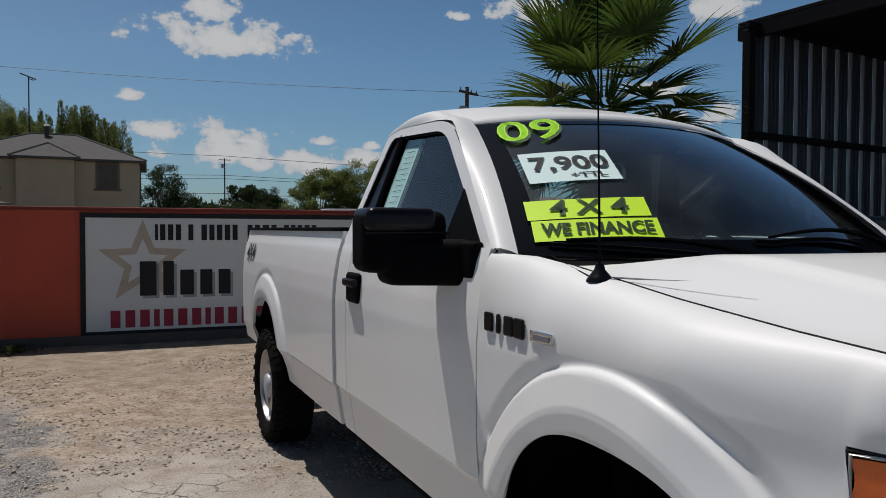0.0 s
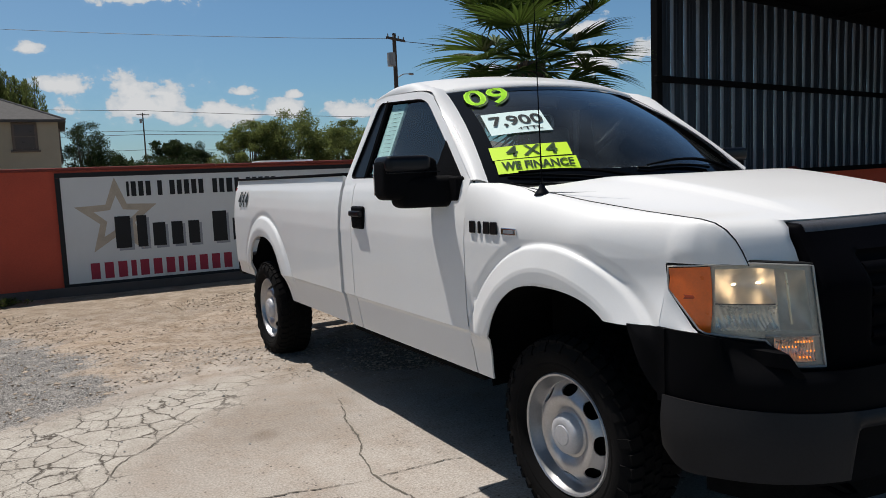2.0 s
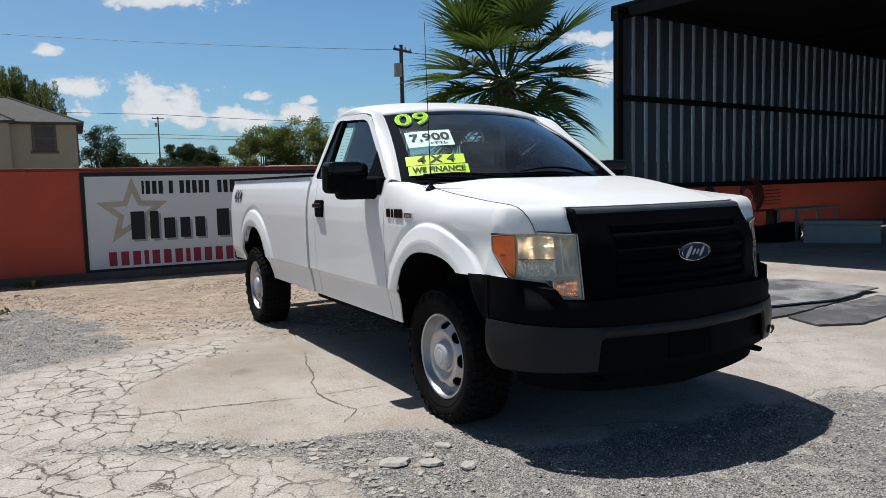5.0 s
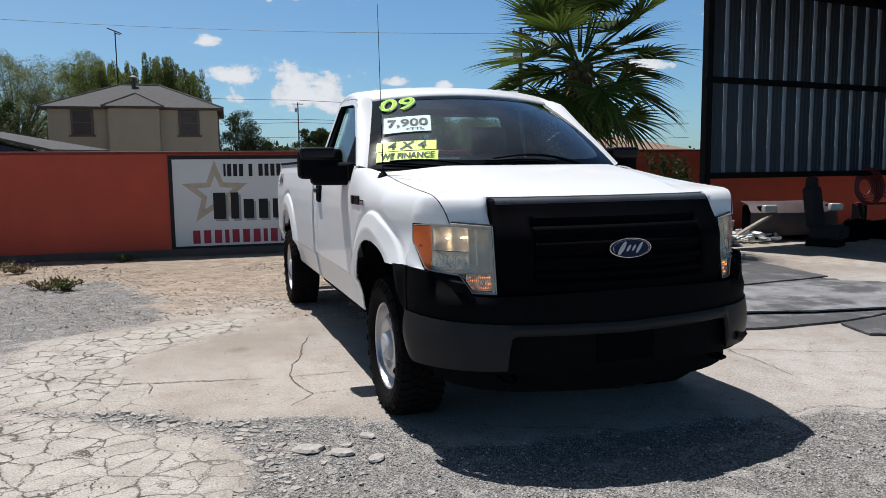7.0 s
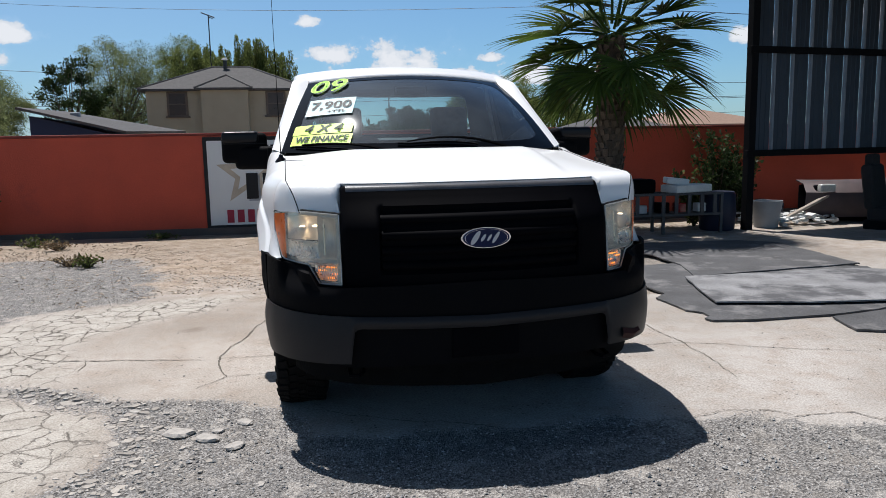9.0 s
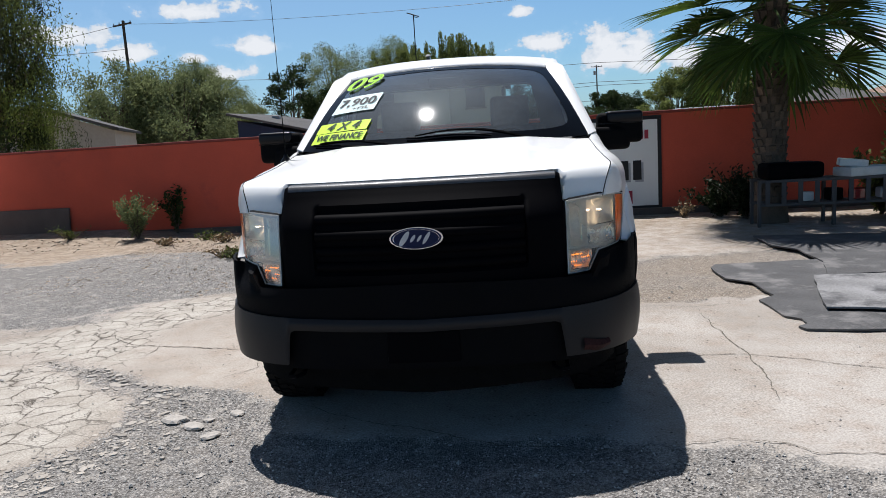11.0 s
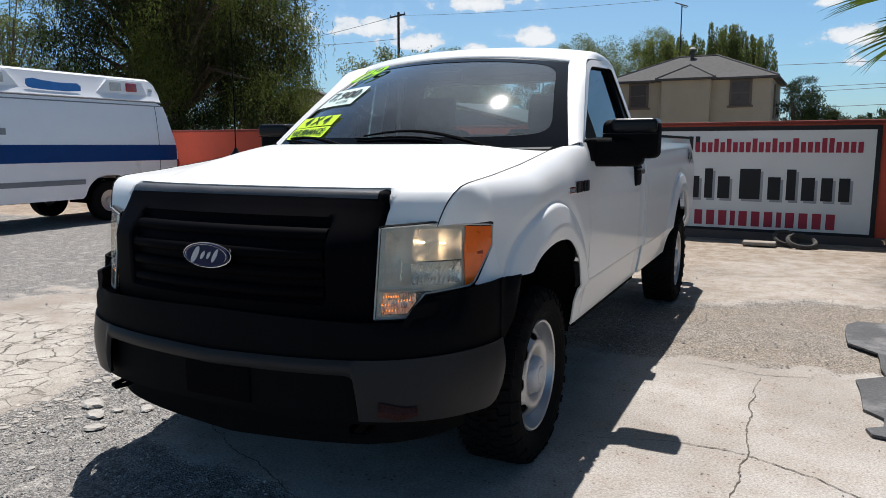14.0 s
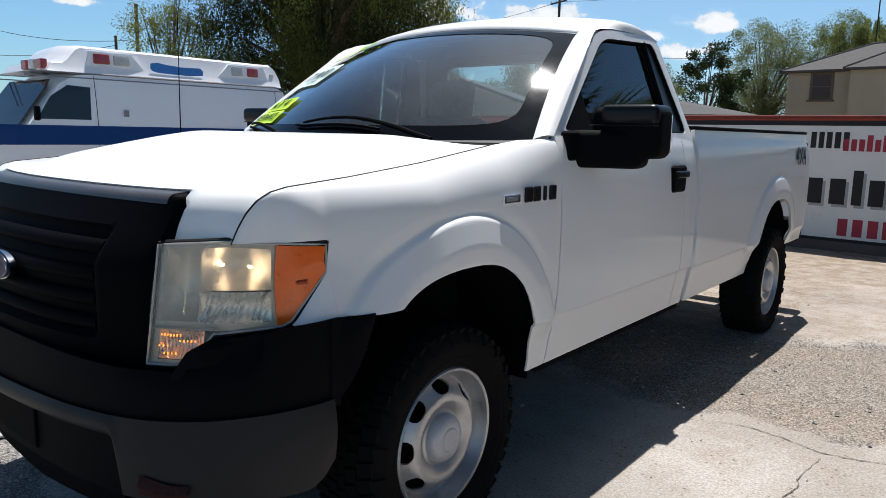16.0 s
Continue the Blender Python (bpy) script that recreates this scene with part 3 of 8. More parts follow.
def ground_material():
    m = bpy.data.materials.new("yard_surface")
    m.use_nodes = True
    t = m.node_tree
    b = t.nodes["Principled BSDF"]
    link = t.links.new

    def noise_at(scale, detail=5.0, rough=0.55):
        n = t.nodes.new("ShaderNodeTexNoise")
        n.inputs["Scale"].default_value, n.inputs["Detail"].default_value, n.inputs["Roughness"].default_value = scale, detail, rough
        link(tc.outputs["Object"], n.inputs["Vector"])
        return n

    def mixed(fac, a, c):
        n = t.nodes.new("ShaderNodeMix")
        n.data_type = "RGBA"
        for key, v in (("Factor", fac), ("A", a), ("B", c)):
            if isinstance(v, tuple):
                n.inputs[key].default_value = (*v, 1)
            elif isinstance(v, float):
                n.inputs[key].default_value = v
            else:
                link(v, n.inputs[key])
        return n.outputs["Result"]

    def mapped(v, lo, hi, to0=0.0, to1=1.0):
        n = t.nodes.new("ShaderNodeMapRange")
        for key, x in (("From Min", lo), ("From Max", hi), ("To Min", to0), ("To Max", to1)):
            n.inputs[key].default_value = x
        link(v, n.inputs["Value"])
        return n.outputs[0]

    def times(a, c):
        n = t.nodes.new("ShaderNodeMath")
        n.operation = "MULTIPLY"
        link(a, n.inputs[0])
        if isinstance(c, float):
            n.inputs[1].default_value = c
        else:
            link(c, n.inputs[1])
        return n.outputs[0]

    def attr(key):
        n = t.nodes.new("ShaderNodeAttribute")
        n.attribute_name = key
        return n.outputs["Fac"]

    tc = t.nodes.new("ShaderNodeTexCoord")
    big, mid, fine = noise_at(0.7, 6.0), noise_at(5.0, 8.0, 0.65), noise_at(90.0, 4.0, 0.7)
    slivers = noise_at(7.5, 3.0, 0.5)
    grit = t.nodes.new("ShaderNodeTexVoronoi")
    grit.inputs["Scale"].default_value = 105.0
    link(tc.outputs["Object"], grit.inputs["Vector"])
    pits = t.nodes.new("ShaderNodeTexVoronoi")
    pits.inputs["Scale"].default_value = 26.0
    link(tc.outputs["Object"], pits.inputs["Vector"])
    # concrete: warm pale grey, pitted with small dark stones
    conc = mixed(mapped(big.outputs["Fac"], 0.38, 0.62), (0.300, 0.274, 0.246), (0.412, 0.385, 0.356))
    conc = mixed(times(attr("ochre"), 0.45), conc, mixed(mapped(big.outputs["Fac"], 0.38, 0.62), (0.262, 0.214, 0.170), (0.375, 0.328, 0.276)))
    conc = mixed(mapped(mid.outputs["Fac"], 0.45, 0.72, 0.0, 0.5), conc, (0.275, 0.212, 0.162))
    conc = mixed(times(mapped(pits.outputs["Distance"], 0.12, 0.22, 1.0, 0.0), mapped(mid.outputs["Fac"], 0.46, 0.60)), conc, (0.13, 0.112, 0.098))
    # broken patch: whiter, netted with cracks
    warp = t.nodes.new("ShaderNodeVectorMath")
    warp.operation = "MULTIPLY_ADD"
    link(mid.outputs["Color"], warp.inputs[0])
    warp.inputs[1].default_value = (0.10, 0.10, 0.10)
    jag = t.nodes.new("ShaderNodeVectorMath")
    jag.operation = "MULTIPLY_ADD"
    link(noise_at(38.0, 3.0, 0.6).outputs["Color"], jag.inputs[0])
    jag.inputs[1].default_value = (0.030, 0.030, 0.030)
    link(tc.outputs["Object"], jag.inputs[2])
    link(jag.outputs[0], warp.inputs[2])
    net = t.nodes.new("ShaderNodeTexVoronoi")
    net.feature = "DISTANCE_TO_EDGE"
    net.inputs["Scale"].default_value = 5.2
    link(warp.outputs[0], net.inputs["Vector"])
    twigs = noise_at(2.3, 3.0)
    wide = noise_at(6.0, 2.0)
    thin = t.nodes.new("ShaderNodeMath")
    thin.operation = "DIVIDE"
    link(net.outputs["Distance"], thin.inputs[0])
    link(mapped(wide.outputs["Fac"], 0.36, 0.66, 0.12, 1.25), thin.inputs[1])
    netline = mapped(thin.outputs[0], 0.010, 0.034, 1.0, 0.0)
    small = t.nodes.new("ShaderNodeTexVoronoi")
    small.feature = "DISTANCE_TO_EDGE"
    small.inputs["Scale"].default_value = 9.5
    link(warp.outputs[0], small.inputs["Vector"])
    hairs = times(mapped(small.outputs["Distance"], 0.006, 0.035, 1.0, 0.0), mapped(twigs.outputs["Fac"], 0.50, 0.58))
    # crumbled rims beside the wider cracks
    rims = times(mapped(net.outputs["Distance"], 0.02, 0.10, 1.0, 0.0), mapped(slivers.outputs["Fac"], 0.50, 0.60))
    whiter = mixed(attr("broken"), conc, mixed(mapped(mid.outputs["Fac"], 0.35, 0.7), (0.45, 0.42, 0.375), (0.325, 0.295, 0.255)))
    cracked = mixed(times(times(netline, attr("broken")), mapped(big.outputs["Fac"], 0.3, 0.45)), mixed(times(times(rims, attr("broken")), 0.6), whiter, (0.19, 0.168, 0.142)), (0.105, 0.090, 0.075))
    cracked = mixed(times(times(hairs, attr("broken")), 0.8), cracked, (0.11, 0.097, 0.082))
    # the far slab: dirt in the cracks and brown sheets of blown soil
    soil = mapped(mid.outputs["Fac"], 0.44, 0.62)
    cracked = mixed(times(times(attr("worn"), soil), 0.85), cracked, mixed(mapped(grit.outputs["Color"], 0.1, 0.9), (0.120, 0.090, 0.062), (0.285, 0.222, 0.163)))
    cracked = mixed(times(times(times(netline, attr("worn")), mapped(twigs.outputs["Fac"], 0.42, 0.50)), 0.85), cracked, (0.085, 0.066, 0.050))
    cracked = mixed(times(times(hairs, attr("worn")), 0.6), cracked, (0.12, 0.098, 0.077))
    cracked = mixed(times(attr("worn"), mapped(big.outputs["Fac"], 0.35, 0.62, 0.18, 0.62)), cracked, mixed(mapped(mid.outputs["Fac"], 0.35, 0.65), (0.430, 0.330, 0.238), (0.310, 0.225, 0.155)))
    crumb = noise_at(24.0, 6.0, 0.72)
    cracked = mixed(times(times(mapped(crumb.outputs["Fac"], 0.53, 0.60), attr("worn")), 0.75), cracked, (0.105, 0.080, 0.058))
    cracked = mixed(times(times(mapped(crumb.outputs["Fac"], 0.42, 0.36), attr("worn")), 0.6), cracked, (0.36, 0.315, 0.262))
    # gravel: grey chips with brown dust
    chips = mixed(mapped(grit.outputs["Color"], 0.15, 0.9), (0.082, 0.076, 0.071), (0.41, 0.39, 0.368))
    chips = mixed(mapped(mid.outputs["Fac"], 0.50, 0.68, 0.0, 0.6), chips, (0.30, 0.27, 0.235))
    chips = mixed(mapped(big.outputs["Fac"], 0.4, 0.62, 0.0, 0.45), chips, (0.205, 0.198, 0.190))
    dust = mixed(mapped(mid.outputs["Fac"], 0.35, 0.65), (0.34, 0.285, 0.222), (0.205, 0.158, 0.115))
    cracked = mixed(times(attr("damp"), 0.55), cracked, (0.17, 0.135, 0.105))
    both = mixed(times(attr("earth"), mapped(mid.outputs["Fac"], 0.3, 0.55)), cracked, dust)
    chips = mixed(mapped(slivers.outputs["Fac"], 0.585, 0.615, 0.0, 0.75), chips, (0.37, 0.345, 0.315))
    sandy = mixed(mapped(grit.outputs["Color"], 0.1, 0.9), (0.125, 0.100, 0.078), (0.34, 0.288, 0.235))
    chips = mixed(times(attr("lane"), 0.85), chips, sandy)
    edge = t.nodes.new("ShaderNodeMath")
    edge.operation = "MULTIPLY_ADD"
    link(grit.outputs["Color"], edge.inputs[0])
    edge.inputs[1].default_value = 0.55
    link(attr("gravel"), edge.inputs[2])
    ragged_edge = t.nodes.new("ShaderNodeMath")
    ragged_edge.operation = "MULTIPLY_ADD"
    link(mapped(mid.outputs["Fac"], 0.3, 0.7, -0.5, 0.5), ragged_edge.inputs[0])
    ragged_edge.inputs[1].default_value = 0.45
    link(edge.outputs[0], ragged_edge.inputs[2])
    strewn = mapped(ragged_edge.outputs[0], 0.66, 0.80)
    both = mixed(strewn, both, chips)
    rough_speck = mixed(mapped(fine.outputs["Fac"], 0.35, 0.65), (0.46, 0.46, 0.46), (1.42, 1.42, 1.42))
    slab_speck = mixed(mapped(fine.outputs["Fac"], 0.32, 0.68), (0.64, 0.63, 0.62), (1.28, 1.28, 1.28))
    speck = mixed(strewn, slab_speck, rough_speck)
    mul = t.nodes.new("ShaderNodeMix")
    mul.data_type, mul.blend_type = "RGBA", "MULTIPLY"
    mul.inputs["Factor"].default_value = 1.0
    link(both, mul.inputs["A"])
    link(speck, mul.inputs["B"])
    link(mul.outputs["Result"], b.inputs["Base Color"])
    b.inputs["Roughness"].default_value = 0.92
    b.inputs["Specular IOR Level"].default_value = 0.25
    b1, b2 = t.nodes.new("ShaderNodeBump"), t.nodes.new("ShaderNodeBump")
    b1.inputs["Distance"].default_value, b2.inputs["Distance"].default_value = 0.02, 0.03
    link(times(mapped(strewn, 0.0, 1.0, 0.03, 0.60), mapped(attr("lane"), 0.0, 1.0, 1.0, 0.35)), b1.inputs["Strength"])
    link(grit.outputs["Distance"], b1.inputs["Height"])
    link(times(netline, attr("broken")), b2.inputs["Height"])
    b2.invert = True
    b2.inputs["Strength"].default_value = 0.6
    link(b1.outputs[0], b2.inputs["Normal"])
    b3 = t.nodes.new("ShaderNodeBump")
    b3.inputs["Distance"].default_value = 0.02
    link(mapped(attr("worn"), 0.0, 1.0, 0.16, 0.50), b3.inputs["Strength"])
    link(mid.outputs["Fac"], b3.inputs["Height"])
    link(b2.outputs[0], b3.inputs["Normal"])
    link(b3.outputs[0], b.inputs["Normal"])
    return m


ground.data.materials.append(ground_material())


def ground_z(x, y):
    i, j = int(np.clip(np.searchsorted(gx, x), 0, nx - 1)), int(np.clip(np.searchsorted(gy, y), 0, ny - 1))
    return float(PZ[i, j])


def crack(points, width, seed):
    """A ragged dark fissure along the slab."""
    rng = random.Random(seed)
    pts = []
    for (ax, ay), (bx, by) in zip(points, points[1:]):
        n = max(2, int(math.hypot(bx - ax, by - ay) / 0.018))
        for k in range(n):
            x, y = lerp(ax, bx, k / n), lerp(ay, by, k / n)
            sway, jolt = noise.noise_vector((x * 6, y * 6, seed)), noise.noise_vector((x * 26, y * 26, seed + 9))
            pts.append((x + 0.026 * sway.x + 0.009 * jolt.x + rng.gauss(0, 0.0018), y + 0.026 * sway.y + 0.009 * jolt.y + rng.gauss(0, 0.0018)))
    bm = bmesh.new()
    left, right = [], []
    for i, (x, y) in enumerate(pts):
        x0, y0 = pts[max(i - 1, 0)]
        x1, y1 = pts[min(i + 1, len(pts) - 1)]
        d = math.hypot(x1 - x0, y1 - y0) or 1
        w = width * rng.uniform(0.25, 1.2) * (0.3 + 0.7 * min(1, 4 * i / len(pts), 4 * (len(pts) - i) / len(pts)))
        z = ground_z(x, y) + 0.004
        left.append(bm.verts.new((x - (y1 - y0) / d * w, y + (x1 - x0) / d * w, z)))
        right.append(bm.verts.new((x + (y1 - y0) / d * w, y - (x1 - x0) / d * w, z)))
    for i in range(len(left) - 1):
        bm.faces.new((left[i], right[i], right[i + 1], left[i + 1]))
    return part("crack", bm, CRACKDIRT, ground)


CRACKDIRT = mat("dirt_in_crack", (0.115, 0.10, 0.08), 0.95, var=0.4, scale=30, bump=0.3)
CRACKS = [[(-1.06, 2.13), (-1.16, 1.76), (-1.26, 1.35), (-1.40, 0.91), (-1.36, 0.62), (-1.31, 0.42), (-1.47, 0.22)], [(-1.43, 0.85), (-1.63, 0.87), (-1.96, 0.97), (-2.29, 1.04), (-2.53, 1.10), (-2.78, 1.30), (-2.94, 1.55)],
          [(1.82, 1.58), (1.78, 1.07), (1.79, 0.67), (1.81, 0.38), (1.76, -0.11), (1.71, -0.41)], [(-2.61, 1.35), (-2.52, 1.56), (-2.41, 1.79), (-1.94, 2.32), (-1.64, 2.47)],
          [(-1.43, 0.85), (-1.15, 0.86), (-0.91, 0.80)], [(1.11, 0.26), (1.55, 0.40), (1.81, 0.38), (2.08, 0.25), (2.24, 0.15), (2.9, -0.15)], [(1.30, 1.70), (1.48, 1.74), (1.82, 1.64), (2.23, 1.75)],
          [(1.04, -0.91), (1.3, -0.86), (1.5, -0.90), (1.64, -1.02), (1.96, -1.05), (2.1, -1.3), (2.9, -1.42)], [(-2.29, 1.04), (-2.25, 0.75)], [(-1.31, 0.42), (-0.95, 0.45)], [(-1.6, 4.6), (-1.9, 5.2), (-2.6, 5.6)], [(-0.4, 5.0), (0.5, 5.4), (1.6, 5.2), (2.6, 5.7)], [(-0.95, -0.18), (-0.4, -0.55), (0.3, -0.85), (1.0, -0.95)]]
for k, pts in enumerate(CRACKS):
    crack(pts, 0.0058 if k < 2 else 0.0036, k)


def chunk(size, seed, bm=None, at=(0, 0, 0), flat=0.45):
    """A broken lump with flat facets."""
    rng = random.Random(seed)
    bm = bm or bmesh.new()
    r = bmesh.ops.create_icosphere(bm, subdivisions=2 if size > 0.05 else 1, radius=1.0)
    turn = Matrix.Rotation(rng.uniform(0, 6.28), 4, "Z")
    for v in r["verts"]:
        k = rng.uniform(0.78, 1.12)
        v.co = turn @ Vector((v.co.x * size * k, v.co.y * size * k * 0.7, max(min(v.co.z, 0.55), -0.35) * 1.6 * size * flat * rng.uniform(0.85, 1.12))) + Vector(at)
    return bm


for k, (x, y, s) in enumerate([(-1.46, -0.44, 0.082), (-1.31, -0.54, 0.066), (-1.17, -0.66, 0.058), (-1.27, -0.44, 0.04), (-1.14, -0.36, 0.055), (-1.03, -1.1, 0.03), (-1.75, -0.05, 0.04)]):
    rock = part("concrete_chunk", chunk(s, 40 + k, flat=0.19), STONE)
    rock.location = (x, y, ground_z(x, y) + s * 0.10)
    tagged(rock, "pale broken lump of concrete lying on gravel", "rubble", "loose concrete lumps")
# crumbled flakes of the broken slab edge among the gravel
bm = bmesh.new()
rng = random.Random(6)
flakes = 0
while flakes < 700:
    x, y = rng.uniform(-3.1, -0.75), rng.uniform(-1.5, 0.75)
    i, j = int(np.searchsorted(gx, x)), int(np.searchsorted(gy, y))
    rim = grav[i, j] * math.exp(-(max(0.0, -float(inside(np.array([x]), np.array([y]), BROKEN[1])[0])) / 0.30) ** 2)
    if rng.random() > rim:
        continue
    s = rng.uniform(0.008, 0.020) * (2.0 if rng.random() < 0.12 else 1)
    z, n, a0 = PZ[i, j], rng.choice((5, 6, 7)), rng.uniform(0, 6.28)
    ring = [(a0 + 6.283 * k / n, s * rng.uniform(0.65, 1.15)) for k in range(n)]
    tilt_x, tilt_y, high = rng.gauss(0, 0.05), rng.gauss(0, 0.05), min(0.006, s * rng.uniform(0.12, 0.30))
    low_v = [bm.verts.new((x + r * math.cos(a), y + r * math.sin(a), z - 0.003)) for a, r in ring]
    top_v = [bm.verts.new((x + 0.86 * r * math.cos(a), y + 0.86 * r * math.sin(a), z + high + r * (tilt_x * math.cos(a) + tilt_y * math.sin(a)))) for a, r in ring]
    bm.faces.new(top_v)
    for k in range(n):
        bm.faces.new((low_v[k], low_v[(k + 1) % n], top_v[(k + 1) % n], top_v[k]))
    flakes += 1
tagged(part("concrete_flakes", bm, FLAKE), "pale crumbled concrete flakes among the gravel", "rubble", kind="stuff")
# brown crumbs and slab splinters over the dusty band behind the sound slab
bm = bmesh.new()
rng = random.Random(9)
crumbs = 0
while crumbs < 5200:
    x, y = rng.uniform(-5.6, 0.2), rng.uniform(1.6, 7.4)
    i, j = int(np.searchsorted(gx, x)), int(np.searchsorted(gy, y))
    if rng.random() > 0.55 * lane[i, j] * grav[i, j] + 0.22 * worn[i, j] * max(0.0, 0.5 + patchy[i, j]):
        continue
    s = rng.uniform(0.006, 0.016) * (2.2 if rng.random() < 0.06 else 1)
    z, n, a0 = PZ[i, j], rng.choice((4, 5, 6)), rng.uniform(0, 6.28)
    ring = [(a0 + 6.283 * k / n, s * rng.uniform(0.6, 1.2)) for k in range(n)]
    high = s * rng.uniform(0.25, 0.6) * (0.5 if s > 0.016 else 1)
    low_v = [bm.verts.new((x + r * math.cos(a), y + r * math.sin(a), z - 0.003)) for a, r in ring]
    top_v = [bm.verts.new((x + 0.7 * r * math.cos(a), y + 0.7 * r * math.sin(a), z + high * rng.uniform(0.7, 1.2))) for a, r in ring]
    bm.faces.new(top_v)
    for k in range(n):
        bm.faces.new((low_v[k], low_v[(k + 1) % n], top_v[(k + 1) % n], top_v[k]))
    crumbs += 1
tagged(part("dirt_crumbs", bm, EARTHBIT), "brown dirt crumbs and splinters over the worn slab", "rubble", kind="stuff")
bm = bmesh.new()
rng = random.Random(5)
made = 0
while made < 13000:
    x, y = rng.uniform(-4.2, 4.0), rng.uniform(-2.4, 5.0)
    i, j = int(np.searchsorted(gx, x)), int(np.searchsorted(gy, y))
    if rng.random() > (0.010 + 0.8 * grav[i, j] + 0.05 * brok[i, j]) * (1 - 0.8 * lane[i, j]):
        continue
    s = rng.uniform(0.003, 0.009) * (2.0 if rng.random() < 0.04 else 1)
    z = PZ[i, j] + s * 0.3
    a = rng.uniform(0, 6.28)
    c, q = math.cos(a) * s, math.sin(a) * s
    vs = [bm.verts.new(p) for p in ((x + c, y + q, z), (x - q * 0.8, y + c * 0.8, z), (x - c, y - q, z), (x + q * 0.7, y - c * 0.7, z), (x + c * 0.2, y + q * 0.2, z + s * 0.8), (x, y, z - s * 0.5))]
    for k in range(4):
        bm.faces.new((vs[k], vs[(k + 1) % 4], vs[4]))
    made += 1
pebbles = part("loose_gravel", bm, PEBBLE)
tagged(pebbles, "loose grey gravel chips scattered over the yard", "gravel", kind="stuff")

# ---- wall and painted sign ----
WALL_A, WALL_TURN = (-2.32, 8.68), -3.16
WALLM = pose(WALL_A[0], WALL_A[1], 0, 0, 0, WALL_TURN)
wall = new("wall_north")
wall.matrix_basis = WALLM
structure(wall, "orange painted block wall with a dark red cap", "wall")
bm = bmesh.new()
bm_box((38.0, 0.16, 1.78), (4.0, 0.085, 0.80), bm=bm)
part("wall_body", bm, ORANGE, wall)
bm = bmesh.new()
x = -15.0
k = 0
while x < 23.0:
    w = random.uniform(1.1, 1.6)
    bm_box((w - 0.006, 0.2, 0.045 + random.uniform(-0.006, 0.006)), (x + w / 2, 0.085, 1.705), 0.008, 1, bm)
    x += w
part("wall_cap", bm, CAPRED, wall)
bm = bm_box((38.0, 0.05, 0.20), (4.0, -0.022, 0.02), 0.015, 2)
part("wall_footing", bm, PLINTH, wall)
# a run of fallen plaster leaning below the wall
bm = bm_box((2.1, 0.05, 0.52), (-6.7, -0.05, 0.36), 0.012, 1, turn=Matrix.Rotation(radians(-7), 4, "X"))
leaning = part("leaning_sheet", bm, PLINTH)
leaning.matrix_basis = WALLM
tagged(leaning, "brown-grey sheet leaning on the foot of the wall", "panel")

sign = thing("painted_sign", "white painted board sign with black border, gold star and letters", "sign", m=WALLM)
W, Z0, Z1 = 5.29, 0.10, 1.655
bm = bm_box((W - 0.12, 0.016, Z1 - Z0 - 0.12), (W / 2, -0.008, (Z0 + Z1) / 2))
part("board", bm, SIGNWHITE, sign)
for nm, size, at in (("border", (W, 0.022, 0.062), (W / 2, -0.011, Z0 + 0.03)), ("border", (W, 0.022, 0.062), (W / 2, -0.011, Z1 - 0.03)), ("border", (0.062, 0.022, Z1 - Z0 - 0.126), (0.03, -0.011, (Z0 + Z1) / 2)), ("border", (0.062, 0.022, Z1 - Z0 - 0.126), (W - 0.03, -0.011, (Z0 + Z1) / 2))):
    part(nm, bm_box(size, at), SIGNBLACK, sign, "black painted border")


# five-pointed star, thick outline
bm = bmesh.new()
cx, cz, ro, ri = 0.72, 1.02, 0.56, 0.235
outer, inner = [], []
for k in range(10):
    a = radians(90 + 36 * k)
    r = ro if k % 2 == 0 else ri
    outer.append((cx + r * math.cos(a) * 0.98, cz + r * math.sin(a)))
    r2 = (ro - 0.25) if k % 2 == 0 else (ri - 0.095)
    inner.append((cx + r2 * math.cos(a) * 0.98, cz + r2 * math.sin(a)))
for k in range(10):
    j = (k + 1) % 10
    bm.faces.new([bm.verts.new((p[0], -0.0185, p[1])) for p in (outer[k], outer[j], inner[j], inner[k])])
part("star", bm, SIGNGOLD, sign, "tan painted star outline")


def bars(widths, x0, z0, height, material, label, gap=0.025, shadow=None, tall=()):
    """A line of plain upright bars, one for each character."""
    x = x0
    for i, w in enumerate(widths):
        if w > 0:
            h = height * (1.0 if i in tall or not tall else 0.74)
            part("letter_bar", bm_box((w * 0.76, 0.004, h), (x + w / 2, -0.021, z0 + h / 2), 0.0), material, sign, label if i == 0 else "")
            if shadow:
                part("letter_shadow", bm_box((w * 0.76, 0.002, h), (x + w / 2 + 0.035, -0.0175, z0 + h / 2 - 0.035)), shadow, sign)
        x += abs(w) + gap
    return x


bars([0.045, 0.085, 0.085, 0.085, -0.05, 0.08, -0.06, 0.09, 0.085, 0.09, 0.09, 0.085, -0.09, 0.085, 0.09, 0.11, 0.09, -0.06, 0.085, 0.08, 0.085, 0.09, 0.085], 0.86, 1.31, 0.205, SIGNBLACK, "black bars in place of an address", 0.010)
bars([0.083] * 4 + [0.083] * 11 + [0.10] + [0.083] * 9, 2.88, 1.28, 0.20, SIGNRED, "dark red bars in place of an email line", 0.005, tall=(3, 5, 9, 12, 15, 19, 20))
bars([0.26, 0.17, 0.22, 0.20, 0.20, -0.075, 0.26, 0.21, 0.24, 0.24, 0.15, 0.22, -0.005, 0.37, 0.22, 0.16, 0.22, 0.19, 0.18], 0.65, 0.60, 0.44, SIGNBLACK, "bold black bars in place of the dealer name", 0.03, SIGNGREY, (0, 6, 13, 10, 1, 15))
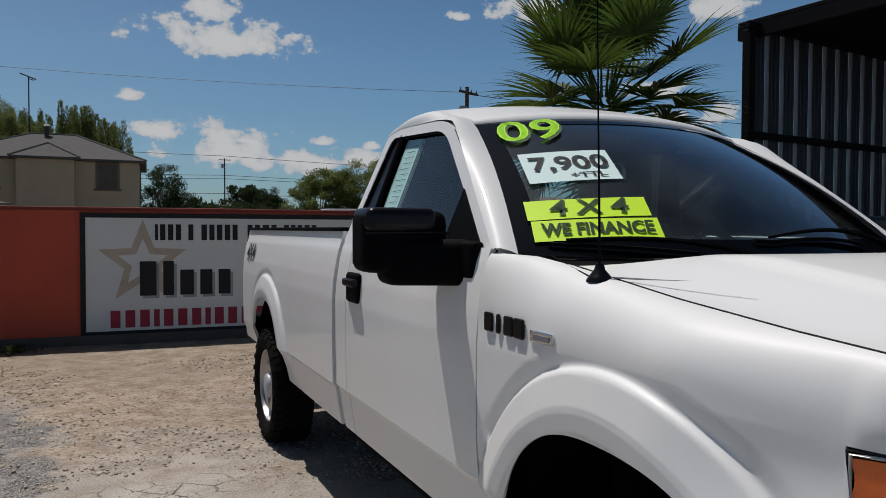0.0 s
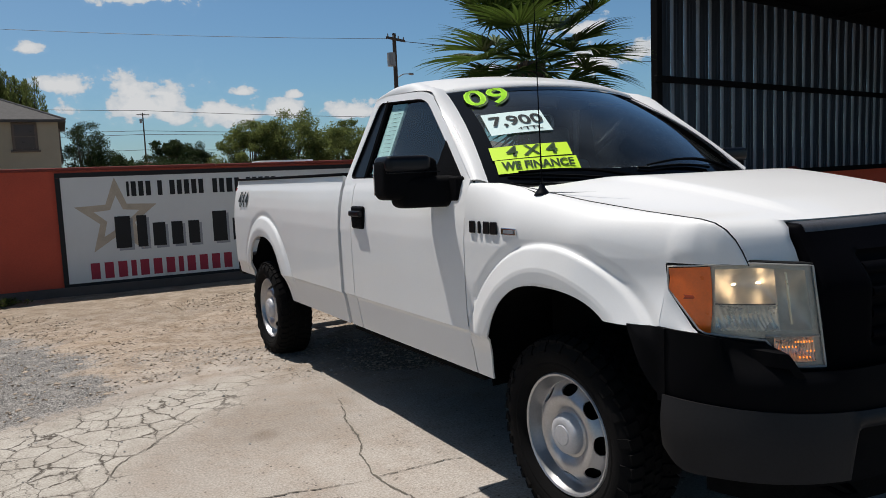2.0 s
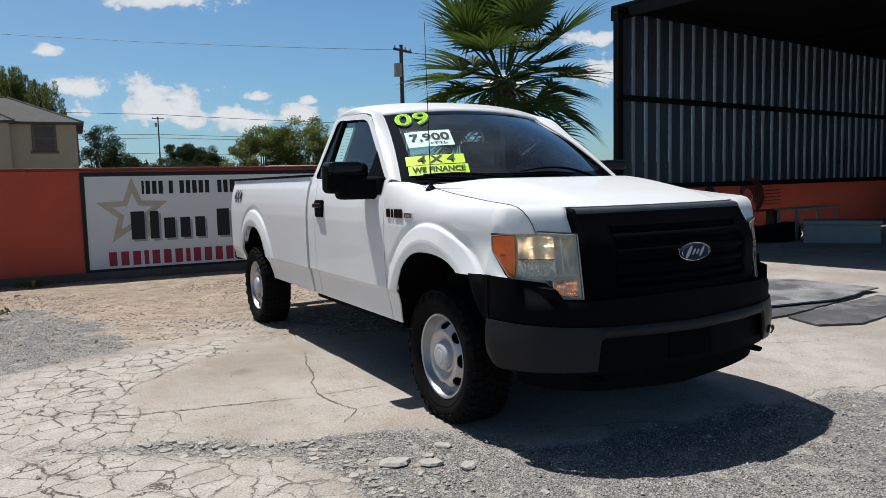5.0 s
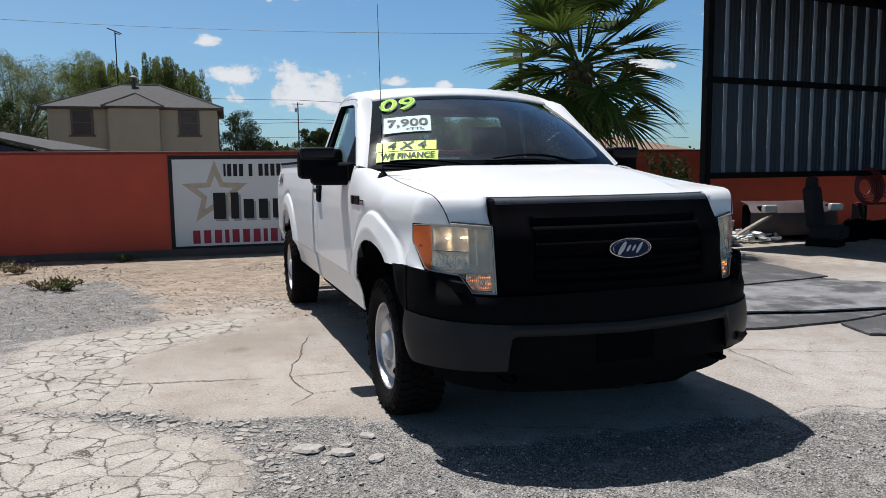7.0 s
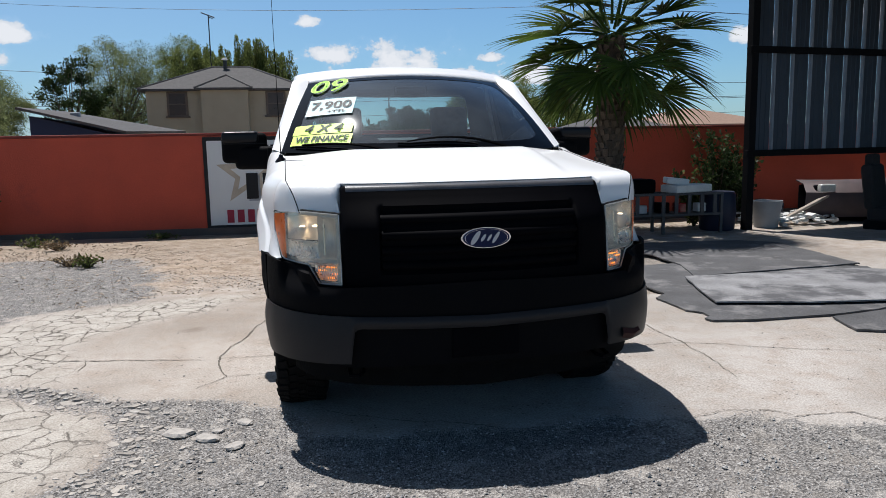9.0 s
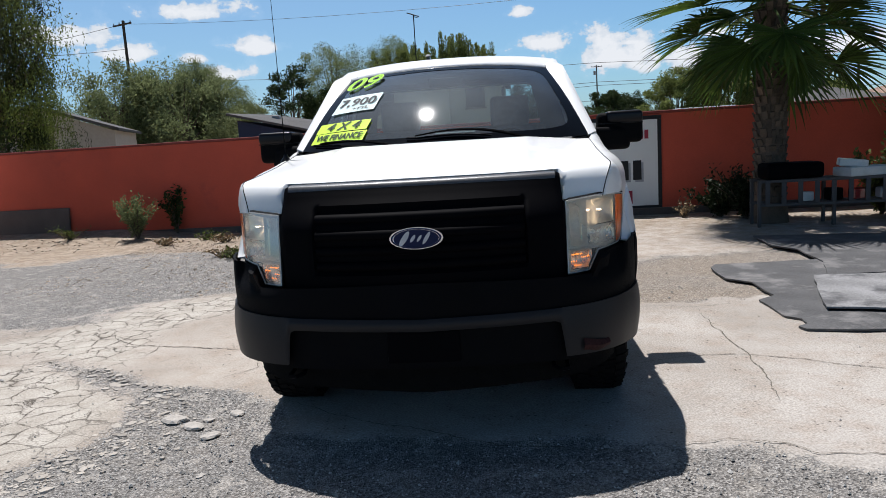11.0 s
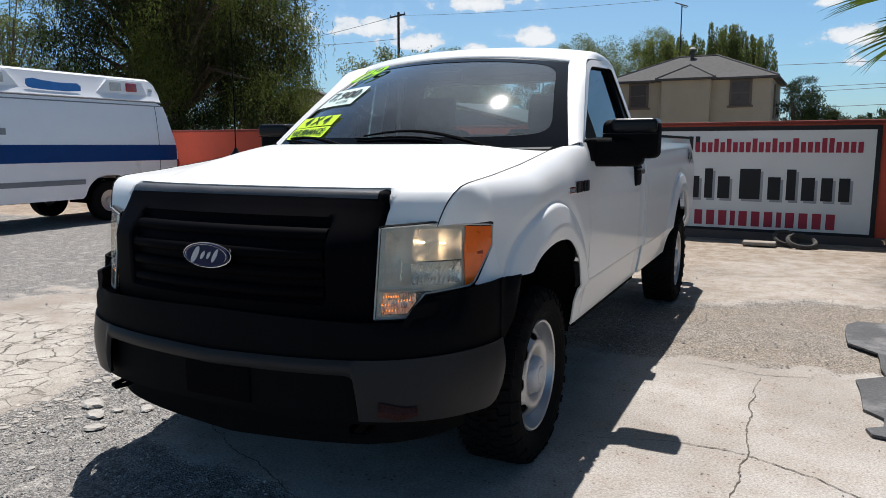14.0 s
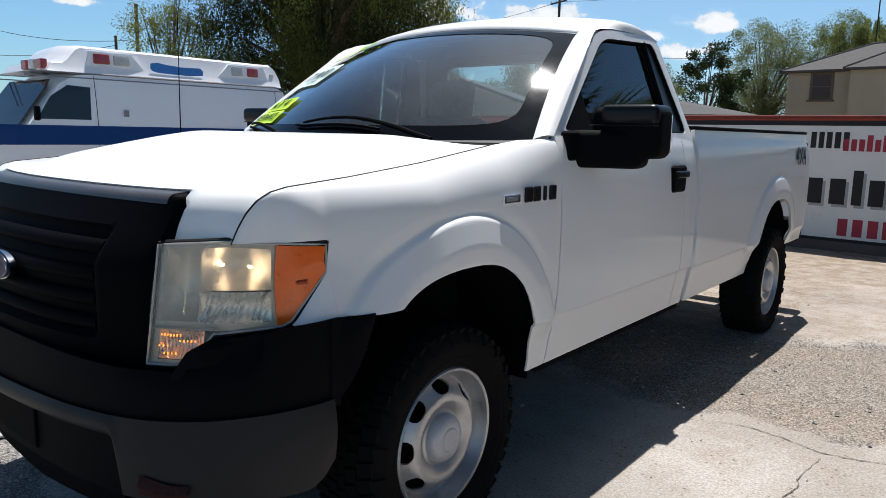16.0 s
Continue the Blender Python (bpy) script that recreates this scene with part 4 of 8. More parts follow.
bars([0.15] * 3 + [0.09] + [0.15] * 3 + [0.09] + [0.15] * 4, 0.32, 0.20, 0.22, SIGNRED, "dark red bars in place of a phone number", 0.022)
bars([0.15] * 3 + [0.09] + [0.15] * 3 + [0.09] + [0.15] * 4, 2.90, 0.20, 0.22, SIGNRED, "dark red bars in place of a phone number", 0.022)


# ---- pickup truck: nose towards -y, front axle over the origin ----
WB, TYRE_R = 3.715, 0.374
truck = thing("pickup_truck", "white single-cab pickup truck with long bed and black grille cover", "truck")


def half_width(z):
    return curve(z, (0.46, 0.942), (0.52, 0.958), (0.692, 0.986), (0.705, 1.001), (0.95, 1.006), (1.12, 1.006), (1.22, 0.998), (1.30, 0.985), (1.36, 0.972), (1.405, 0.955), (1.46, 0.945))


def flare(y, z, yc):
    """How far the wheel-arch lip stands proud."""
    e = math.hypot((y - yc) / (0.685 if y < yc else 0.640), (z - 0.40) / 0.742)
    lip = curve(e, (0.775, 0.018), (0.80, 0.026), (0.862, 0.030), (0.885, 0.029), (0.985, 0.011), (0.995, 0.006), (1.006, -0.007), (1.018, -0.008), (1.055, -0.002), (1.075, 0.0))
    return lip * smooth01((z - 0.60) / 0.12)


def arch(y, yc):
    """Height of the wheel opening over the ground at y."""
    d = (y - yc) / (0.505 if y < yc else 0.468)
    return 0.40 + 0.582 * math.sqrt(max(0.0, 1 - abs(d) ** (3.2 if d < 0 else 2.5))) if abs(d) < 1 else 0.0


def side_x(y, z):
    x = half_width(z)
    if y < 0.6:
        x += flare(y, z, 0.0)
    if y > 2.2:
        x += flare(y, z, WB)
    if y < -0.15:
        x -= 0.085 * smooth01((-0.15 - y) / 0.5) * smooth01((z - 0.76) / 0.32)
    if y > 2.08:
        x += 0.012
    return x


def side_panel(ys, low, top, sx, rows=16, mirror_top=None):
    cols = []
    for y in ys:
        lo, hi = low(y), top(y)
        col = [(sx * side_x(y, lerp(lo, hi, j / rows)), y, lerp(lo, hi, j / rows)) for j in range(rows + 1)]
        if mirror_top:
            col += mirror_top(y, sx)
        cols.append(col)
    return bm_grid(cols)


def span(a, b, step):
    n = max(2, int(abs(b - a) / step))
    return [lerp(a, b, k / n) for k in range(n + 1)]


def sill(y):
    return 0.495


GAP_LINE = [(0.812, -0.764, 1.112), (0.824, -0.750, 1.155), (0.836, -0.734, 1.192), (0.850, -0.711, 1.224), (0.862, -0.678, 1.246), (0.868, -0.63, 1.257),
            (0.871, -0.4, 1.277), (0.873, -0.1, 1.310), (0.876, 0.28, 1.365), (0.905, 0.42, 1.386), (0.952, 0.6, 1.392)]


def gap_height(y):
    return curve(y, *[(p[1], p[2]) for p in GAP_LINE])


def gap_x(y):
    return curve(y, *[(p[1], p[0]) for p in GAP_LINE])


LP = [(0.640, -0.895), (0.69, -0.868), (0.737, -0.835), (0.778, -0.803), (0.819, -0.765), (0.868, -0.703), (0.905, -0.635), (0.930, -0.545)]


def lamp_x(y):
    """How far out the headlamp's face lies at y."""
    return curve(y, *[(b, a) for a, b in LP])


def shoulder(y):
    return lerp(1.116, 1.16, smooth01((y + 0.54) / 0.35))


def fender_top(y, sx):
    """From the shoulder over to the bonnet gap."""
    zs = shoulder(y)
    xs = side_x(y, zs) if y > -0.54 else lerp(lamp_x(y) + 0.002, side_x(-0.54, zs), smooth01((y + 0.66) / 0.12))
    zg, xg = gap_height(y), gap_x(y)
    out = []
    for k in range(1, 11):
        a = k / 10 * math.pi / 2
        out.append((sx * (xg + (xs - xg) * math.cos(a)), y, zs + (zg - zs) * math.sin(a) ** 0.9))
    return out


def bm_cab_side(sx, outer, inner, thick):
    """A frame between two outlines of (y, z), on the slanted plane of the cab's side."""
    def put(p):
        y, z = p
        return (sx * (0.957 - (z - 1.405) * 0.315 - 0.02 * ((y - 1.4) / 0.8) ** 2 * (y < 1.4)), y, z)
    n = len(outer)
    bm = bmesh.new()
    o, i = [bm.verts.new(put(p)) for p in outer], [bm.verts.new(put(p)) for p in inner]
    for k in range(n):
        bm.faces.new((o[k], o[(k + 1) % n], i[(k + 1) % n], i[k]))
    bmesh.ops.recalc_face_normals(bm, faces=bm.faces[:])
    r = bmesh.ops.extrude_face_region(bm, geom=bm.faces[:])
    bmesh.ops.translate(bm, vec=(-sx * thick, 0, 0), verts=[g for g in r["geom"] if isinstance(g, bmesh.types.BMVert)])
    bmesh.ops.recalc_face_normals(bm, faces=bm.faces[:])
    return bm, put


def rounded(points, radii, n=5):
    """An outline with its corners rounded, n points to a corner."""
    out = []
    m = len(points)
    for k in range(m):
        p, a, b = Vector(points[k]), Vector(points[k - 1]), Vector(points[(k + 1) % m])
        r = radii[k]
        u, w = (a - p).normalized(), (b - p).normalized()
        s, e = p + u * r, p + w * r
        for j in range(n):
            t = j / (n - 1)
            q = (1 - t) ** 2 * s + 2 * t * (1 - t) * p + t * t * e
            out.append((q.x, q.y))
    return out


RAIL = 1.452
for sx in (-1, 1):
    # front wing
    ys = span(-0.54, 0.40, 0.009) + span(0.404, 0.506, 0.0045) + span(0.51, 0.588, 0.02)
    bm = side_panel(ys, lambda y: max(sill(y) if y > 0 else 0.899, arch(y, 0.0)), shoulder, sx, 56, fender_top)
    cols = [[(sx * (lamp_x(y) + 0.002), y, 1.116)] + fender_top(y, sx) for y in span(-0.763, -0.54, 0.012)]
    bm_grid(cols, bm)
    bmesh.ops.remove_doubles(bm, verts=bm.verts[:], dist=0.003)
    part("front_wing", bm_solid(bm, 0.008), PAINT, truck, smooth=True, sharp=60)
    cols = []
    for y in span(-0.645, -0.537, 0.012):
        t = (y + 0.668) / 0.131
        zh = curve(y, (-0.668, 0.888), (-0.640, 0.896), (-0.548, 1.030), (-0.538, 1.118))
        col = []
        for j in range(9):
            z = lerp(0.893, max(zh, 0.8935), j / 8)
            x = lerp(0.925, side_x(-0.54, z), 1 - (1 - t) ** 1.35)
            col.append((sx * lerp(x, min(x, lamp_x(y) + 0.004), (j / 8) ** 1.5 * (1 - t ** 6)), y, z))
        cols.append(col)
    part("wing_tip", bm_solid(bm_grid(cols), 0.006), PAINT, truck, smooth=True)
    # door
    door = part("door", bm_solid(side_panel(span(0.596, 1.895, 0.05), sill, lambda y: 1.405, sx, 60), 0.02), PAINT, truck, smooth=True)
    bm = bmesh.new()
    bm_box((0.03, 0.165, 0.135), (sx * 1.004, 1.78, 1.198), 0.02, 3, bm)
    part("handle_cup", bm, BLACK, door, "black plastic handle cup", smooth=True)
    bm = bm_box((0.03, 0.15, 0.035), (sx * 1.026, 1.775, 1.222), 0.012, 3)
    part("handle", bm, GLOSSBLACK, door, "black door handle", smooth=True)
    # cab corner behind the door
    part("cab_corner", bm_solid(side_panel(span(1.903, 2.066, 0.04), sill, lambda y: 1.405, sx, 60), 0.02), PAINT, truck, smooth=True)
    # rocker under the door
    part("rocker", bm_box((0.07, 1.51, 0.05), (sx * 0.905, 1.315, 0.485), 0.012, 2), UNDER, truck)
    # bed side
    bm = side_panel(span(2.084, 4.62, 0.018), lambda y: max(0.50 if y < WB else 0.60, arch(y, WB)), lambda y: RAIL, sx, 60)
    bed_side = part("bed_side", bm_solid(bm, 0.02), PAINT, truck, smooth=True)
    part("rail_cap", bm_box((0.085, 2.52, 0.02), (sx * 0.93, 3.35, RAIL + 0.008), 0.008, 2), BLACK, bed_side, "black plastic bed rail cap", smooth=True)
    part("inner_wall", bm_box((0.03, 2.5, 0.52), (sx * 0.80, 3.36, 1.18), 0.008, 1), PAINT, bed_side)
    bm = bm_text("4X4", 0.19, m=Matrix.Translation((sx * (side_x(4.3, 1.275) + 0.006), 4.33, 1.275)) @ Matrix.Rotation(radians(-9 * sx), 4, "Y") @ Matrix.Rotation(radians(90 * sx), 4, "Z") @ Matrix.Rotation(radians(90), 4, "X"), shear=0.2, thick=0.004, wide=0.95)
    part("decal", bm, INK, bed_side, "grey four-wheel-drive lettering")
    # wheel-arch liners
    for yc, nm in ((0.0, "front_liner"), (WB, "rear_liner")):
        cols = []
        for k in range(25):
            a = math.pi * k / 24
            y, z = yc - 0.515 * math.cos(a), 0.50 + 0.51 * math.sin(a) ** 0.8
            cols.append([(sx * min(0.965, half_width(z) - 0.022), y, z), (sx * 0.45, y, z)])
        cols.append([(sx * 0.925, yc + 0.512, 0.445), (sx * 0.45, yc + 0.512, 0.445)])
        part(nm, bm_grid(cols), UNDER, truck)
    # mirror on its arm
    mirror = part("wing_mirror", bm_box((0.29, 0.15, 0.200), (sx * 1.140, 0.88, 1.422), 0.045, 5), BLACK, truck, "black towing mirror", smooth=True)
    part("mirror_cap", bm_box((0.235, 0.162, 0.078), (sx * 1.163, 0.865, 1.490), 0.030, 5), GLOSSBLACK, mirror, "black mirror cap", smooth=True)
    shear = Matrix(((1, 0, 0, 0), (0.42 * sx, 1, 0, 0), (0, 0, 1, 0), (0, 0, 0, 1)))
    part("mirror_arm", bm_box((0.27, 0.13, 0.150), (sx * 1.070, 0.825, 1.355), 0.045, 5, turn=shear), BLACK, mirror, smooth=True)
    part("mirror_ridge", bm_box((0.285, 0.012, 0.006), (sx * 1.138, 0.803, 1.450), 0.002, 1), GLOSSBLACK, mirror, "thin shiny ridge")
    part("mirror_foot", bm_box((0.05, 0.20, 0.12), (sx * 0.965, 0.76, 1.365), 0.02, 3), BLACK, mirror, smooth=True)
    part("mirror_glass", bm_box((0.24, 0.006, 0.15), (sx * 1.155, 0.957, 1.42), 0.002, 1), CHROME, mirror, "mirror glass")
    # greenhouse side
    n = 6
    outer = rounded([(0.555, 1.385), (1.175, 1.886), (1.865, 1.922), (2.078, 1.395)], [0.03, 0.16, 0.07, 0.03], n)
    inner = rounded([(0.705, 1.425), (1.218, 1.846), (1.81, 1.880), (2.005, 1.43)], [0.04, 0.10, 0.05, 0.06], n)
    bm, put = bm_cab_side(sx, outer, inner, 0.045)
    part("window_surround", bm, PAINT, truck, smooth=True, sharp=40)
    # dark quarter panel and glass, set a little inside
    def inset(points, off):
        return [(sx * (abs(put(p)[0]) - off), p[0], p[1]) for p in points]
    bm = bmesh.new()
    bm.faces.new([bm.verts.new(p) for p in inset([(0.69, 1.415), (1.212, 1.852), (1.70, 1.882), (1.80, 1.42)], 0.024)])
    glass = part("side_window", bm_solid(bm, 0.004), SIDEGLASS, door, "tinted door glass")
    glass.visible_shadow = False
    bm = bmesh.new()
    bm.faces.new([bm.verts.new(p) for p in inset([(1.80, 1.42), (1.70, 1.880), (1.82, 1.886), (2.015, 1.42)], 0.016)])
    part("quarter_panel", bm_solid(bm, 0.006), GLOSSBLACK, truck, "gloss black quarter panel")
    bm = bm_tube([(sx * (abs(put(p)[0]) - 0.012), p[0], p[1]) for p in inner] + [(sx * (abs(put(inner[0])[0]) - 0.012), *inner[0])], 0.009, 6)
    part("window_seal", bm, BLACK, door, "black rubber window seal")
    bm = bm_tube([(sx * (abs(put(p)[0]) - 0.012), p[0], p[1]) for p in ((1.79, 1.425), (1.70, 1.878))], 0.014, 6)
    part("window_channel", bm, BLACK, door)
    bm = bm_poly([(sx * (abs(put(p)[0]) - 0.005), p[0], p[1]) for p in ((0.70, 1.42), (0.91, 1.60), (0.95, 1.425))], 0.008)
    part("mirror_sail", bm, BLACK, door, "black triangular mirror mount")
    # seam of the door frame on the pillar
    seam = [(0.60, 1.40), (0.64, 1.46), (1.13, 1.838)]
    part("door_seam", bm_tube([(sx * (abs(put(p)[0]) + 0.0005), *p) for p in seam], 0.002, 5), GAP, truck)
    for y in (0.592, 1.899, 2.075):
        zt = 1.40 if y < 2 else RAIL - 0.01
        part("panel_gap", bm_grid([[(sx * (side_x(y, z) - 0.018), y + d, z) for z in span(0.50, zt, 0.05)] for d in (-0.012, 0.012)]), GAP, truck)
    # badge on the wing: plain raised shapes, no lettering
    badge = part("wing_badge", bm_box((0.010, 0.105, 0.030), (sx * 1.004, 0.24, 1.185), 0.003, 1), CHROME, truck, "chrome wing badge")
    bm = bmesh.new()
    for k, (w, h) in enumerate(((0.045, 0.055), (0.018, 0.055), (0.045, 0.055), (0.05, 0.055))):
        bm_box((0.010, w, h), (sx * 1.007, 0.515 - k * 0.056, 1.195), 0.004, 1, bm)
    part("badge_shape", bm, GLOSSBLACK, badge, "dark raised badge blocks")
    part("badge_shape", bm_box((0.006, 0.07, 0.014), (sx * 1.009, 0.235, 1.185)), VANGREY, badge)

# bonnet: from the middle out to the gap line on either side
EDGE = GAP_LINE[:5] + [tuple(Vector(GAP_LINE[4]).lerp(Vector(GAP_LINE[5]), 0.5))] + [GAP_LINE[5]] + [(gap_x(y), y, gap_height(y)) for y in span(-0.58, 0.28, 0.045)]
MIDDLE = [(-0.880, 1.105), (-0.876, 1.150), (-0.868, 1.190), (-0.852, 1.220), (-0.815, 1.240)]
cols = []
for k in range(73):
    u = -1 + 2 * k / 72
    col = []
    for j, (ex, ey, ez) in enumerate(EDGE):
        if j < 5:
            my, mz = MIDDLE[j]
        else:
            v = (j - 4) / (len(EDGE) - 5)
            my = lerp(-0.815, 0.08, v)
            mz = 1.240 + 0.155 * (1 - (1 - v) ** 1.35)
        v = max(0.0, (j - 4) / (len(EDGE) - 5))
        f = 1 - abs(u) ** 2.3
        bulge = 0.015 * smooth01((0.66 - abs(u) - 0.06 * (1 - v)) / 0.06) * smooth01(v / 0.25) * smooth01((1.04 - v) / 0.25)
        tuck = 0.055 * smooth01((0.632 - abs(u) * ex) / 0.010) if j < 4 else 0.0
        col.append((u * (ex - 0.002), lerp(ey, my, f) + tuck, lerp(ez, mz, smooth01((1 - abs(u)) / 0.45)) + bulge))
    cols.append(col)
part("bonnet", bm_solid(bm_grid(cols), 0.012), PAINT, truck, smooth=True, sharp=50)
for sx in (-1, 1):
    pts = [(sx * (p[0] - 0.0005), p[1] - 0.0005, p[2] + 0.0005) for p in EDGE]
    part("bonnet_gap", bm_tube(pts, 0.0024, 5), GAP, truck)
# scuttle panel between bonnet and glass
cols = [[(u * 0.90, 0.24 - 0.20 * (1 - u * u), 1.352 + 0.01 * (1 - u * u)), (u * 0.93, 0.58 - 0.30 * (1 - u * u), 1.372)] for u in span(-1, 1, 0.1)]
part("scuttle", bm_solid(bm_grid(cols), 0.01), BLACK, truck, "black scuttle panel")


# windscreen
def screen(u, v, out=0.0):
    b = Vector((0.905 * u, 0.24 + 0.29 * u * u, 1.372 + 0.012 * u * u))
    t = Vector((0.695 * u, 1.08 + 0.135 * u * u, 1.912 - 0.040 * u * u))
    p = b.lerp(t, v)
    p += Vector((0, -0.62, 0.78)) * (0.030 * math.sin(math.pi * v) + 0.016 * (1 - u ** 6) * max(0.0, math.sin(math.pi * v)) ** 0.5 + out)
    return p


cols = [[screen(u, v) for v in span(0.0, 1.0, 0.1)] for u in span(-1, 1, 0.08)]
windscreen = part("windscreen", bm_grid(cols), GLASS, truck, "tinted windscreen with price stickers", smooth=True)
windscreen.visible_shadow = False
bm = bmesh.new()
edge = [(u, 0.0) for u in span(-1, 1, 0.05)] + [(1.0, v) for v in span(0, 1, 0.05)] + [(u, 1.0) for u in span(1, -1, 0.05)] + [(-1.0, v) for v in span(1, 0, 0.05)]
def border_in(u, v):
    """The rounded inner edge of the printed border."""
    a, b = u, (v - 0.5) * 2
    n = (abs(a) ** 9 + abs(b) ** 9) ** (1 / 9)
    a, b = a / n, b / n
    return a * 0.915, lerp(0.085, 0.925, b / 2 + 0.5)


inn = [border_in(u, v) for u, v in edge]
oo, ii = [bm.verts.new(screen(u, v, 0.002)) for u, v in edge], [bm.verts.new(screen(u, v, 0.002)) for u, v in inn]
for k in range(len(edge)):
    j = (k + 1) % len(edge)
    if (oo[k].co - oo[j].co).length > 1e-5:
        bm.faces.new((oo[k], oo[j], ii[j], ii[k]))
part("screen_border", bm, FRIT, windscreen, "black printed glass border", smooth=True)


def on_screen(u, v, wide, high, out=0.006):
    """Pose on the windscreen, facing out, x along it as read from outside."""
    p = screen(u, v, out)
    ex = (screen(u - 0.02, v, out) - screen(u + 0.02, v, out)).normalized() * -1
    ey = (screen(u, v + 0.02, out) - screen(u, v - 0.02, out)).normalized()
    ez = ex.cross(ey).normalized()
    ey = ez.cross(ex)
    m = Matrix((ex, ey, ez)).transposed().to_4x4()
    m.translation = p
    return m


def sticker(name, u, v, size, material, words, label, tilt=0.0):
    m = on_screen(u, v, *size) @ Matrix.Rotation(radians(tilt), 4, "Z")
    bm = bmesh.new()
    if size[0]:
        w, h = size
        cols = []
        for a in span(-0.5, 0.5, 0.1):
            cols.append([m @ Vector((a * w, b * h, -0.004 * (2 * a) ** 2)) for b in (-0.5, 0.5)])
        bm_grid(cols, bm)
    for text, s, dx, dy, slot, shear, wide in words:
        bm_text(text, s, bm, m @ Matrix.Translation((dx, dy, 0.003 if slot < 2 else 0.005)), slot, shear=shear, thick=0.0012, wide=wide)
    ob = part(name, bm, material, windscreen, label)
    return ob


sticker("year_sticker", -0.785, 0.835, (0, 0), [INKGREEN, INKGREEN, NEON], [("09", 0.285, 0.012, -0.012, 0, 0.12, 0.90), ("09", 0.285, 0.0, 0.0, 2, 0.12, 0.90), ("09", 0.285, 0.006, 0.002, 2, 0.12, 0.90)], "neon green model year numerals", 2)
sticker("price_card", -0.715, 0.515, (0.318, 0.205), [CARD, INK], [("7,900", 0.130, 0.0, 0.012, 1, 0.0, 0.96), ("7,900", 0.130, 0.004, 0.010, 1, 0.0, 0.96), ("+TTL", 0.042, 0.05, -0.070, 1, 0.0, 1.3)], "pale price card with dark numerals", 3)
sticker("finance_strip", -0.742, 0.240, (0.39, 0.096), [NEONY, INKGREEN], [("4 X 4", 0.105, 0.0, 0.0, 1, 0.15, 1.05), ("4 X 4", 0.105, 0.004, -0.003, 1, 0.15, 1.05)], "neon yellow strip with dark lettering", 3)
sticker("finance_strip", -0.742, 0.128, (0.395, 0.094), [NEONY, INKGREEN], [("WE FINANCE", 0.074, 0.0, 0.0, 1, 0.08, 0.78), ("WE FINANCE", 0.074, 0.003, -0.002, 1, 0.08, 0.78)], "neon yellow strip with dark lettering", 3)
# wipers
for (u0, v0), (u1, v1) in (((-0.25, -0.01), (-0.86, 0.055)), ((0.62, -0.02), (-0.16, 0.075))):
    pts = [screen(lerp(u0, u1, t), lerp(v0, v1, t) + (0.055 if u0 > 0 else 0.012) * math.sin(math.pi * t), 0.020 + 0.02 * math.sin(math.pi * t)) for t in span(0, 1, 0.1)]
    w = part("wiper", bm_tube(pts, [0.011 - 0.006 * k / (len(pts) - 1) for k in range(len(pts))], 6), BLACK, truck, "black windscreen wiper")
    pts = [screen(lerp(u0, u1, t), lerp(v0, v1, t) + (0.055 if u0 > 0 else 0.012) * math.sin(math.pi * min(t, 1.0)) - 0.014, 0.012) for t in span(0.35, 1.08, 0.1)]
    part("wiper_blade", bm_tube(pts, 0.0065, 5), BLACK, w)

# roof, and the roll that runs from the pillar along its side
def roof_edge(v, u=1.0):
    t = screen(u, 1.0)
    y = lerp(t.y, 1.90 - 0.03 * abs(u) ** 3, v)
    xe = lerp(0.695, 0.765, smooth01(v * 2))
    crown = lerp(1.940, 2.004, smooth01(v * 2.6)) if v < 0.6 else lerp(2.004, 1.955, smooth01((v - 0.6) / 0.4))
    z = crown - 0.045 * abs(u) ** 2.6 - 0.02 * smooth01((v - 0.92) / 0.08)
    return Vector((xe * u, y, z))


cols = []
for u in span(-1, 1, 0.0625):
    t = screen(u, 1.0)
    cols.append([t, t + Vector((0, 0.004, 0.012))] + [roof_edge(v, u) for v in span(0.05, 1.0, 0.08)])
part("roof", bm_solid(bm_grid(cols), 0.01), PAINT, truck, smooth=True, sharp=60)
for sx in (-1, 1):
    run = []
    for v in span(0.0, 0.94, 0.08):
        run.append((screen(sx, v) + Vector((-sx * 0.004, -0.002, 0.004)), (lerp(0.585, 1.125, v / 0.94), lerp(1.402, 1.846, v / 0.94))))
    run.append((screen(sx, 0.985) + Vector((0, 0, 0.004)), (1.17, 1.874)))
    for v in span(0.03, 1.0, 0.08):
        e = roof_edge(v)
        run.append((Vector((sx * e.x, e.y, e.z)), (lerp(1.215, 1.875, v), curve(v, (0.0, 1.886), (0.2, 1.900), (0.8, 1.914), (1.0, 1.896)))))
    cols = []
    for a, (y, z) in run:
        b = Vector((sx * (0.957 - (z - 1.405) * 0.315 + 0.001), y, z))
        out = Vector((sx * 0.75, -0.15, 0.62))
        cols.append([a.lerp(b, t) + out * 0.016 * math.sin(math.pi * t) for t in (0, 0.2, 0.4, 0.6, 0.8, 1.0)])
    part("pillar", bm_grid(cols), PAINT, truck, smooth=True, sharp=70)
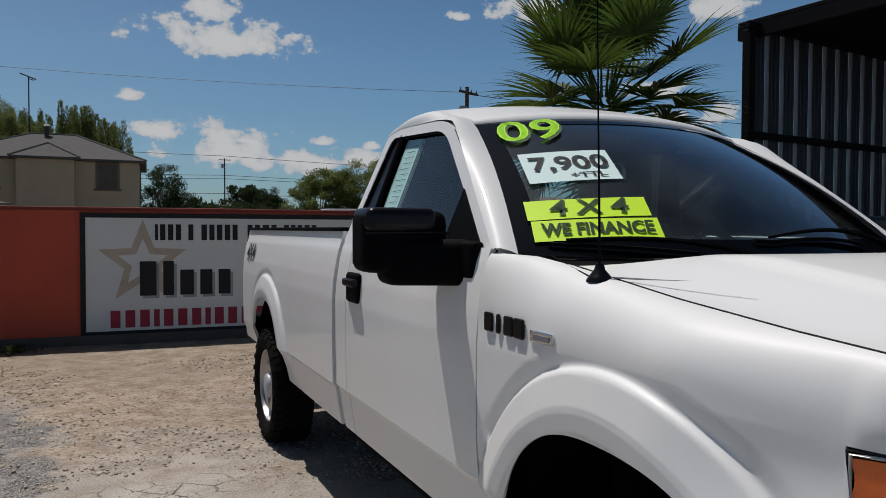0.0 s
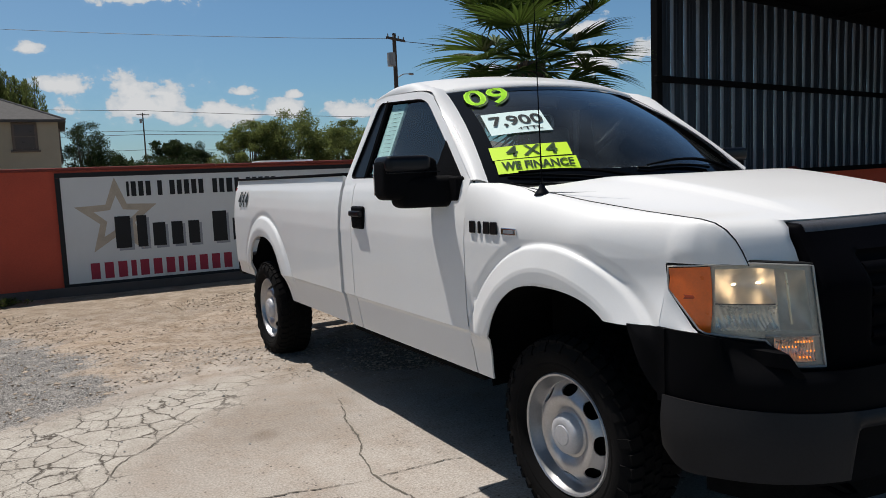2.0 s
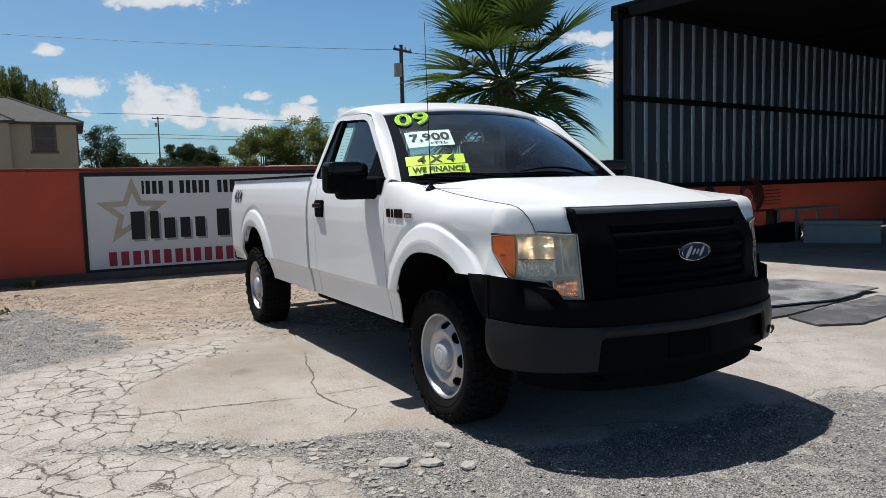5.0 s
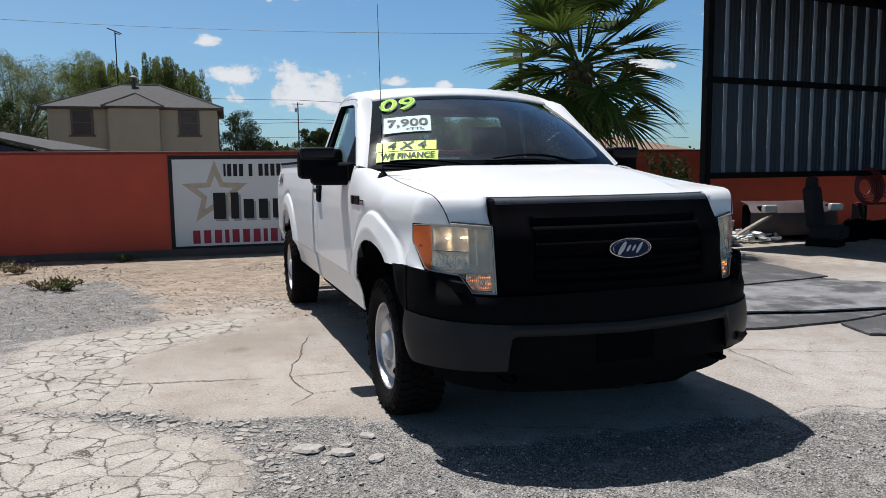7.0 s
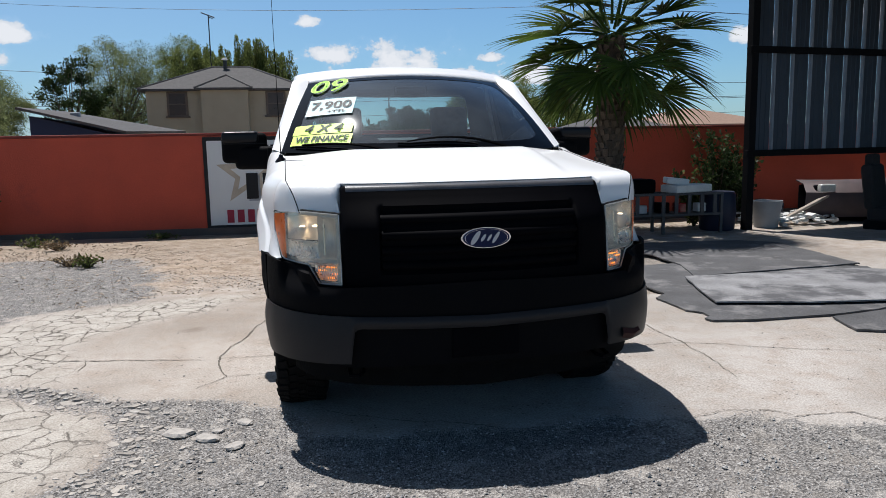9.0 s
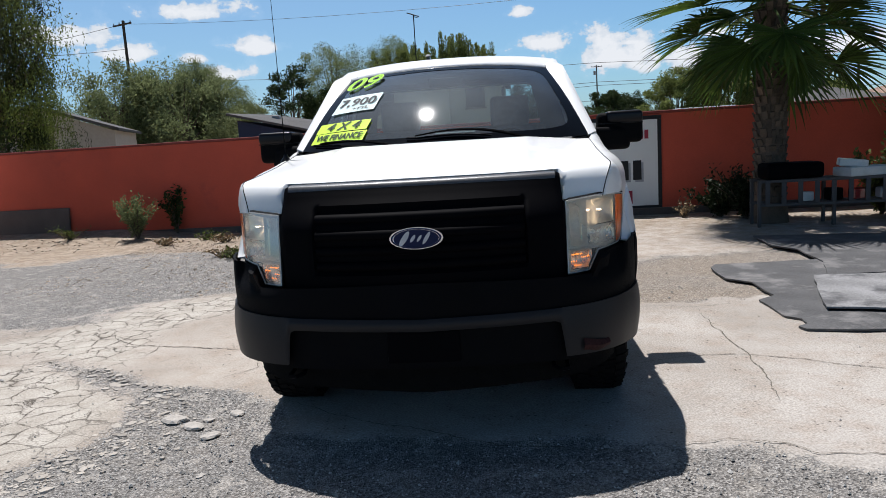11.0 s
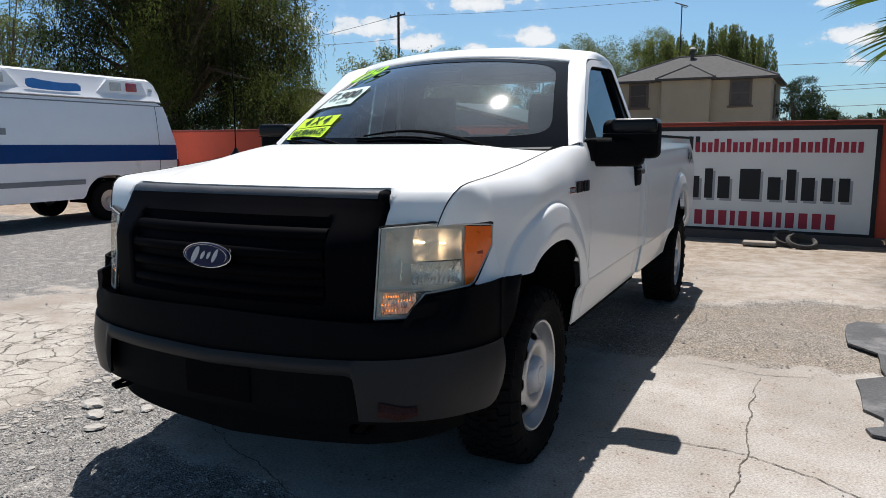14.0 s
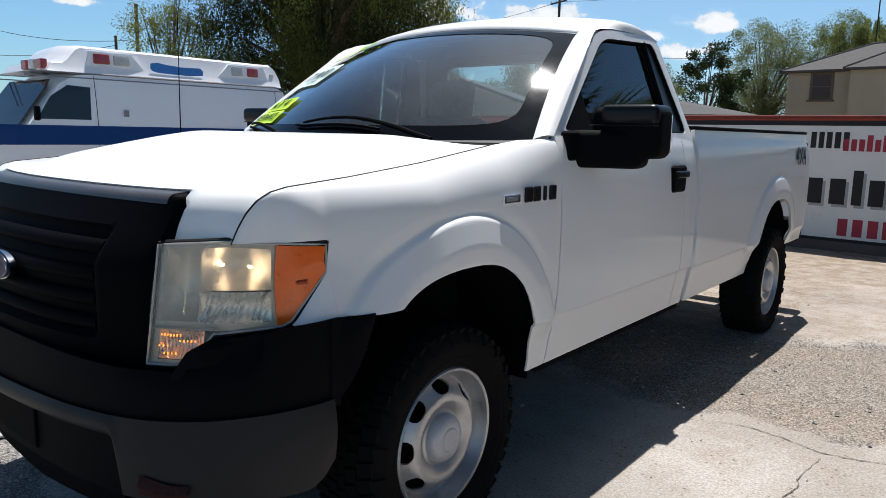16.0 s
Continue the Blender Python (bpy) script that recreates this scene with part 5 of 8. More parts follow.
# cab back with its window
bm = bm_box((1.88, 0.03, 0.92), (0, 2.055, 0.95), 0.01, 1)
part("cab_back", bm, PAINT, truck)
cols_o = rounded([(-0.94, 1.41), (-0.785, 1.925), (0.785, 1.925), (0.94, 1.41)], [0.03, 0.1, 0.1, 0.03], 5)
cols_i = rounded([(-0.70, 1.47), (-0.62, 1.83), (0.62, 1.83), (0.70, 1.47)], [0.06, 0.06, 0.06, 0.06], 5)
bm = bmesh.new()
back = lambda p: (p[0], 2.07 - (p[1] - 1.41) * 0.34, p[1])
o, i = [bm.verts.new(back(p)) for p in cols_o], [bm.verts.new(back(p)) for p in cols_i]
for k in range(len(o)):
    bm.faces.new((o[k], o[(k + 1) % len(o)], i[(k + 1) % len(o)], i[k]))
part("back_surround", bm_solid(bm, 0.03), PAINT, truck)
bm = bmesh.new()
lining = [[bm.verts.new((p[0] * 0.985, back(p)[1] - 0.045, p[1])) for p in ring] for ring in (cols_o, cols_i)]
for k in range(len(cols_o)):
    j = (k + 1) % len(cols_o)
    bm.faces.new((lining[0][k], lining[0][j], lining[1][j], lining[1][k]))
part("back_lining", bm, TRIM_IN, truck, "dark cab back lining")
bm = bmesh.new()
bm.faces.new([bm.verts.new((p[0], back(p)[1] - 0.01, p[1])) for p in cols_i])
g = part("back_window", bm, SIDEGLASS, truck, "cab rear window")
g.visible_shadow = False

# cabin
part("cabin_floor", bm_box((1.7, 1.5, 0.04), (0, 1.38, 0.62)), TRIM_IN, truck)
bm = bmesh.new()
cols = [[(u * 0.90, 0.34 + 0.20 * u * u, 1.36), (u * 0.90, 0.60, 1.392), (u * 0.90, 0.78, 1.375), (u * 0.90, 0.86, 1.30), (u * 0.90, 0.84, 0.95), (u * 0.88, 0.7, 0.7)] for u in span(-1, 1, 0.1)]
part("dashboard", bm_solid(bm_grid(cols), 0.02), TRIM_IN, truck, "dark grey dashboard", smooth=True)
part("binnacle", bm_box((0.40, 0.16, 0.07), (0.42, 0.80, 1.385), 0.03, 3), TRIM_IN, truck, smooth=True)
bm = bm_lathe([(0.172 + 0.014 * math.cos(a), 0.014 * math.sin(a)) for a in span(0, 2 * math.pi, 0.7)], 32, axis="z")
bm_box((0.33, 0.05, 0.03), (0, 0, -0.01), 0.01, 1, bm)
bm_cyl(0.06, 0.05, 0.05, (0, 0, -0.02), "z", 16, bm)
wheel_ob = part("steering_wheel", bm, BLACK, truck, "black steering wheel", smooth=True)
wheel_ob.matrix_basis = pose(0.42, 1.0, 1.30, 62, 0, 0)
for x in (-0.43, 0.43):
    bm = bm_box((0.58, 0.52, 0.16), (x, 1.33, 0.90), 0.06, 3)
    seat = part("seat", bm, SEAT, truck, "grey cloth cab seat", smooth=True)
    part("seat_back", bm_box((0.56, 0.16, 0.60), (x, 1.63, 1.20), 0.06, 3, turn=Matrix.Rotation(radians(-12), 4, "X")), SEAT, seat, smooth=True)
    part("headrest", bm_box((0.30, 0.11, 0.24), (x, 1.715, 1.605), 0.05, 4, turn=Matrix.Rotation(radians(-8), 4, "X")), SEAT, seat, smooth=True)
part("seat", bm_box((0.26, 0.45, 0.22), (0, 1.38, 0.92), 0.05, 3), SEAT, truck, "grey cloth centre seat", smooth=True)
part("rear_view_mirror", bm_box((0.23, 0.03, 0.065), (0, 0.98, 1.80), 0.02, 3), BLACK, windscreen, "black interior mirror", smooth=True)
part("headliner", bm_box((1.30, 0.62, 0.02), (0, 1.52, 1.885)), TRIM_IN, truck)

# paper in the passenger window
bm = bmesh.new()
slant = lambda y, z: (-(0.957 - (z - 1.405) * 0.315 - 0.028), y, z)
bm.faces.new([bm.verts.new(slant(*p)) for p in ((1.50, 1.845), (1.67, 1.855), (1.755, 1.455), (1.585, 1.445))])
paper = part("window_paper", bm_solid(bm, 0.001), CARD, truck, "pale printed sheet in the passenger window")
bm = bmesh.new()
for k in range(14):
    z = 1.82 - k * 0.024
    y0 = 1.505 + (1.845 - z) * 0.21
    w = random.uniform(0.05, 0.13)
    bm.faces.new([bm.verts.new((slant(y, zz)[0] - 0.003, y, zz)) for y, zz in ((y0 + 0.015, z), (y0 + 0.015 + w, z), (y0 + 0.016 + w, z - 0.0022), (y0 + 0.016, z - 0.0022))])
part("print_line", bm, INK, paper)

# pickup bed
part("bed_floor", bm_box((1.6, 2.5, 0.03), (0, 3.36, 0.90)), mat("bed_liner", (0.05, 0.05, 0.05), 0.9), truck)
part("bed_front", bm_box((1.8, 0.03, 0.55), (0, 2.11, 1.18)), PAINT, truck)
part("bed_front_cap", bm_box((1.8, 0.06, 0.02), (0, 2.12, RAIL + 0.01), 0.006, 1), BLACK, truck)
tailgate = part("tailgate", bm_box((1.72, 0.05, 0.55), (0, 4.60, 1.17), 0.012, 2), PAINT, truck, "white closed tailgate")
part("tailgate_cap", bm_box((1.60, 0.06, 0.018), (0, 4.60, 1.455), 0.006, 1), BLACK, tailgate)
part("rear_bumper", bm_box((1.93, 0.16, 0.20), (0, 4.73, 0.66), 0.04, 3), BLACK, truck, "black rear step bumper", smooth=True)
for x in (-1, 1):
    part("tail_lamp", bm_box((0.12, 0.05, 0.42), (x * 0.925, 4.615, 1.18), 0.02, 2), LAMPRED, truck)
# frame and floor pan
for x in (-0.42, 0.42):
    part("frame_rail", bm_box((0.09, 5.2, 0.15), (x, 2.0, 0.56)), UNDER, truck)
part("floor_pan", bm_box((1.72, 1.44, 0.05), (0, 1.40, 0.55)), UNDER, truck)
part("radiator_support", bm_box((1.52, 0.04, 0.50), (0, -0.665, 0.95)), UNDER, truck)
part("engine_bay", bm_box((1.3, 1.05, 0.5), (0, -0.12, 0.78)), UNDER, truck)
for y in (0.0, WB):
    part("axle", bm_cyl(0.05, 0.05, 1.6, (0, y, 0.40), "x", 12), UNDER, truck)
# plate, beam and housings added unseen to block light beneath the truck
part("skid_plate", bm_box((1.15, 0.75, 0.02), (0, -0.38, 0.345), 0.008, 1, turn=Matrix.Rotation(radians(4), 4, "X")), UNDER, truck)
part("crossmember", bm_box((1.05, 0.22, 0.16), (0, 0.20, 0.40), 0.03, 2), UNDER, truck)
part("differential", bm_cyl(0.15, 0.11, 0.28, (-0.18, 0.0, 0.40), "x", 16), UNDER, truck)
part("transmission", bm_cyl(0.17, 0.11, 1.0, (0, 0.95, 0.46), "y", 16), UNDER, truck)
part("differential", bm_cyl(0.17, 0.12, 0.3, (0, WB, 0.40), "y", 16), UNDER, truck)
part("fuel_tank", bm_box((0.5, 1.3, 0.25), (0.6, 2.7, 0.6), 0.04, 2), UNDER, truck)


# ---- front end ----
def face_y(x, z):
    """Plan curve of the grille and bumper cover."""
    t = smooth01((z - 1.02) / 0.22)
    return -1.005 + lerp(0.118, 0.055, t) * (abs(x) / 0.64) ** 2.4 + 0.155 * t


def cover_half(z):
    """Half width of the grille cover, narrower at its top."""
    return lerp(0.635, 0.624, smooth01((z - 0.98) / 0.24))


# black cover over the grille: a frame round a recess with slats
XO, XI, ZB, ZI0, ZI1, ZT = 0.635, 0.475, 0.775, 0.838, 1.140, 1.231


def recess(x, z):
    return smooth01((XI - abs(x)) / 0.02) * smooth01((z - ZI0) / 0.02) * smooth01((ZI1 - z) / 0.02)


cols = []
for x in [-XO - 0.002] + span(-XO, XO, 0.0127) + [XO + 0.002]:
    r = smooth01((XO - abs(x)) / 0.02)
    back = 0.16 if abs(x) > XO else 0.010 * (1 - r)
    x = max(-XO, min(XO, x)) if abs(x) <= XO else x
    col = [(x * cover_half(z) / XO, face_y(x, z) - 0.012 + 0.030 * recess(x, z) + back, z) for z in span(ZB, 1.192, 0.0125)]
    yt = face_y(x, 1.222) - 0.012 + back
    top = ZT - 0.010 * (1 - r)
    for a in (0.25, 0.5, 0.75, 1.0):
        col.append((x * cover_half(1.22) / XO, yt + 0.022 * (1 - math.cos(a * math.pi / 2)), lerp(1.198, top, math.sin(a * math.pi / 2))))
    col.append((x * cover_half(1.22) / XO, yt + 0.075, top + 0.002))
    cols.append(col)
grille = part("grille_cover", bm_solid(bm_grid(cols), 0.02), MATTE, truck, "black vinyl grille surround", smooth=True, sharp=50)
# added grey strip standing in for sun sheen on the top edge
cols = []
for x in span(-0.612, 0.612, 0.02):
    y = face_y(x, 1.222) - 0.012
    cols.append([(x * 0.985, y + 0.024 * (1 - math.cos(a)) - 0.0025 * math.cos(a), lerp(1.200, ZT + 0.001, math.sin(a))) for a in (0.15, 0.5, 0.85, 1.2, 1.57)] + [(x * 0.985, y + 0.070, ZT + 0.005)])
part("cover_hem", bm_solid(bm_grid(cols), 0.003), SHEENVINYL, grille, "grey strip for the sunlit sheen along the top", smooth=True)
for k, z in enumerate((0.880, 0.948, 1.016, 1.084)):
    cols = []
    for x in span(-XI + 0.016, XI - 0.016, 0.05):
        y = face_y(x, z)
        cols.append([(x, y + 0.030, z - 0.030), (x, y + 0.006, z - 0.024), (x, y - 0.006, z - 0.012), (x, y - 0.004, z + 0.004), (x, y + 0.008, z + 0.016), (x, y + 0.028, z + 0.019)])
    part("grille_bar", bm_solid(bm_grid(cols), 0.004), MATTE, grille, "black grille bar", smooth=True, sharp=60)
# glossy strip added for the reflected line on the recess's top edge
cols = [[(x, face_y(x, ZI1) - 0.002, 1.1075), (x, face_y(x, ZI1) + 0.002, 1.1095)] for x in span(-0.43, 0.40, 0.05)]
part("grille_edge", bm_solid(bm_grid(cols), 0.002), GLOSSBLACK, grille, "thin glossy strip for the reflection along the edge")
emblem = part("emblem", bm_cyl(0.115, 0.112, 0.018, (0, 0, 0), "y", 40), CHROME, truck, "chrome rimmed oval emblem", smooth=True)
emblem.matrix_basis = Matrix.Translation((0, -1.022, 0.995)) @ Matrix.Diagonal((1, 1, 0.41, 1))
part("oval", bm_cyl(0.107, 0.107, 0.006, (0, -0.0115, 0), "y", 40), OVALBLUE, emblem, "deep blue oval")
bm = bm_tube([(0.098 * math.cos(a), -0.0145, 0.096 * math.sin(a)) for a in span(0, 2 * math.pi, 0.15)], 0.0016, 5)
part("oval_line", bm, CHROME, emblem, "thin silver line")
# plain silver lozenges
for x, w, h in ((-0.050, 0.024, 0.100), (-0.014, 0.014, 0.050), (0.014, 0.012, 0.045), (0.044, 0.016, 0.080)):
    bm = bm_cyl(1.0, 1.0, 0.004, (0, 0, 0), "y", 16)
    bmesh.ops.transform(bm, matrix=Matrix.Translation((x, -0.0145, 0)) @ Matrix.Rotation(radians(14), 4, "Y") @ Matrix.Diagonal((w * 0.55, 1, h * 0.8, 1)), verts=bm.verts[:])
    part("oval_shape", bm, CAPSILVER, emblem, "plain silver lozenge")


def wrap(s, z=0.6):
    """Plan line of the bumper from the middle (0) round the corner (1)."""
    pts = [(0.0, -1.030), (0.20, -1.026), (0.40, -1.012), (0.60, -0.975), (0.74, -0.918), (0.85, -0.83), (0.925, -0.72), (0.965, -0.62), (0.978, -0.54)]
    f = s * (len(pts) - 1)
    i = min(int(f), len(pts) - 2)
    t = f - i
    before = pts[i - 1] if i else (-pts[1][0], pts[1][1])
    after = pts[i + 2] if i + 2 < len(pts) else (2 * pts[-1][0] - pts[-2][0], 2 * pts[-1][1] - pts[-2][1])
    out = []
    for a, b, c, d in zip(before, pts[i], pts[i + 1], after):
        out.append(0.5 * (2 * b + (c - a) * t + (2 * a - 5 * b + 4 * c - d) * t * t + (3 * b - a - 3 * c + d) * t ** 3))
    return out[0], out[1]


def wrap_band(zlo, zhi, s0, s1, out=0.0, rows=4, bow=0.012, sides=(-1, 1)):
    bm = bmesh.new()
    for sx in sides:
        cols = []
        for s in span(s0, s1, 0.0075):
            x, y = wrap(s)
            x2, y2 = wrap(min(1, s + 0.01))
            d = math.hypot(x2 - x, y2 - y) or 1
            lo, hi = zlo(s), zhi(s)
            col = []
            for j in range(rows + 1):
                t = j / rows
                o = out + bow * math.sin(math.pi * t)
                col.append((0.0 if s == 0 else sx * (x + (y2 - y) / d * o), y - (x2 - x) / d * o, lerp(lo, hi, t)))
            cols.append(col)
        bm_grid(cols, bm)
    bmesh.ops.remove_doubles(bm, verts=bm.verts[:], dist=0.0005)
    return bm


steel_top = lambda s: lerp(0.645, 0.690, s)
def steel_low(s):
    """A narrow band over the insert, then down round the notch."""
    t = (s - 0.345) / 0.028
    if t <= 0:
        return steel_top(s) - 0.055
    if t < 1:
        return steel_top(s) - 0.055 - 0.03 * (1 - math.sqrt(1 - t * t))
    return lerp(0.575, 0.445, min(1.0, (s - 0.373) / 0.008)) + 0.085 * smooth01((s - 0.80) / 0.20) ** 1.6


bm = wrap_band(steel_low, steel_top, 0.0, 0.955, 0.012, rows=8)
bumper = part("front_bumper", bm_solid(bm, 0.02), STEEL_GREY, truck, "charcoal grey painted steel front bumper", smooth=True, sharp=60)
bm = wrap_band(lambda s: 0.462 + 0.006 * math.sin(60 * s), lambda s: 0.512 + 0.010 * math.sin(31 * s + 1), 0.44, 0.55, 0.027, rows=2, sides=(1,))
part("scrape", bm, SCRAPE, bumper, "red-brown scrape")
cover_top = lambda s: curve(s, (0.0, 0.80), (0.40, 0.79), (0.50, 0.789), (0.575, 0.866), (0.68, 0.886), (0.80, 0.902), (1.0, 0.908))
bm = wrap_band(lambda s: steel_top(s) - 0.03, cover_top, 0.0, 1.0, 0.0, rows=12, bow=0.004)
# its upper edge leans back to meet the lamps
for v in bm.verts:
    ax = abs(v.co.x)
    if ax > 0.6 and v.co.z > 0.74:
        ly = curve(ax, *[(a, b) for a, b in LP]) - 0.010
        t = 0.8 * smooth01((v.co.z - 0.74) / 0.13) * smooth01((0.925 - ax) / 0.06) * smooth01((ax - 0.6) / 0.08)
        v.co.y = lerp(v.co.y, max(v.co.y, ly), t)
part("bumper_cover", bm_solid(bm, 0.012), BLACK, truck, "black plastic upper bumper cover", smooth=True)
bm = wrap_band(lambda s: 0.42, lambda s: 0.64, 0.0, 0.52, -0.022, bow=0.0)
part("bumper_insert", bm_solid(bm, 0.012), BLACK, bumper, "black lower bumper insert", smooth=True)
part("plate_bracket", bm_box((0.32, 0.02, 0.14), (0.0, -1.004, 0.515), 0.008, 2), MATTE, bumper, "black empty plate bracket")
# air dam carried further down to keep light from under the truck
bm = wrap_band(lambda s: 0.285 + 0.09 * s, lambda s: 0.44, 0.0, 0.80, -0.09, bow=0.0)
part("air_dam", bm_solid(bm, 0.01), UNDER, truck, "black air dam hung low to block light", smooth=True)
for sx in (-1, 1):
    pts = [(sx * 0.56, -0.86, 0.41), (sx * 0.56, -0.95, 0.395), (sx * 0.585, -0.985, 0.39), (sx * 0.62, -0.97, 0.39), (sx * 0.62, -0.88, 0.40)]
    part("tow_hook", bm_tube(pts, 0.010, 8), MATTE, truck, "black tow hook", smooth=True)
    # cover flank that meets the wheel arch
    cols = []
    for y in span(-0.575, -0.432, 0.008):
        t = smooth01((y + 0.575) / 0.10)
        low = lerp(0.665, 0.895, ((y + 0.575) / 0.143) ** 1.5)
        col = []
        for j in range(11):
            z = lerp(low, 0.906, j / 10)
            col.append((sx * (lerp(0.978, min(side_x(y, z), 1.004), t) + 0.003), y, z))
        cols.append(col)
    part("cover_flank", bm_solid(bm_grid(cols), 0.008), BLACK, truck, smooth=True)

# headlamps


def lamp_plan(s):
    f = s * (len(LP) - 1)
    i = min(int(f), len(LP) - 2)
    return lerp(LP[i][0], LP[i + 1][0], f - i), lerp(LP[i][1], LP[i + 1][1], f - i)


def lamp_top(s):
    return curve(s, (0.0, 1.106), (0.5, 1.120), (0.8, 1.114), (1.0, 1.104))


def lamp_low(s):
    return curve(s, (0.0, 0.795), (0.28, 0.797), (0.44, 0.878), (0.80, 0.893), (0.835, 0.900), (1.0, 1.030))


def lamp_grid(s0, s1, lo, hi, back=0.0, rows=6, bulge=0.008):
    cols = []
    for s in span(s0, s1, 0.03):
        x, y = lamp_plan(s)
        a, b = lo(s), hi(s)
        cols.append([(x - 0.55 * back, y + 0.85 * back - bulge * math.sin(math.pi * j / rows), lerp(a, b, j / rows)) for j in range(rows + 1)])
    return cols


def lamp_point(s, z, back=0.0):
    x, y = lamp_plan(s)
    return (x - 0.55 * back, y + 0.85 * back, z)


def reflector_grid(s0, s1, z0, z1, deep, flutes, fine, n=60, rows=14, lean=1.2):
    """A dished reflector with upright flutes, its rim just behind the lens."""
    cols = []
    for k in range(n + 1):
        a = k / n
        s = lerp(s0, s1, a)
        col = []
        for j in range(rows + 1):
            b = j / rows
            lo, hi = max(z0, lamp_low(s) + 0.012), min(z1, lamp_top(s) - 0.012)
            dish = deep * (math.sin(math.pi * a) * math.sin(math.pi * b)) ** 0.6
            flute = fine * abs(math.sin(math.pi * (flutes * a + lean * b))) * smooth01(a * 8) * smooth01((1 - a) * 8)
            col.append(lamp_point(s, lerp(lo, hi, b), 0.012 + dish - flute))
        cols.append(col)
    return cols


for sx in (-1, 1):
    flip = lambda cols: [[(sx * p[0], p[1], p[2]) for p in c] for c in cols]
    lamp = part("headlamp", bm_solid(bm_grid(flip(lamp_grid(0.0, 1.0, lambda s: lamp_low(s) - 0.010, lambda s: lamp_top(s) + 0.010, 0.095))), 0.004), GLOSSBLACK, truck, "hazed headlamp with amber corner")
    part("reflector", bm_grid(flip(reflector_grid(0.05, 0.30, 0.903, 1.2, 0.060, 1, 0.0))), REFLECT, lamp, "yellowed chrome reflector", smooth=True)
    part("reflector", bm_grid(flip(reflector_grid(0.30, 0.74, 0.990, 1.2, 0.070, 1, 0.0))), REFLECT, lamp, "yellowed chrome reflector", smooth=True)
    part("reflector", bm_grid(flip(reflector_grid(0.30, 0.74, 0.903, 0.986, 0.034, 13, 0.0045, 150, lean=-2.2))), SIGNAL_REFLECT, lamp, "fluted chrome reflector", smooth=True)
    part("signal_reflector", bm_grid(flip(reflector_grid(0.03, 0.36, 0.80, 0.884, 0.026, 15, 0.004, 90))), SIGNAL_REFLECT, lamp, "fluted signal reflector", smooth=True)
    # frame between the lamp chambers and round them
    for s0, s1, lo, hi in ((0.0, 0.055, lamp_low, lamp_top), (0.735, 0.775, lamp_low, lamp_top), (0.05, 0.74, lambda s: lamp_top(s) - 0.016, lamp_top), (0.05, 0.74, lambda s: max(0.884, lamp_low(s)), lambda s: max(0.906, lamp_low(s) + 0.014)), (0.05, 0.30, lamp_low, lambda s: lamp_low(s) + 0.010)):
        part("bezel", bm_grid(flip(lamp_grid(s0, s1, lo, hi, 0.010, 3, 0.0))), BEZEL, lamp, "grey lamp bezel", smooth=True)
    part("corner_lens", bm_solid(bm_grid(flip(lamp_grid(0.77, 0.998, lambda s: lamp_low(s) + 0.002, lambda s: lamp_top(s) - 0.006, 0.0))), 0.006), AMBER, lamp, "amber corner lens", smooth=True)
    part("side_reflex", bm_grid(flip(lamp_grid(0.87, 0.92, lambda s: 1.000, lambda s: 1.016, -0.002, 2, 0.008))), AMBER_DARK, lamp, "darker reflex patch")
    lens = part("lens", bm_grid(flip(lamp_grid(0.005, 0.765, lamp_low, lamp_top, 0.0, 10, 0.010))), LENS, lamp, "hazy clear lens", smooth=True)
    lens.visible_shadow = False
    bm = bmesh.new()
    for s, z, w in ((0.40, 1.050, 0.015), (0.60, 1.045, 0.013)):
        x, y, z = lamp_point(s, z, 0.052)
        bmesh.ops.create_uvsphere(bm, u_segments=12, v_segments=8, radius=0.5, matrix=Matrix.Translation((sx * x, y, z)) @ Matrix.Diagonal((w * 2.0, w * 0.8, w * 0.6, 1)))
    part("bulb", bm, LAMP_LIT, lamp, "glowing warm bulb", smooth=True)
    # upright strip added in place of the bulb's reflected streak
    pts = [(sx * lamp_point(0.19, z, 0)[0], lamp_point(0.19, z, 0.016)[1], z) for z in (0.925, 0.97, 1.02, 1.085)]
    part("reflector_fin", bm_tube(pts, 0.004, 6), STREAKMETAL, lamp, "bright metal strip for the reflected light streak", smooth=True)
    # glints of the lit amber bulb in the flutes, drawn as glowing boxes
    bm = bmesh.new()
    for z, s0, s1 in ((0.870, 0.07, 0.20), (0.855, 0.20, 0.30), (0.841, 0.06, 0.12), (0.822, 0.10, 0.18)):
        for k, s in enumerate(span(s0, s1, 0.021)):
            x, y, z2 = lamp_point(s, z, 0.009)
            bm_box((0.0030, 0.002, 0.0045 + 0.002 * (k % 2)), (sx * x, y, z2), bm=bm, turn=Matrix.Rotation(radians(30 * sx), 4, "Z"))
    part("signal_bulb", bm, AMBER_LIT, lamp, "glowing facets for the amber bulb's glints in the flutes", smooth=True)
    outline = [(s, lamp_low(s)) for s in span(0.0, 1.0, 0.04)] + [(s, lamp_top(s)) for s in span(1.0, 0.0, 0.05)]
    outline.append(outline[0])
    part("lamp_rim", bm_tube([(sx * lamp_plan(s)[0], lamp_plan(s)[1] - 0.002, z) for s, z in outline], 0.0032, 6), BEZEL, lamp, "clear plastic rim")
    part("gasket", bm_tube([(sx * (lamp_plan(s)[0] - 0.002), lamp_plan(s)[1] + 0.004, z + (0.006 if z > 1.0 else -0.004)) for s, z in outline], 0.005, 6), GAP, lamp, "black rubber gasket")
    cols = []
    for s in span(0.0, 0.86, 0.03):
        x, y = lamp_plan(s)
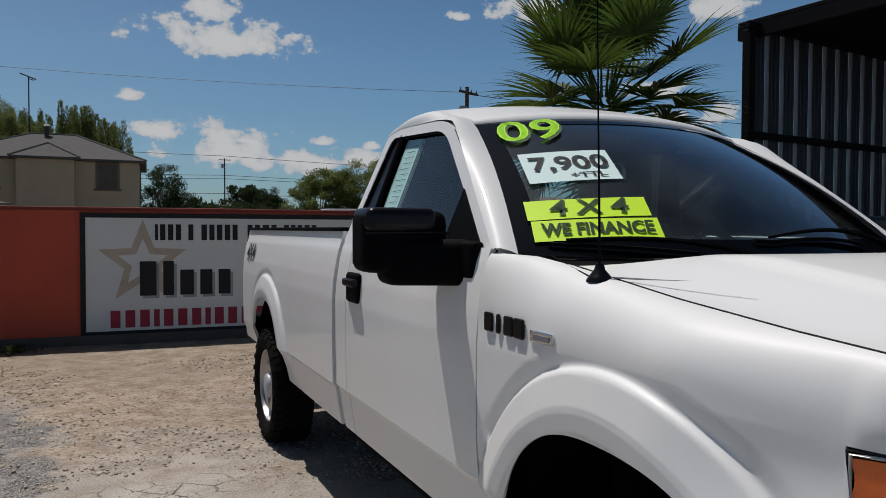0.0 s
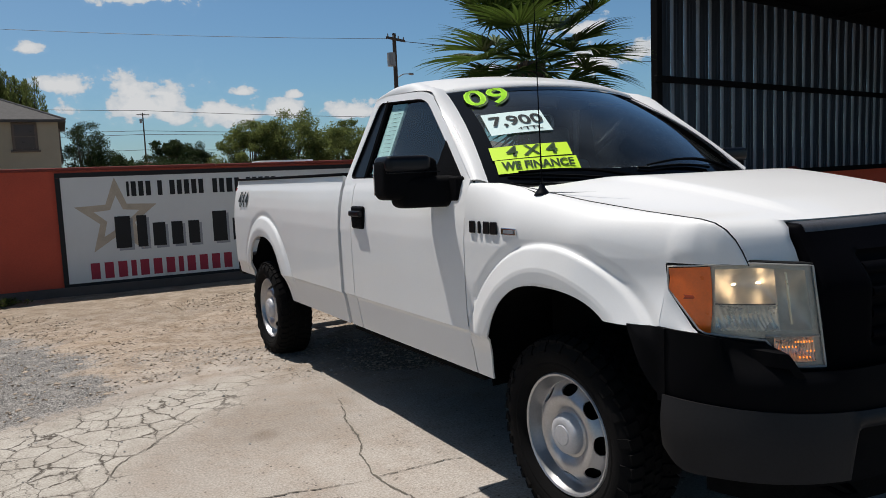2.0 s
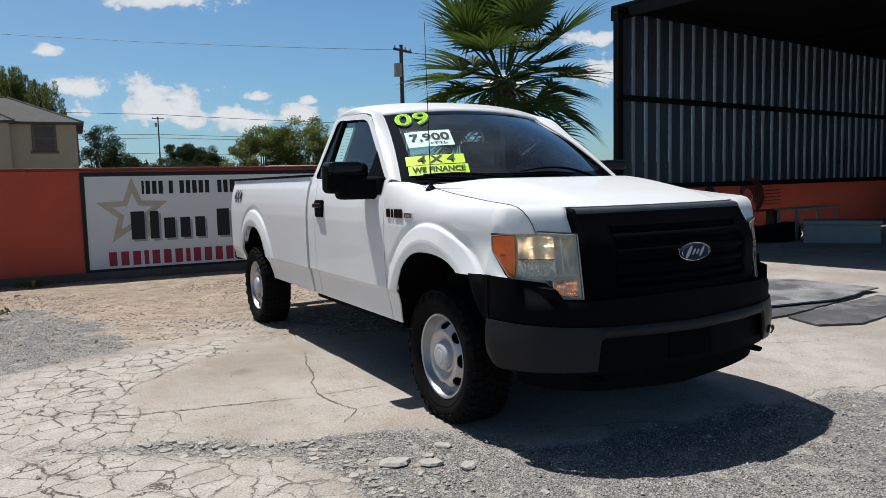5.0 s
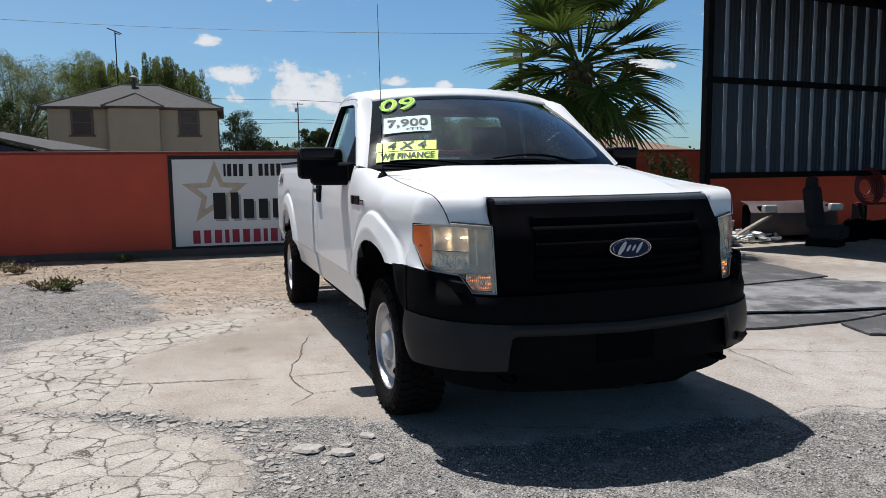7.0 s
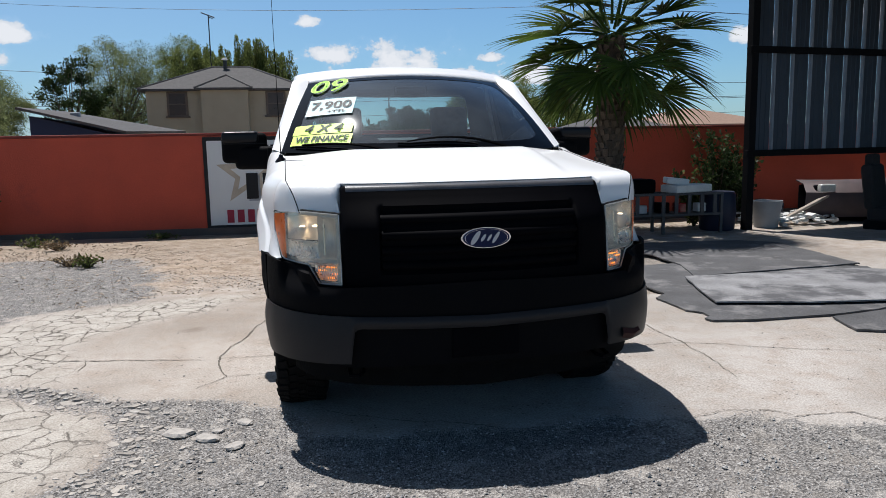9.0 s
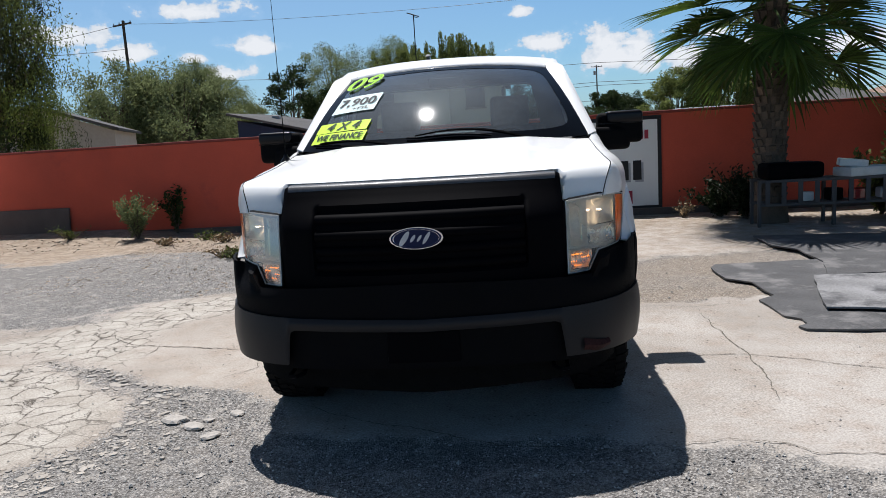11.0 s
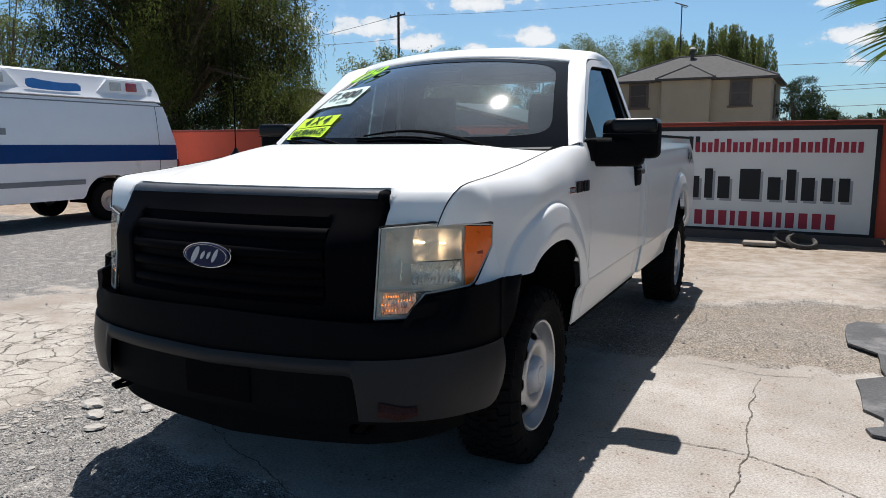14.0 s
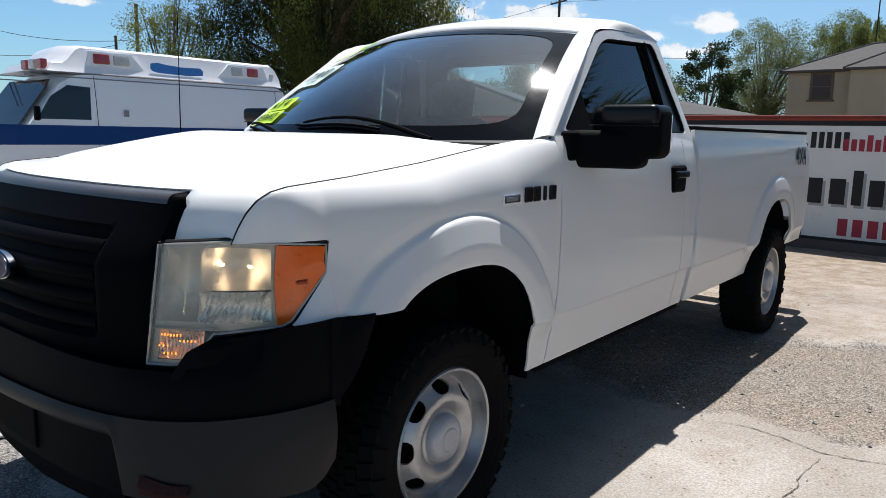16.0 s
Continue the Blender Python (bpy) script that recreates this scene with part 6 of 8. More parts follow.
        cols.append([(sx * x, y + 0.02, lamp_low(s) - 0.004), (sx * x, y - 0.004, lamp_low(s) - 0.008), (sx * x, y - 0.002, lamp_low(s) - 0.05)])
    part("cover_ledge", bm_grid(cols), BLACK, truck, smooth=True)
    cols = [[(sx * (lamp_plan(s)[0] - 0.02), lamp_plan(s)[1] + 0.035, z) for z in (0.66, 0.74, lamp_low(s) + 0.012)] for s in span(0.0, 1.0, 0.05)]
    # shelf that closes the gap between lamp and cover
    shelf = []
    for s in span(0.0, 0.72, 0.02):
        x, y = lamp_plan(s)
        a, b = 0.3, 1.0
        for k in range(20):
            a, b = ((a + b) / 2, b) if wrap((a + b) / 2)[0] < x else (a, (a + b) / 2)
        front = lerp(min(y - 0.004, wrap(a)[1] + 0.008), y - 0.004, smooth01((s - 0.5) / 0.2))
        shelf.append([(sx * x, y + 0.03, lamp_low(s) - 0.003), (sx * x, y, lamp_low(s) - 0.008), (sx * x, front, lamp_low(s) - 0.030), (sx * x, front, lamp_low(s) - 0.075)])
    part("lamp_shelf", bm_grid(shelf), BLACK, truck, smooth=True)
    part("lamp_backing", bm_solid(bm_grid(cols), 0.004), BLACK, truck)
    part("lamp_divider", bm_tube([(sx * lamp_plan(s)[0], lamp_plan(s)[1] - 0.002, 0.890 + 0.004 * s) for s in span(0.02, 0.44, 0.05)], 0.004, 6), BEZEL, lamp)
    # the face leans back towards its top beside the grille
    for piece in [lamp] + [ob for ob in truck.children_recursive if ob.parent == lamp]:
        for v in piece.data.vertices:
            v.co.y += 0.15 * (v.co.z - 0.90) * smooth01((0.90 - abs(v.co.x)) / 0.22)


# wheels
def wheel_thing(sx, x, y):
    hub = new("wheel")
    hub.parent = truck
    hub.matrix_basis = Matrix.Translation((x, y, TYRE_R)) @ Matrix.Rotation(radians(0 if sx > 0 else 180), 4, "Z")
    prof = [(0.226, -0.005), (0.238, 0.012), (0.252, 0.024), (0.268, 0.033), (0.272, 0.036), (0.282, 0.036), (0.286, 0.039), (0.310, 0.040), (0.335, 0.034), (0.352, 0.018), (0.362, 0.0), (0.366, -0.03), (0.368, -0.10), (0.366, -0.19), (0.355, -0.220), (0.32, -0.236), (0.25, -0.232), (0.222, -0.215)]
    part("tyre", bm_lathe(prof, 72), RUBBER, hub, "black all-terrain tyre", smooth=True)

    bm = bmesh.new()
    n = 46
    for k in range(n):
        a = 2 * math.pi * k / n
        for h, w, tw, off in ((0.000, 0.050, 0.036, 0.0), (-0.052, 0.045, 0.028, 0.5), (-0.095, 0.030, 0.032, 0.2), (-0.138, 0.045, 0.028, 0.7), (-0.190, 0.055, 0.036, 0.35)):
            b = a + off * 2 * math.pi / n
            m = Matrix.Rotation(b, 4, "X") @ Matrix.Translation((h, 0, 0.3665 if h < 0 else 0.361)) @ Matrix.Rotation(radians(12 if h > -0.1 else -12), 4, "Z") @ Matrix.Rotation(radians(0 if h < 0 else 14), 4, "Y")
            bm_box((w, tw, 0.020), (0, 0, 0), bm=bm, turn=m)
        if k % 2 == 0:
            m = Matrix.Rotation(a, 4, "X") @ Matrix.Translation((0.029, 0, 0.337)) @ Matrix.Rotation(radians(-32), 4, "Y")
            bm_box((0.014, 0.032, 0.040), (0, 0, 0), bm=bm, turn=m)
    tagged(part("tread", bm, RUBBER, hub, "blocky rubber tread"), "blocky rubber tread", kind="stuff")
    # rim: barrel lip, dished disc with eight slots
    bm = bm_lathe([(0.236, -0.16), (0.226, -0.02), (0.238, 0.008), (0.232, 0.016), (0.224, 0.012), (0.219, -0.006), (0.214, -0.020), (0.205, -0.036), (0.200, -0.046), (0.196, -0.048)], 64)
    slots = 8
    dish = lambda r: curve(r, (0.070, -0.004), (0.082, -0.014), (0.092, -0.016), (0.104, -0.006), (0.130, 0.006), (0.150, 0.003), (0.172, -0.014), (0.190, -0.040), (0.197, -0.048))
    at = lambda r, a: bm.verts.new((dish(r), r * math.cos(a), r * math.sin(a)))
    for k in range(slots):
        mid = 2 * math.pi * k / slots
        half = math.pi / slots
        # ring sector with an oval hole
        square = [(0.144, lerp(-half, half, j / 8)) for j in range(8)] + [(lerp(0.144, 0.197, j / 4), half) for j in range(4)] + [(0.197, lerp(half, -half, j / 8)) for j in range(8)] + [(lerp(0.197, 0.144, j / 4), -half) for j in range(4)]
        loops = []
        for f in (0.0, 0.55, 1.0):
            loop = []
            for r, a in square:
                g = math.atan2((r - 0.1705) / 0.0265, a / half)
                er, ea = 0.1705 + 0.0205 * math.copysign(abs(math.sin(g)) ** 0.8, math.sin(g)), 0.215 * math.cos(g) * (1 + 0.12 * math.sin(g))
                loop.append(at(lerp(r, er, f), mid + lerp(a, ea, f)))
            loops.append(loop)
        for lo, hi in zip(loops, loops[1:]):
            for j in range(len(lo)):
                bm.faces.new((lo[j], lo[(j + 1) % len(lo)], hi[(j + 1) % len(lo)], hi[j]))
    seg = 64
    rings = [0.144, 0.130, 0.116, 0.104, 0.092, 0.082, 0.070]
    vs = [[at(r, 2 * math.pi * k / seg - math.pi / slots) for r in rings] for k in range(seg)]
    for k in range(seg):
        for j in range(len(rings) - 1):
            bm.faces.new((vs[k][j], vs[(k + 1) % seg][j], vs[(k + 1) % seg][j + 1], vs[k][j + 1]))
    bmesh.ops.remove_doubles(bm, verts=bm.verts[:], dist=0.0005)
    part("rim", bm_solid(bm, 0.006), SILVER, hub, "silver steel wheel with oval slots", smooth=True, sharp=40)
    bm = bm_lathe([(0.0, 0.030), (0.036, 0.029), (0.040, 0.025), (0.046, 0.027), (0.066, 0.022), (0.075, 0.012), (0.079, -0.004), (0.081, -0.016)], 40)
    part("centre_cap", bm, CAPSILVER, hub, "pale silver centre cap", smooth=True)
    part("brake_drum", bm_cyl(0.175, 0.175, 0.09, (-0.10, 0, 0), "x", 32), UNDER, hub)
    # all in one size up, the tyre a little flat on the ground
    for piece in hub.children:
        for v in piece.data.vertices:
            v.co.y *= 1.055
            v.co.z = max(v.co.z * 1.055, -TYRE_R + 0.001)
    return hub


for sx in (-1, 1):
    wheel_thing(sx, sx * 0.930, -0.015)
    wheel_thing(sx, sx * 0.995, WB)

# magnet-mount aerial on the wing, with its cable
AX, AY, AZ = -0.897, 0.145, 1.332
aerial = thing("magnet_aerial", "thin black magnet-mount aerial standing on the white wing", "antenna")
bm = bm_lathe([(0.0, 0.045), (0.010, 0.045), (0.014, 0.03), (0.028, 0.014), (0.034, 0.004), (0.034, 0.0)], 24, axis="z")
ob = part("magnet_base", bm, GLOSSBLACK, aerial, smooth=True)
ob.location = (AX, AY, AZ)
part("whip", bm_tube([(AX, AY, AZ + 0.04), (AX - 0.004, AY + 0.006, AZ + 0.4), (AX - 0.010, AY + 0.014, AZ + 0.98)], [0.0035, 0.0022, 0.0014], 6), BLACK, aerial)
part("cable", bm_tube([(AX - 0.01, AY + 0.03, AZ + 0.012), (AX + 0.01, AY + 0.14, AZ + 0.030), (AX + 0.03, AY + 0.26, AZ + 0.055)], 0.003, 5), BLACK, aerial)
part("cable", bm_tube([(AX + 0.02, AY - 0.02, AZ + 0.012), (AX + 0.10, AY - 0.10, AZ + 0.008), (AX + 0.19, AY - 0.20, AZ + 0.006), (AX + 0.27, AY - 0.27, AZ - 0.002)], 0.002, 5), CANGREY, aerial)


# ---- open steel shed ----
SHED = pose(6.25, 6.15, 0, 0, 0, 6.4)
shed = thing("steel_shed", "open black steel shed with a grey corrugated metal wall", "shed", m=SHED)
for x in (0.0, 12.0, 18.0):
    part("post", bm_box((0.13, 0.13, 4.3), (x + 0.0, 0, 2.15), 0.008, 1), SHEDFRAME, shed)
for z in (1.22, 2.82, 4.36):
    part("girt", bm_box((18.2, 0.06, 0.10), (9.0, -0.05, z), 0.006, 1), SHEDFRAME, shed)
# sheeting: dark flat pans between raised trapezoid ribs of a paler colour
PITCH = 0.36
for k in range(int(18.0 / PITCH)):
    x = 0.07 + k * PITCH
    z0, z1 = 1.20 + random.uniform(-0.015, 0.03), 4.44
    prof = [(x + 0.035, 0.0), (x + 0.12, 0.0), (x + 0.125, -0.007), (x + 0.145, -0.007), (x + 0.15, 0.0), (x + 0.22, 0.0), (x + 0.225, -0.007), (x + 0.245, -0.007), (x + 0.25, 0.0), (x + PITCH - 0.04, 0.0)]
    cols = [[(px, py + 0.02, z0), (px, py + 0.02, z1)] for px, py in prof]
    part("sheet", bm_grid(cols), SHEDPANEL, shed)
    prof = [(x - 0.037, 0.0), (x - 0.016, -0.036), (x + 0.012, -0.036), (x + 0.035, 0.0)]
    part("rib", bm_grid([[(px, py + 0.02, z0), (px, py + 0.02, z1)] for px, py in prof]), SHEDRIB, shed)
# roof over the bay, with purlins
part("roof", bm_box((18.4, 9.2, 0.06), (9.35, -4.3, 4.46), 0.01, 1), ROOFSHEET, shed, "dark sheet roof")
part("eave_beam", bm_box((0.10, 9.2, 0.20), (0.20, -4.3, 4.33)), SHEDFRAME, shed)
for y in (-2.2, -4.4, -6.6, -8.8):
    part("purlin", bm_box((18.3, 0.08, 0.08), (9.35, y, 4.39)), SHEDFRAME, shed)
for x in (6.0, 12.0, 18.0):
    part("post", bm_box((0.13, 0.13, 4.3), (x, -8.7, 2.15), 0.008, 1), SHEDFRAME, shed)
    part("rafter", bm_box((0.10, 8.8, 0.10), (x, -4.3, 4.38)), SHEDFRAME, shed)
# unseen wall added across the bay to darken the sheeting
part("end_wall", bm_box((0.05, 8.7, 4.3), (11.6, -4.3, 2.2)), SHEDPANEL, shed, "dark sheet wall added to keep light out of the bay")


def ragged(points, step, rough, seed, z=0.0):
    rng = random.Random(seed)
    out = []
    n = len(points)
    for k in range(n):
        (ax, ay), (bx, by) = points[k], points[(k + 1) % n]
        m = max(1, int(math.hypot(bx - ax, by - ay) / step))
        for j in range(m):
            out.append((lerp(ax, bx, j / m) + rng.gauss(0, rough), lerp(ay, by, j / m) + rng.gauss(0, rough), z))
    return out


def rubber_mat(points, z, material, label, seed, thick=0.014):
    bm = bm_poly(ragged(points, 0.16, 0.008, seed, z), 0)
    bmesh.ops.recalc_face_normals(bm, faces=bm.faces[:])
    for f in bm.faces:
        if f.normal.z < 0:
            f.normal_flip()
    r = bmesh.ops.extrude_face_region(bm, geom=bm.faces[:])
    bmesh.ops.translate(bm, vec=(0, 0, thick), verts=[q for q in r["geom"] if isinstance(q, bmesh.types.BMVert)])
    bmesh.ops.recalc_face_normals(bm, faces=bm.faces[:])
    ob = part("rubber_mat", bm, material)
    return tagged(ob, label, "mat", "rubber mats on the yard")


rubber_mat([(2.42, 3.35), (2.35, 3.2), (2.33, 2.63), (2.49, 2.43), (2.49, 1.87), (2.32, 1.74), (2.32, 1.21), (2.40, 1.11), (2.40, 0.98), (2.31, 0.92), (2.33, 0.84), (2.66, 0.79), (3.29, 0.76), (4.15, 0.88), (4.9, 1.0), (5.3, 2.6), (3.43, 3.41)], 0.006, MATRUB, "dark torn rubber mat lying on concrete", 1)
rubber_mat([(3.38, 5.12), (3.32, 4.3), (3.48, 3.98), (3.42, 3.22), (3.17, 2.52), (5.3, 2.72), (5.6, 4.5), (5.25, 4.85)], 0.022, MATRUB, "dark worn rubber mat by the palm", 3)
rubber_mat([(3.02, 2.48), (2.66, 1.33), (3.4, 1.08), (4.4, 0.92), (5.5, 1.1), (5.4, 2.1), (4.95, 2.38)], 0.038, MATWHITE, "dusty whitened rubber mat on another mat", 2)
rubber_mat([(3.29, 0.70), (3.16, 0.31), (3.55, 0.14), (5.0, 0.3), (5.2, 0.92), (4.2, 0.82)], 0.006, MATRUB, "dark rubber mat with ragged edges", 4)


# ---- plants ----
def leaf_quad(bm, p, d, up, length, width, mat_index=0):
    d = d.normalized()
    s = d.cross(up)
    if s.length < 1e-4:
        s = d.cross(Vector((1, 0, 0)))
    s = s.normalized() * width / 2
    a, b, c = bm.verts.new(p), bm.verts.new(p + d * length * 0.5 + s), bm.verts.new(p + d * length)
    e = bm.verts.new(p + d * length * 0.5 - s)
    f = bm.faces.new((a, b, c, e))
    f.material_index = mat_index


def rand_dir(rng):
    z = rng.uniform(-1, 1)
    a = rng.uniform(0, 6.283)
    r = math.sqrt(1 - z * z)
    return Vector((r * math.cos(a), r * math.sin(a), z))


def tree(label, base, height, spread, trunk_h, leaf, count, leaf_len, seed, droop=0.0, clumps=40, upright=0.0, trunk_r=0.18, low=0.25, group="", second=None, puff=(0.16, 0.34), strands=0):
    """A tapered trunk with limbs, and a crown of leaf clumps on the limb ends, uneven and open."""
    rng = random.Random(seed)
    ob = thing("tree", label, "tree", group, Matrix.Translation(base))
    bm = bmesh.new()
    lean = Vector((rng.uniform(-0.1, 0.1), rng.uniform(-0.1, 0.1), 1))
    top = lean * trunk_h
    bm_tube([(0, 0, -0.1), lean * trunk_h * 0.5, top], [trunk_r * 1.3, trunk_r, trunk_r * 0.8], 8, bm)
    centres = []
    for k in range(clumps):
        a, e = rng.uniform(0, 6.283), rng.uniform(low - 0.5, 1.0)
        rr = spread * math.sqrt(rng.uniform(0.12, 1.0)) * math.sqrt(max(0.05, 1 - max(0, e) ** 2 * 0.75)) * rng.uniform(0.75, 1.12)
        z = trunk_h + (height - trunk_h) * (0.5 + 0.5 * e) * rng.uniform(0.82, 1.06)
        c = Vector((rr * math.cos(a), rr * math.sin(a), max(z, height * 0.12)))
        centres.append(c)
        if k % 2 == 0:
            mid = top.lerp(c, 0.5) + Vector((0, 0, 0.12 * height * rng.uniform(0, 1)))
            bm_tube([top, mid, c], [trunk_r * 0.45, trunk_r * 0.22, 0.015], 5, bm, cap=False)
    part("trunk", bm, BARK, ob, smooth=True)
    bm = bmesh.new()
    per = max(6, int(count * 2.0) // clumps)
    for c in centres:
        size = spread * rng.uniform(*puff)
        # clumps picked by noise take the second leaf, coloured as if sunlit
        pale = 1 if second and noise.noise((c.x * 0.45, c.y * 0.45, c.z * 0.45 + seed)) > 0.02 else 0
        for q in range(strands):
            p = c + Vector((rng.uniform(-1, 1), rng.uniform(-1, 1), rng.uniform(-0.6, 0.2))) * size
            fall, n_s = rng.uniform(0.5, 1.9), 16
            for s in range(n_s):
                p = p + Vector((rng.gauss(0, 0.02), rng.gauss(0, 0.02), -fall / n_s))
                leaf_quad(bm, p, Vector((rng.uniform(-0.5, 0.5), rng.uniform(-0.5, 0.5), -1)), rand_dir(rng), leaf_len * rng.uniform(0.5, 0.9), leaf_len * 0.22, pale)
        for q in range(per):
            o = rand_dir(rng) * size * rng.random() ** 0.5
            o.z *= 0.75
            if upright:
                o.z *= 1 + upright
                o.x *= 0.6
                o.y *= 0.6
            p = c + o
            d = rand_dir(rng) + Vector((0, 0, upright * 1.2 - droop))
            if droop:
                p.z -= droop * rng.random() ** 2 * size * 1.6
            leaf_quad(bm, p, d, rand_dir(rng), 0.72 * leaf_len * rng.uniform(0.6, 1.3), 0.72 * leaf_len * rng.uniform(0.26, 0.46), pale)
    part("crown", bm, [leaf, second] if second else leaf, ob)
    return ob


tree("dark tall mesquite tree behind the wall with drooping fringes", (-19.3, 17.5, 0), 11.5, 5.2, 2.6, LEAF_MESQ, 66000, 0.16, 1, droop=0.8, clumps=270, trunk_r=0.4, low=-0.30, second=LEAF_MESQ_LIT, puff=(0.10, 0.22), strands=11)
tree("dark drooping mesquite tree over the van", (-18.2, 20.5, 0), 8.0, 2.9, 2.2, LEAF_MESQ, 14000, 0.13, 21, droop=1.0, clumps=110, trunk_r=0.25, low=-0.4, second=LEAF_MESQ_LIT, puff=(0.09, 0.22), strands=14)
tree("yellow-green bushy tree behind the wall beside the mesquite", (-20.9, 12.0, 0), 6.2, 2.1, 1.4, LEAF_OLIVE, 9000, 0.13, 22, droop=0.5, clumps=90, low=-0.4, trunk_r=0.14, puff=(0.10, 0.28))
for k, (x, y, h, r) in enumerate([(-21.5, 15.0, 3.4, 3.2), (-17.0, 18.0, 3.0, 2.8), (-24.2, 14.6, 3.4, 2.8)]):
    tree("low dark undergrowth beneath the mesquite behind the wall", (x, y, 0), h, r, 0.6, LEAF_DARK, 9000, 0.16, 40 + k, clumps=60, low=-0.7, trunk_r=0.1, group="undergrowth behind the wall")
tree("wide grey-green willowy tree far behind the orange wall", (-25.1, 51.0, 0), 8.6, 4.6, 2.0, LEAF_GREY, 16000, 0.36, 2, droop=0.5, clumps=90, trunk_r=0.3, low=-0.6)
tree("grey-green willowy tree far behind the orange wall", (-29.5, 50.0, 0), 8.8, 4.2, 2.0, LEAF_GREY, 12000, 0.36, 3, droop=0.5, clumps=70, trunk_r=0.3, low=-0.6)
tree("small dark tree beside the willow", (-15.5, 50.0, 0), 7.6, 2.4, 1.8, LEAF_DARK, 7000, 0.32, 4, clumps=50, low=-0.5)
tree("low hanging green branch by the grey building", (-20.5, 24.5, 0), 4.0, 2.2, 0.9, LEAF_OLIVE, 5000, 0.2, 23, droop=0.7, clumps=36, low=-0.6)
for k, (x, y, h, s, m) in enumerate([(-15.0, 62.0, 10.3, 4.6, LEAF_GREY), (-24.6, 54.0, 9.0, 3.0, LEAF_GREY), (-10.5, 68.0, 11.8, 4.2, LEAF_OLIVE), (-26.0, 62, 8.2, 4.0, LEAF_GREY), (-34.0, 66, 7.5, 4.5, LEAF_DARK)]):
    tree("grey-green leafy tree behind the house", (x, y, 0), h, s, 2.5, m, 26000, 0.22, 60 + k, clumps=150, low=-0.5, trunk_r=0.25, group="trees behind the house", puff=(0.12, 0.30))


def spire_tree(label, base, height, spread, leaf, tufts, seed, group=""):
    """A thicket of upright feathery plumes on thin stems, pointed at their tops."""
    rng = random.Random(seed)
    ob = thing("tree", label, "tree", group, Matrix.Translation(base))
    st, bm = bmesh.new(), bmesh.new()
    for k in range(tufts):
        a, r = rng.uniform(0, 6.283), spread * math.sqrt(rng.random())
        top = Vector((r * math.cos(a), r * math.sin(a), height * rng.uniform(0.74, 1.03) - 0.10 * r * r / max(spread, 0.1)))
        foot = Vector((0.35 * top.x, 0.35 * top.y, 0))
        bm_tube([foot, foot.lerp(top, 0.5), top], [0.07, 0.045, 0.012], 4, st, cap=False)
        long, fat = rng.uniform(2.6, 4.6), rng.uniform(0.35, 0.65)
        for q in range(460):
            t = rng.random() ** 0.8
            w = fat * (t ** 0.6) * (1 - 0.35 * t)
            o = rand_dir(rng)
            p = top + Vector((o.x * w, o.y * w, -t * long))
            leaf_quad(bm, p, Vector((o.x * 0.55, o.y * 0.55, 1.0 + rng.uniform(-0.4, 0.4))), rand_dir(rng), rng.uniform(0.18, 0.38), rng.uniform(0.05, 0.09))
    part("trunk", st, BARK, ob)
    part("crown", bm, leaf, ob)
    return ob


for k, (x, y, h) in enumerate([(-7.4, 69.5, 11.4), (-4.4, 69.0, 12.2), (-2.0, 69.0, 10.9), (-10.2, 70.5, 11.6)]):
    spire_tree("upright feathery green tree behind the house", (x, y, 0), h, 1.9, LEAF_OLIVE, 34, 70 + k, group="trees behind the house")
for k, (x, y, h, s, m) in enumerate([(1.7, 60.5, 6.2, 2.5, LEAF_DARK), (3.2, 61.0, 4.6, 2.2, LEAF_DARK), (6.4, 64.5, 3.4, 2.6, LEAF_DARK), (9.8, 66, 3.6, 2.8, LEAF_DARK)]):
    tree("dark round bush beside the house", (x, y, 0), h, s, 0.7, m, 11000, 0.24, 80 + k, clumps=90, low=-0.95, group="bushes beside the house", puff=(0.16, 0.32))
for k, (x, y, h, s, m) in enumerate([(16.0, 64, 6.6, 3.2, LEAF_OLIVE), (19.5, 62.5, 7.4, 3.6, LEAF_OLIVE), (23.5, 61, 6.6, 3.4, LEAF_OLIVE), (12.5, 85, 6.4, 2.6, LEAF_DARK), (16.0, 90, 6.0, 2.8, LEAF_DARK), (27.5, 62, 4.6, 3.0, LEAF_OLIVE), (31, 66, 5.0, 3.0, LEAF_DARK)]):
    tree("olive-green mesquite mound beyond the wall", (x, y, 0), h, s, 0.9, m, 17000, 0.33, 90 + k, clumps=120, low=-0.9, group="mesquites beyond the wall", puff=(0.14, 0.30))
# far tree line
bm = bmesh.new()
rng = random.Random(17)
for k in range(12000):
    x = rng.uniform(-190, 190)
    y = 165 + 0.1 * abs(x) + rng.uniform(-8, 8)
    h = 4.2 + 1.6 * math.sin(x * 0.11) + 1.2 * math.sin(x * 0.37 + 1) + rng.uniform(-0.5, 0.8)
    leaf_quad(bm, Vector((x, y, rng.uniform(0, 1) ** 0.7 * h)), rand_dir(rng), rand_dir(rng), rng.uniform(1.0, 2.2), rng.uniform(0.6, 1.2))
tagged(part("far_tree_line", bm, LEAF_DARK), "low dark line of distant trees", "trees", kind="stuff")


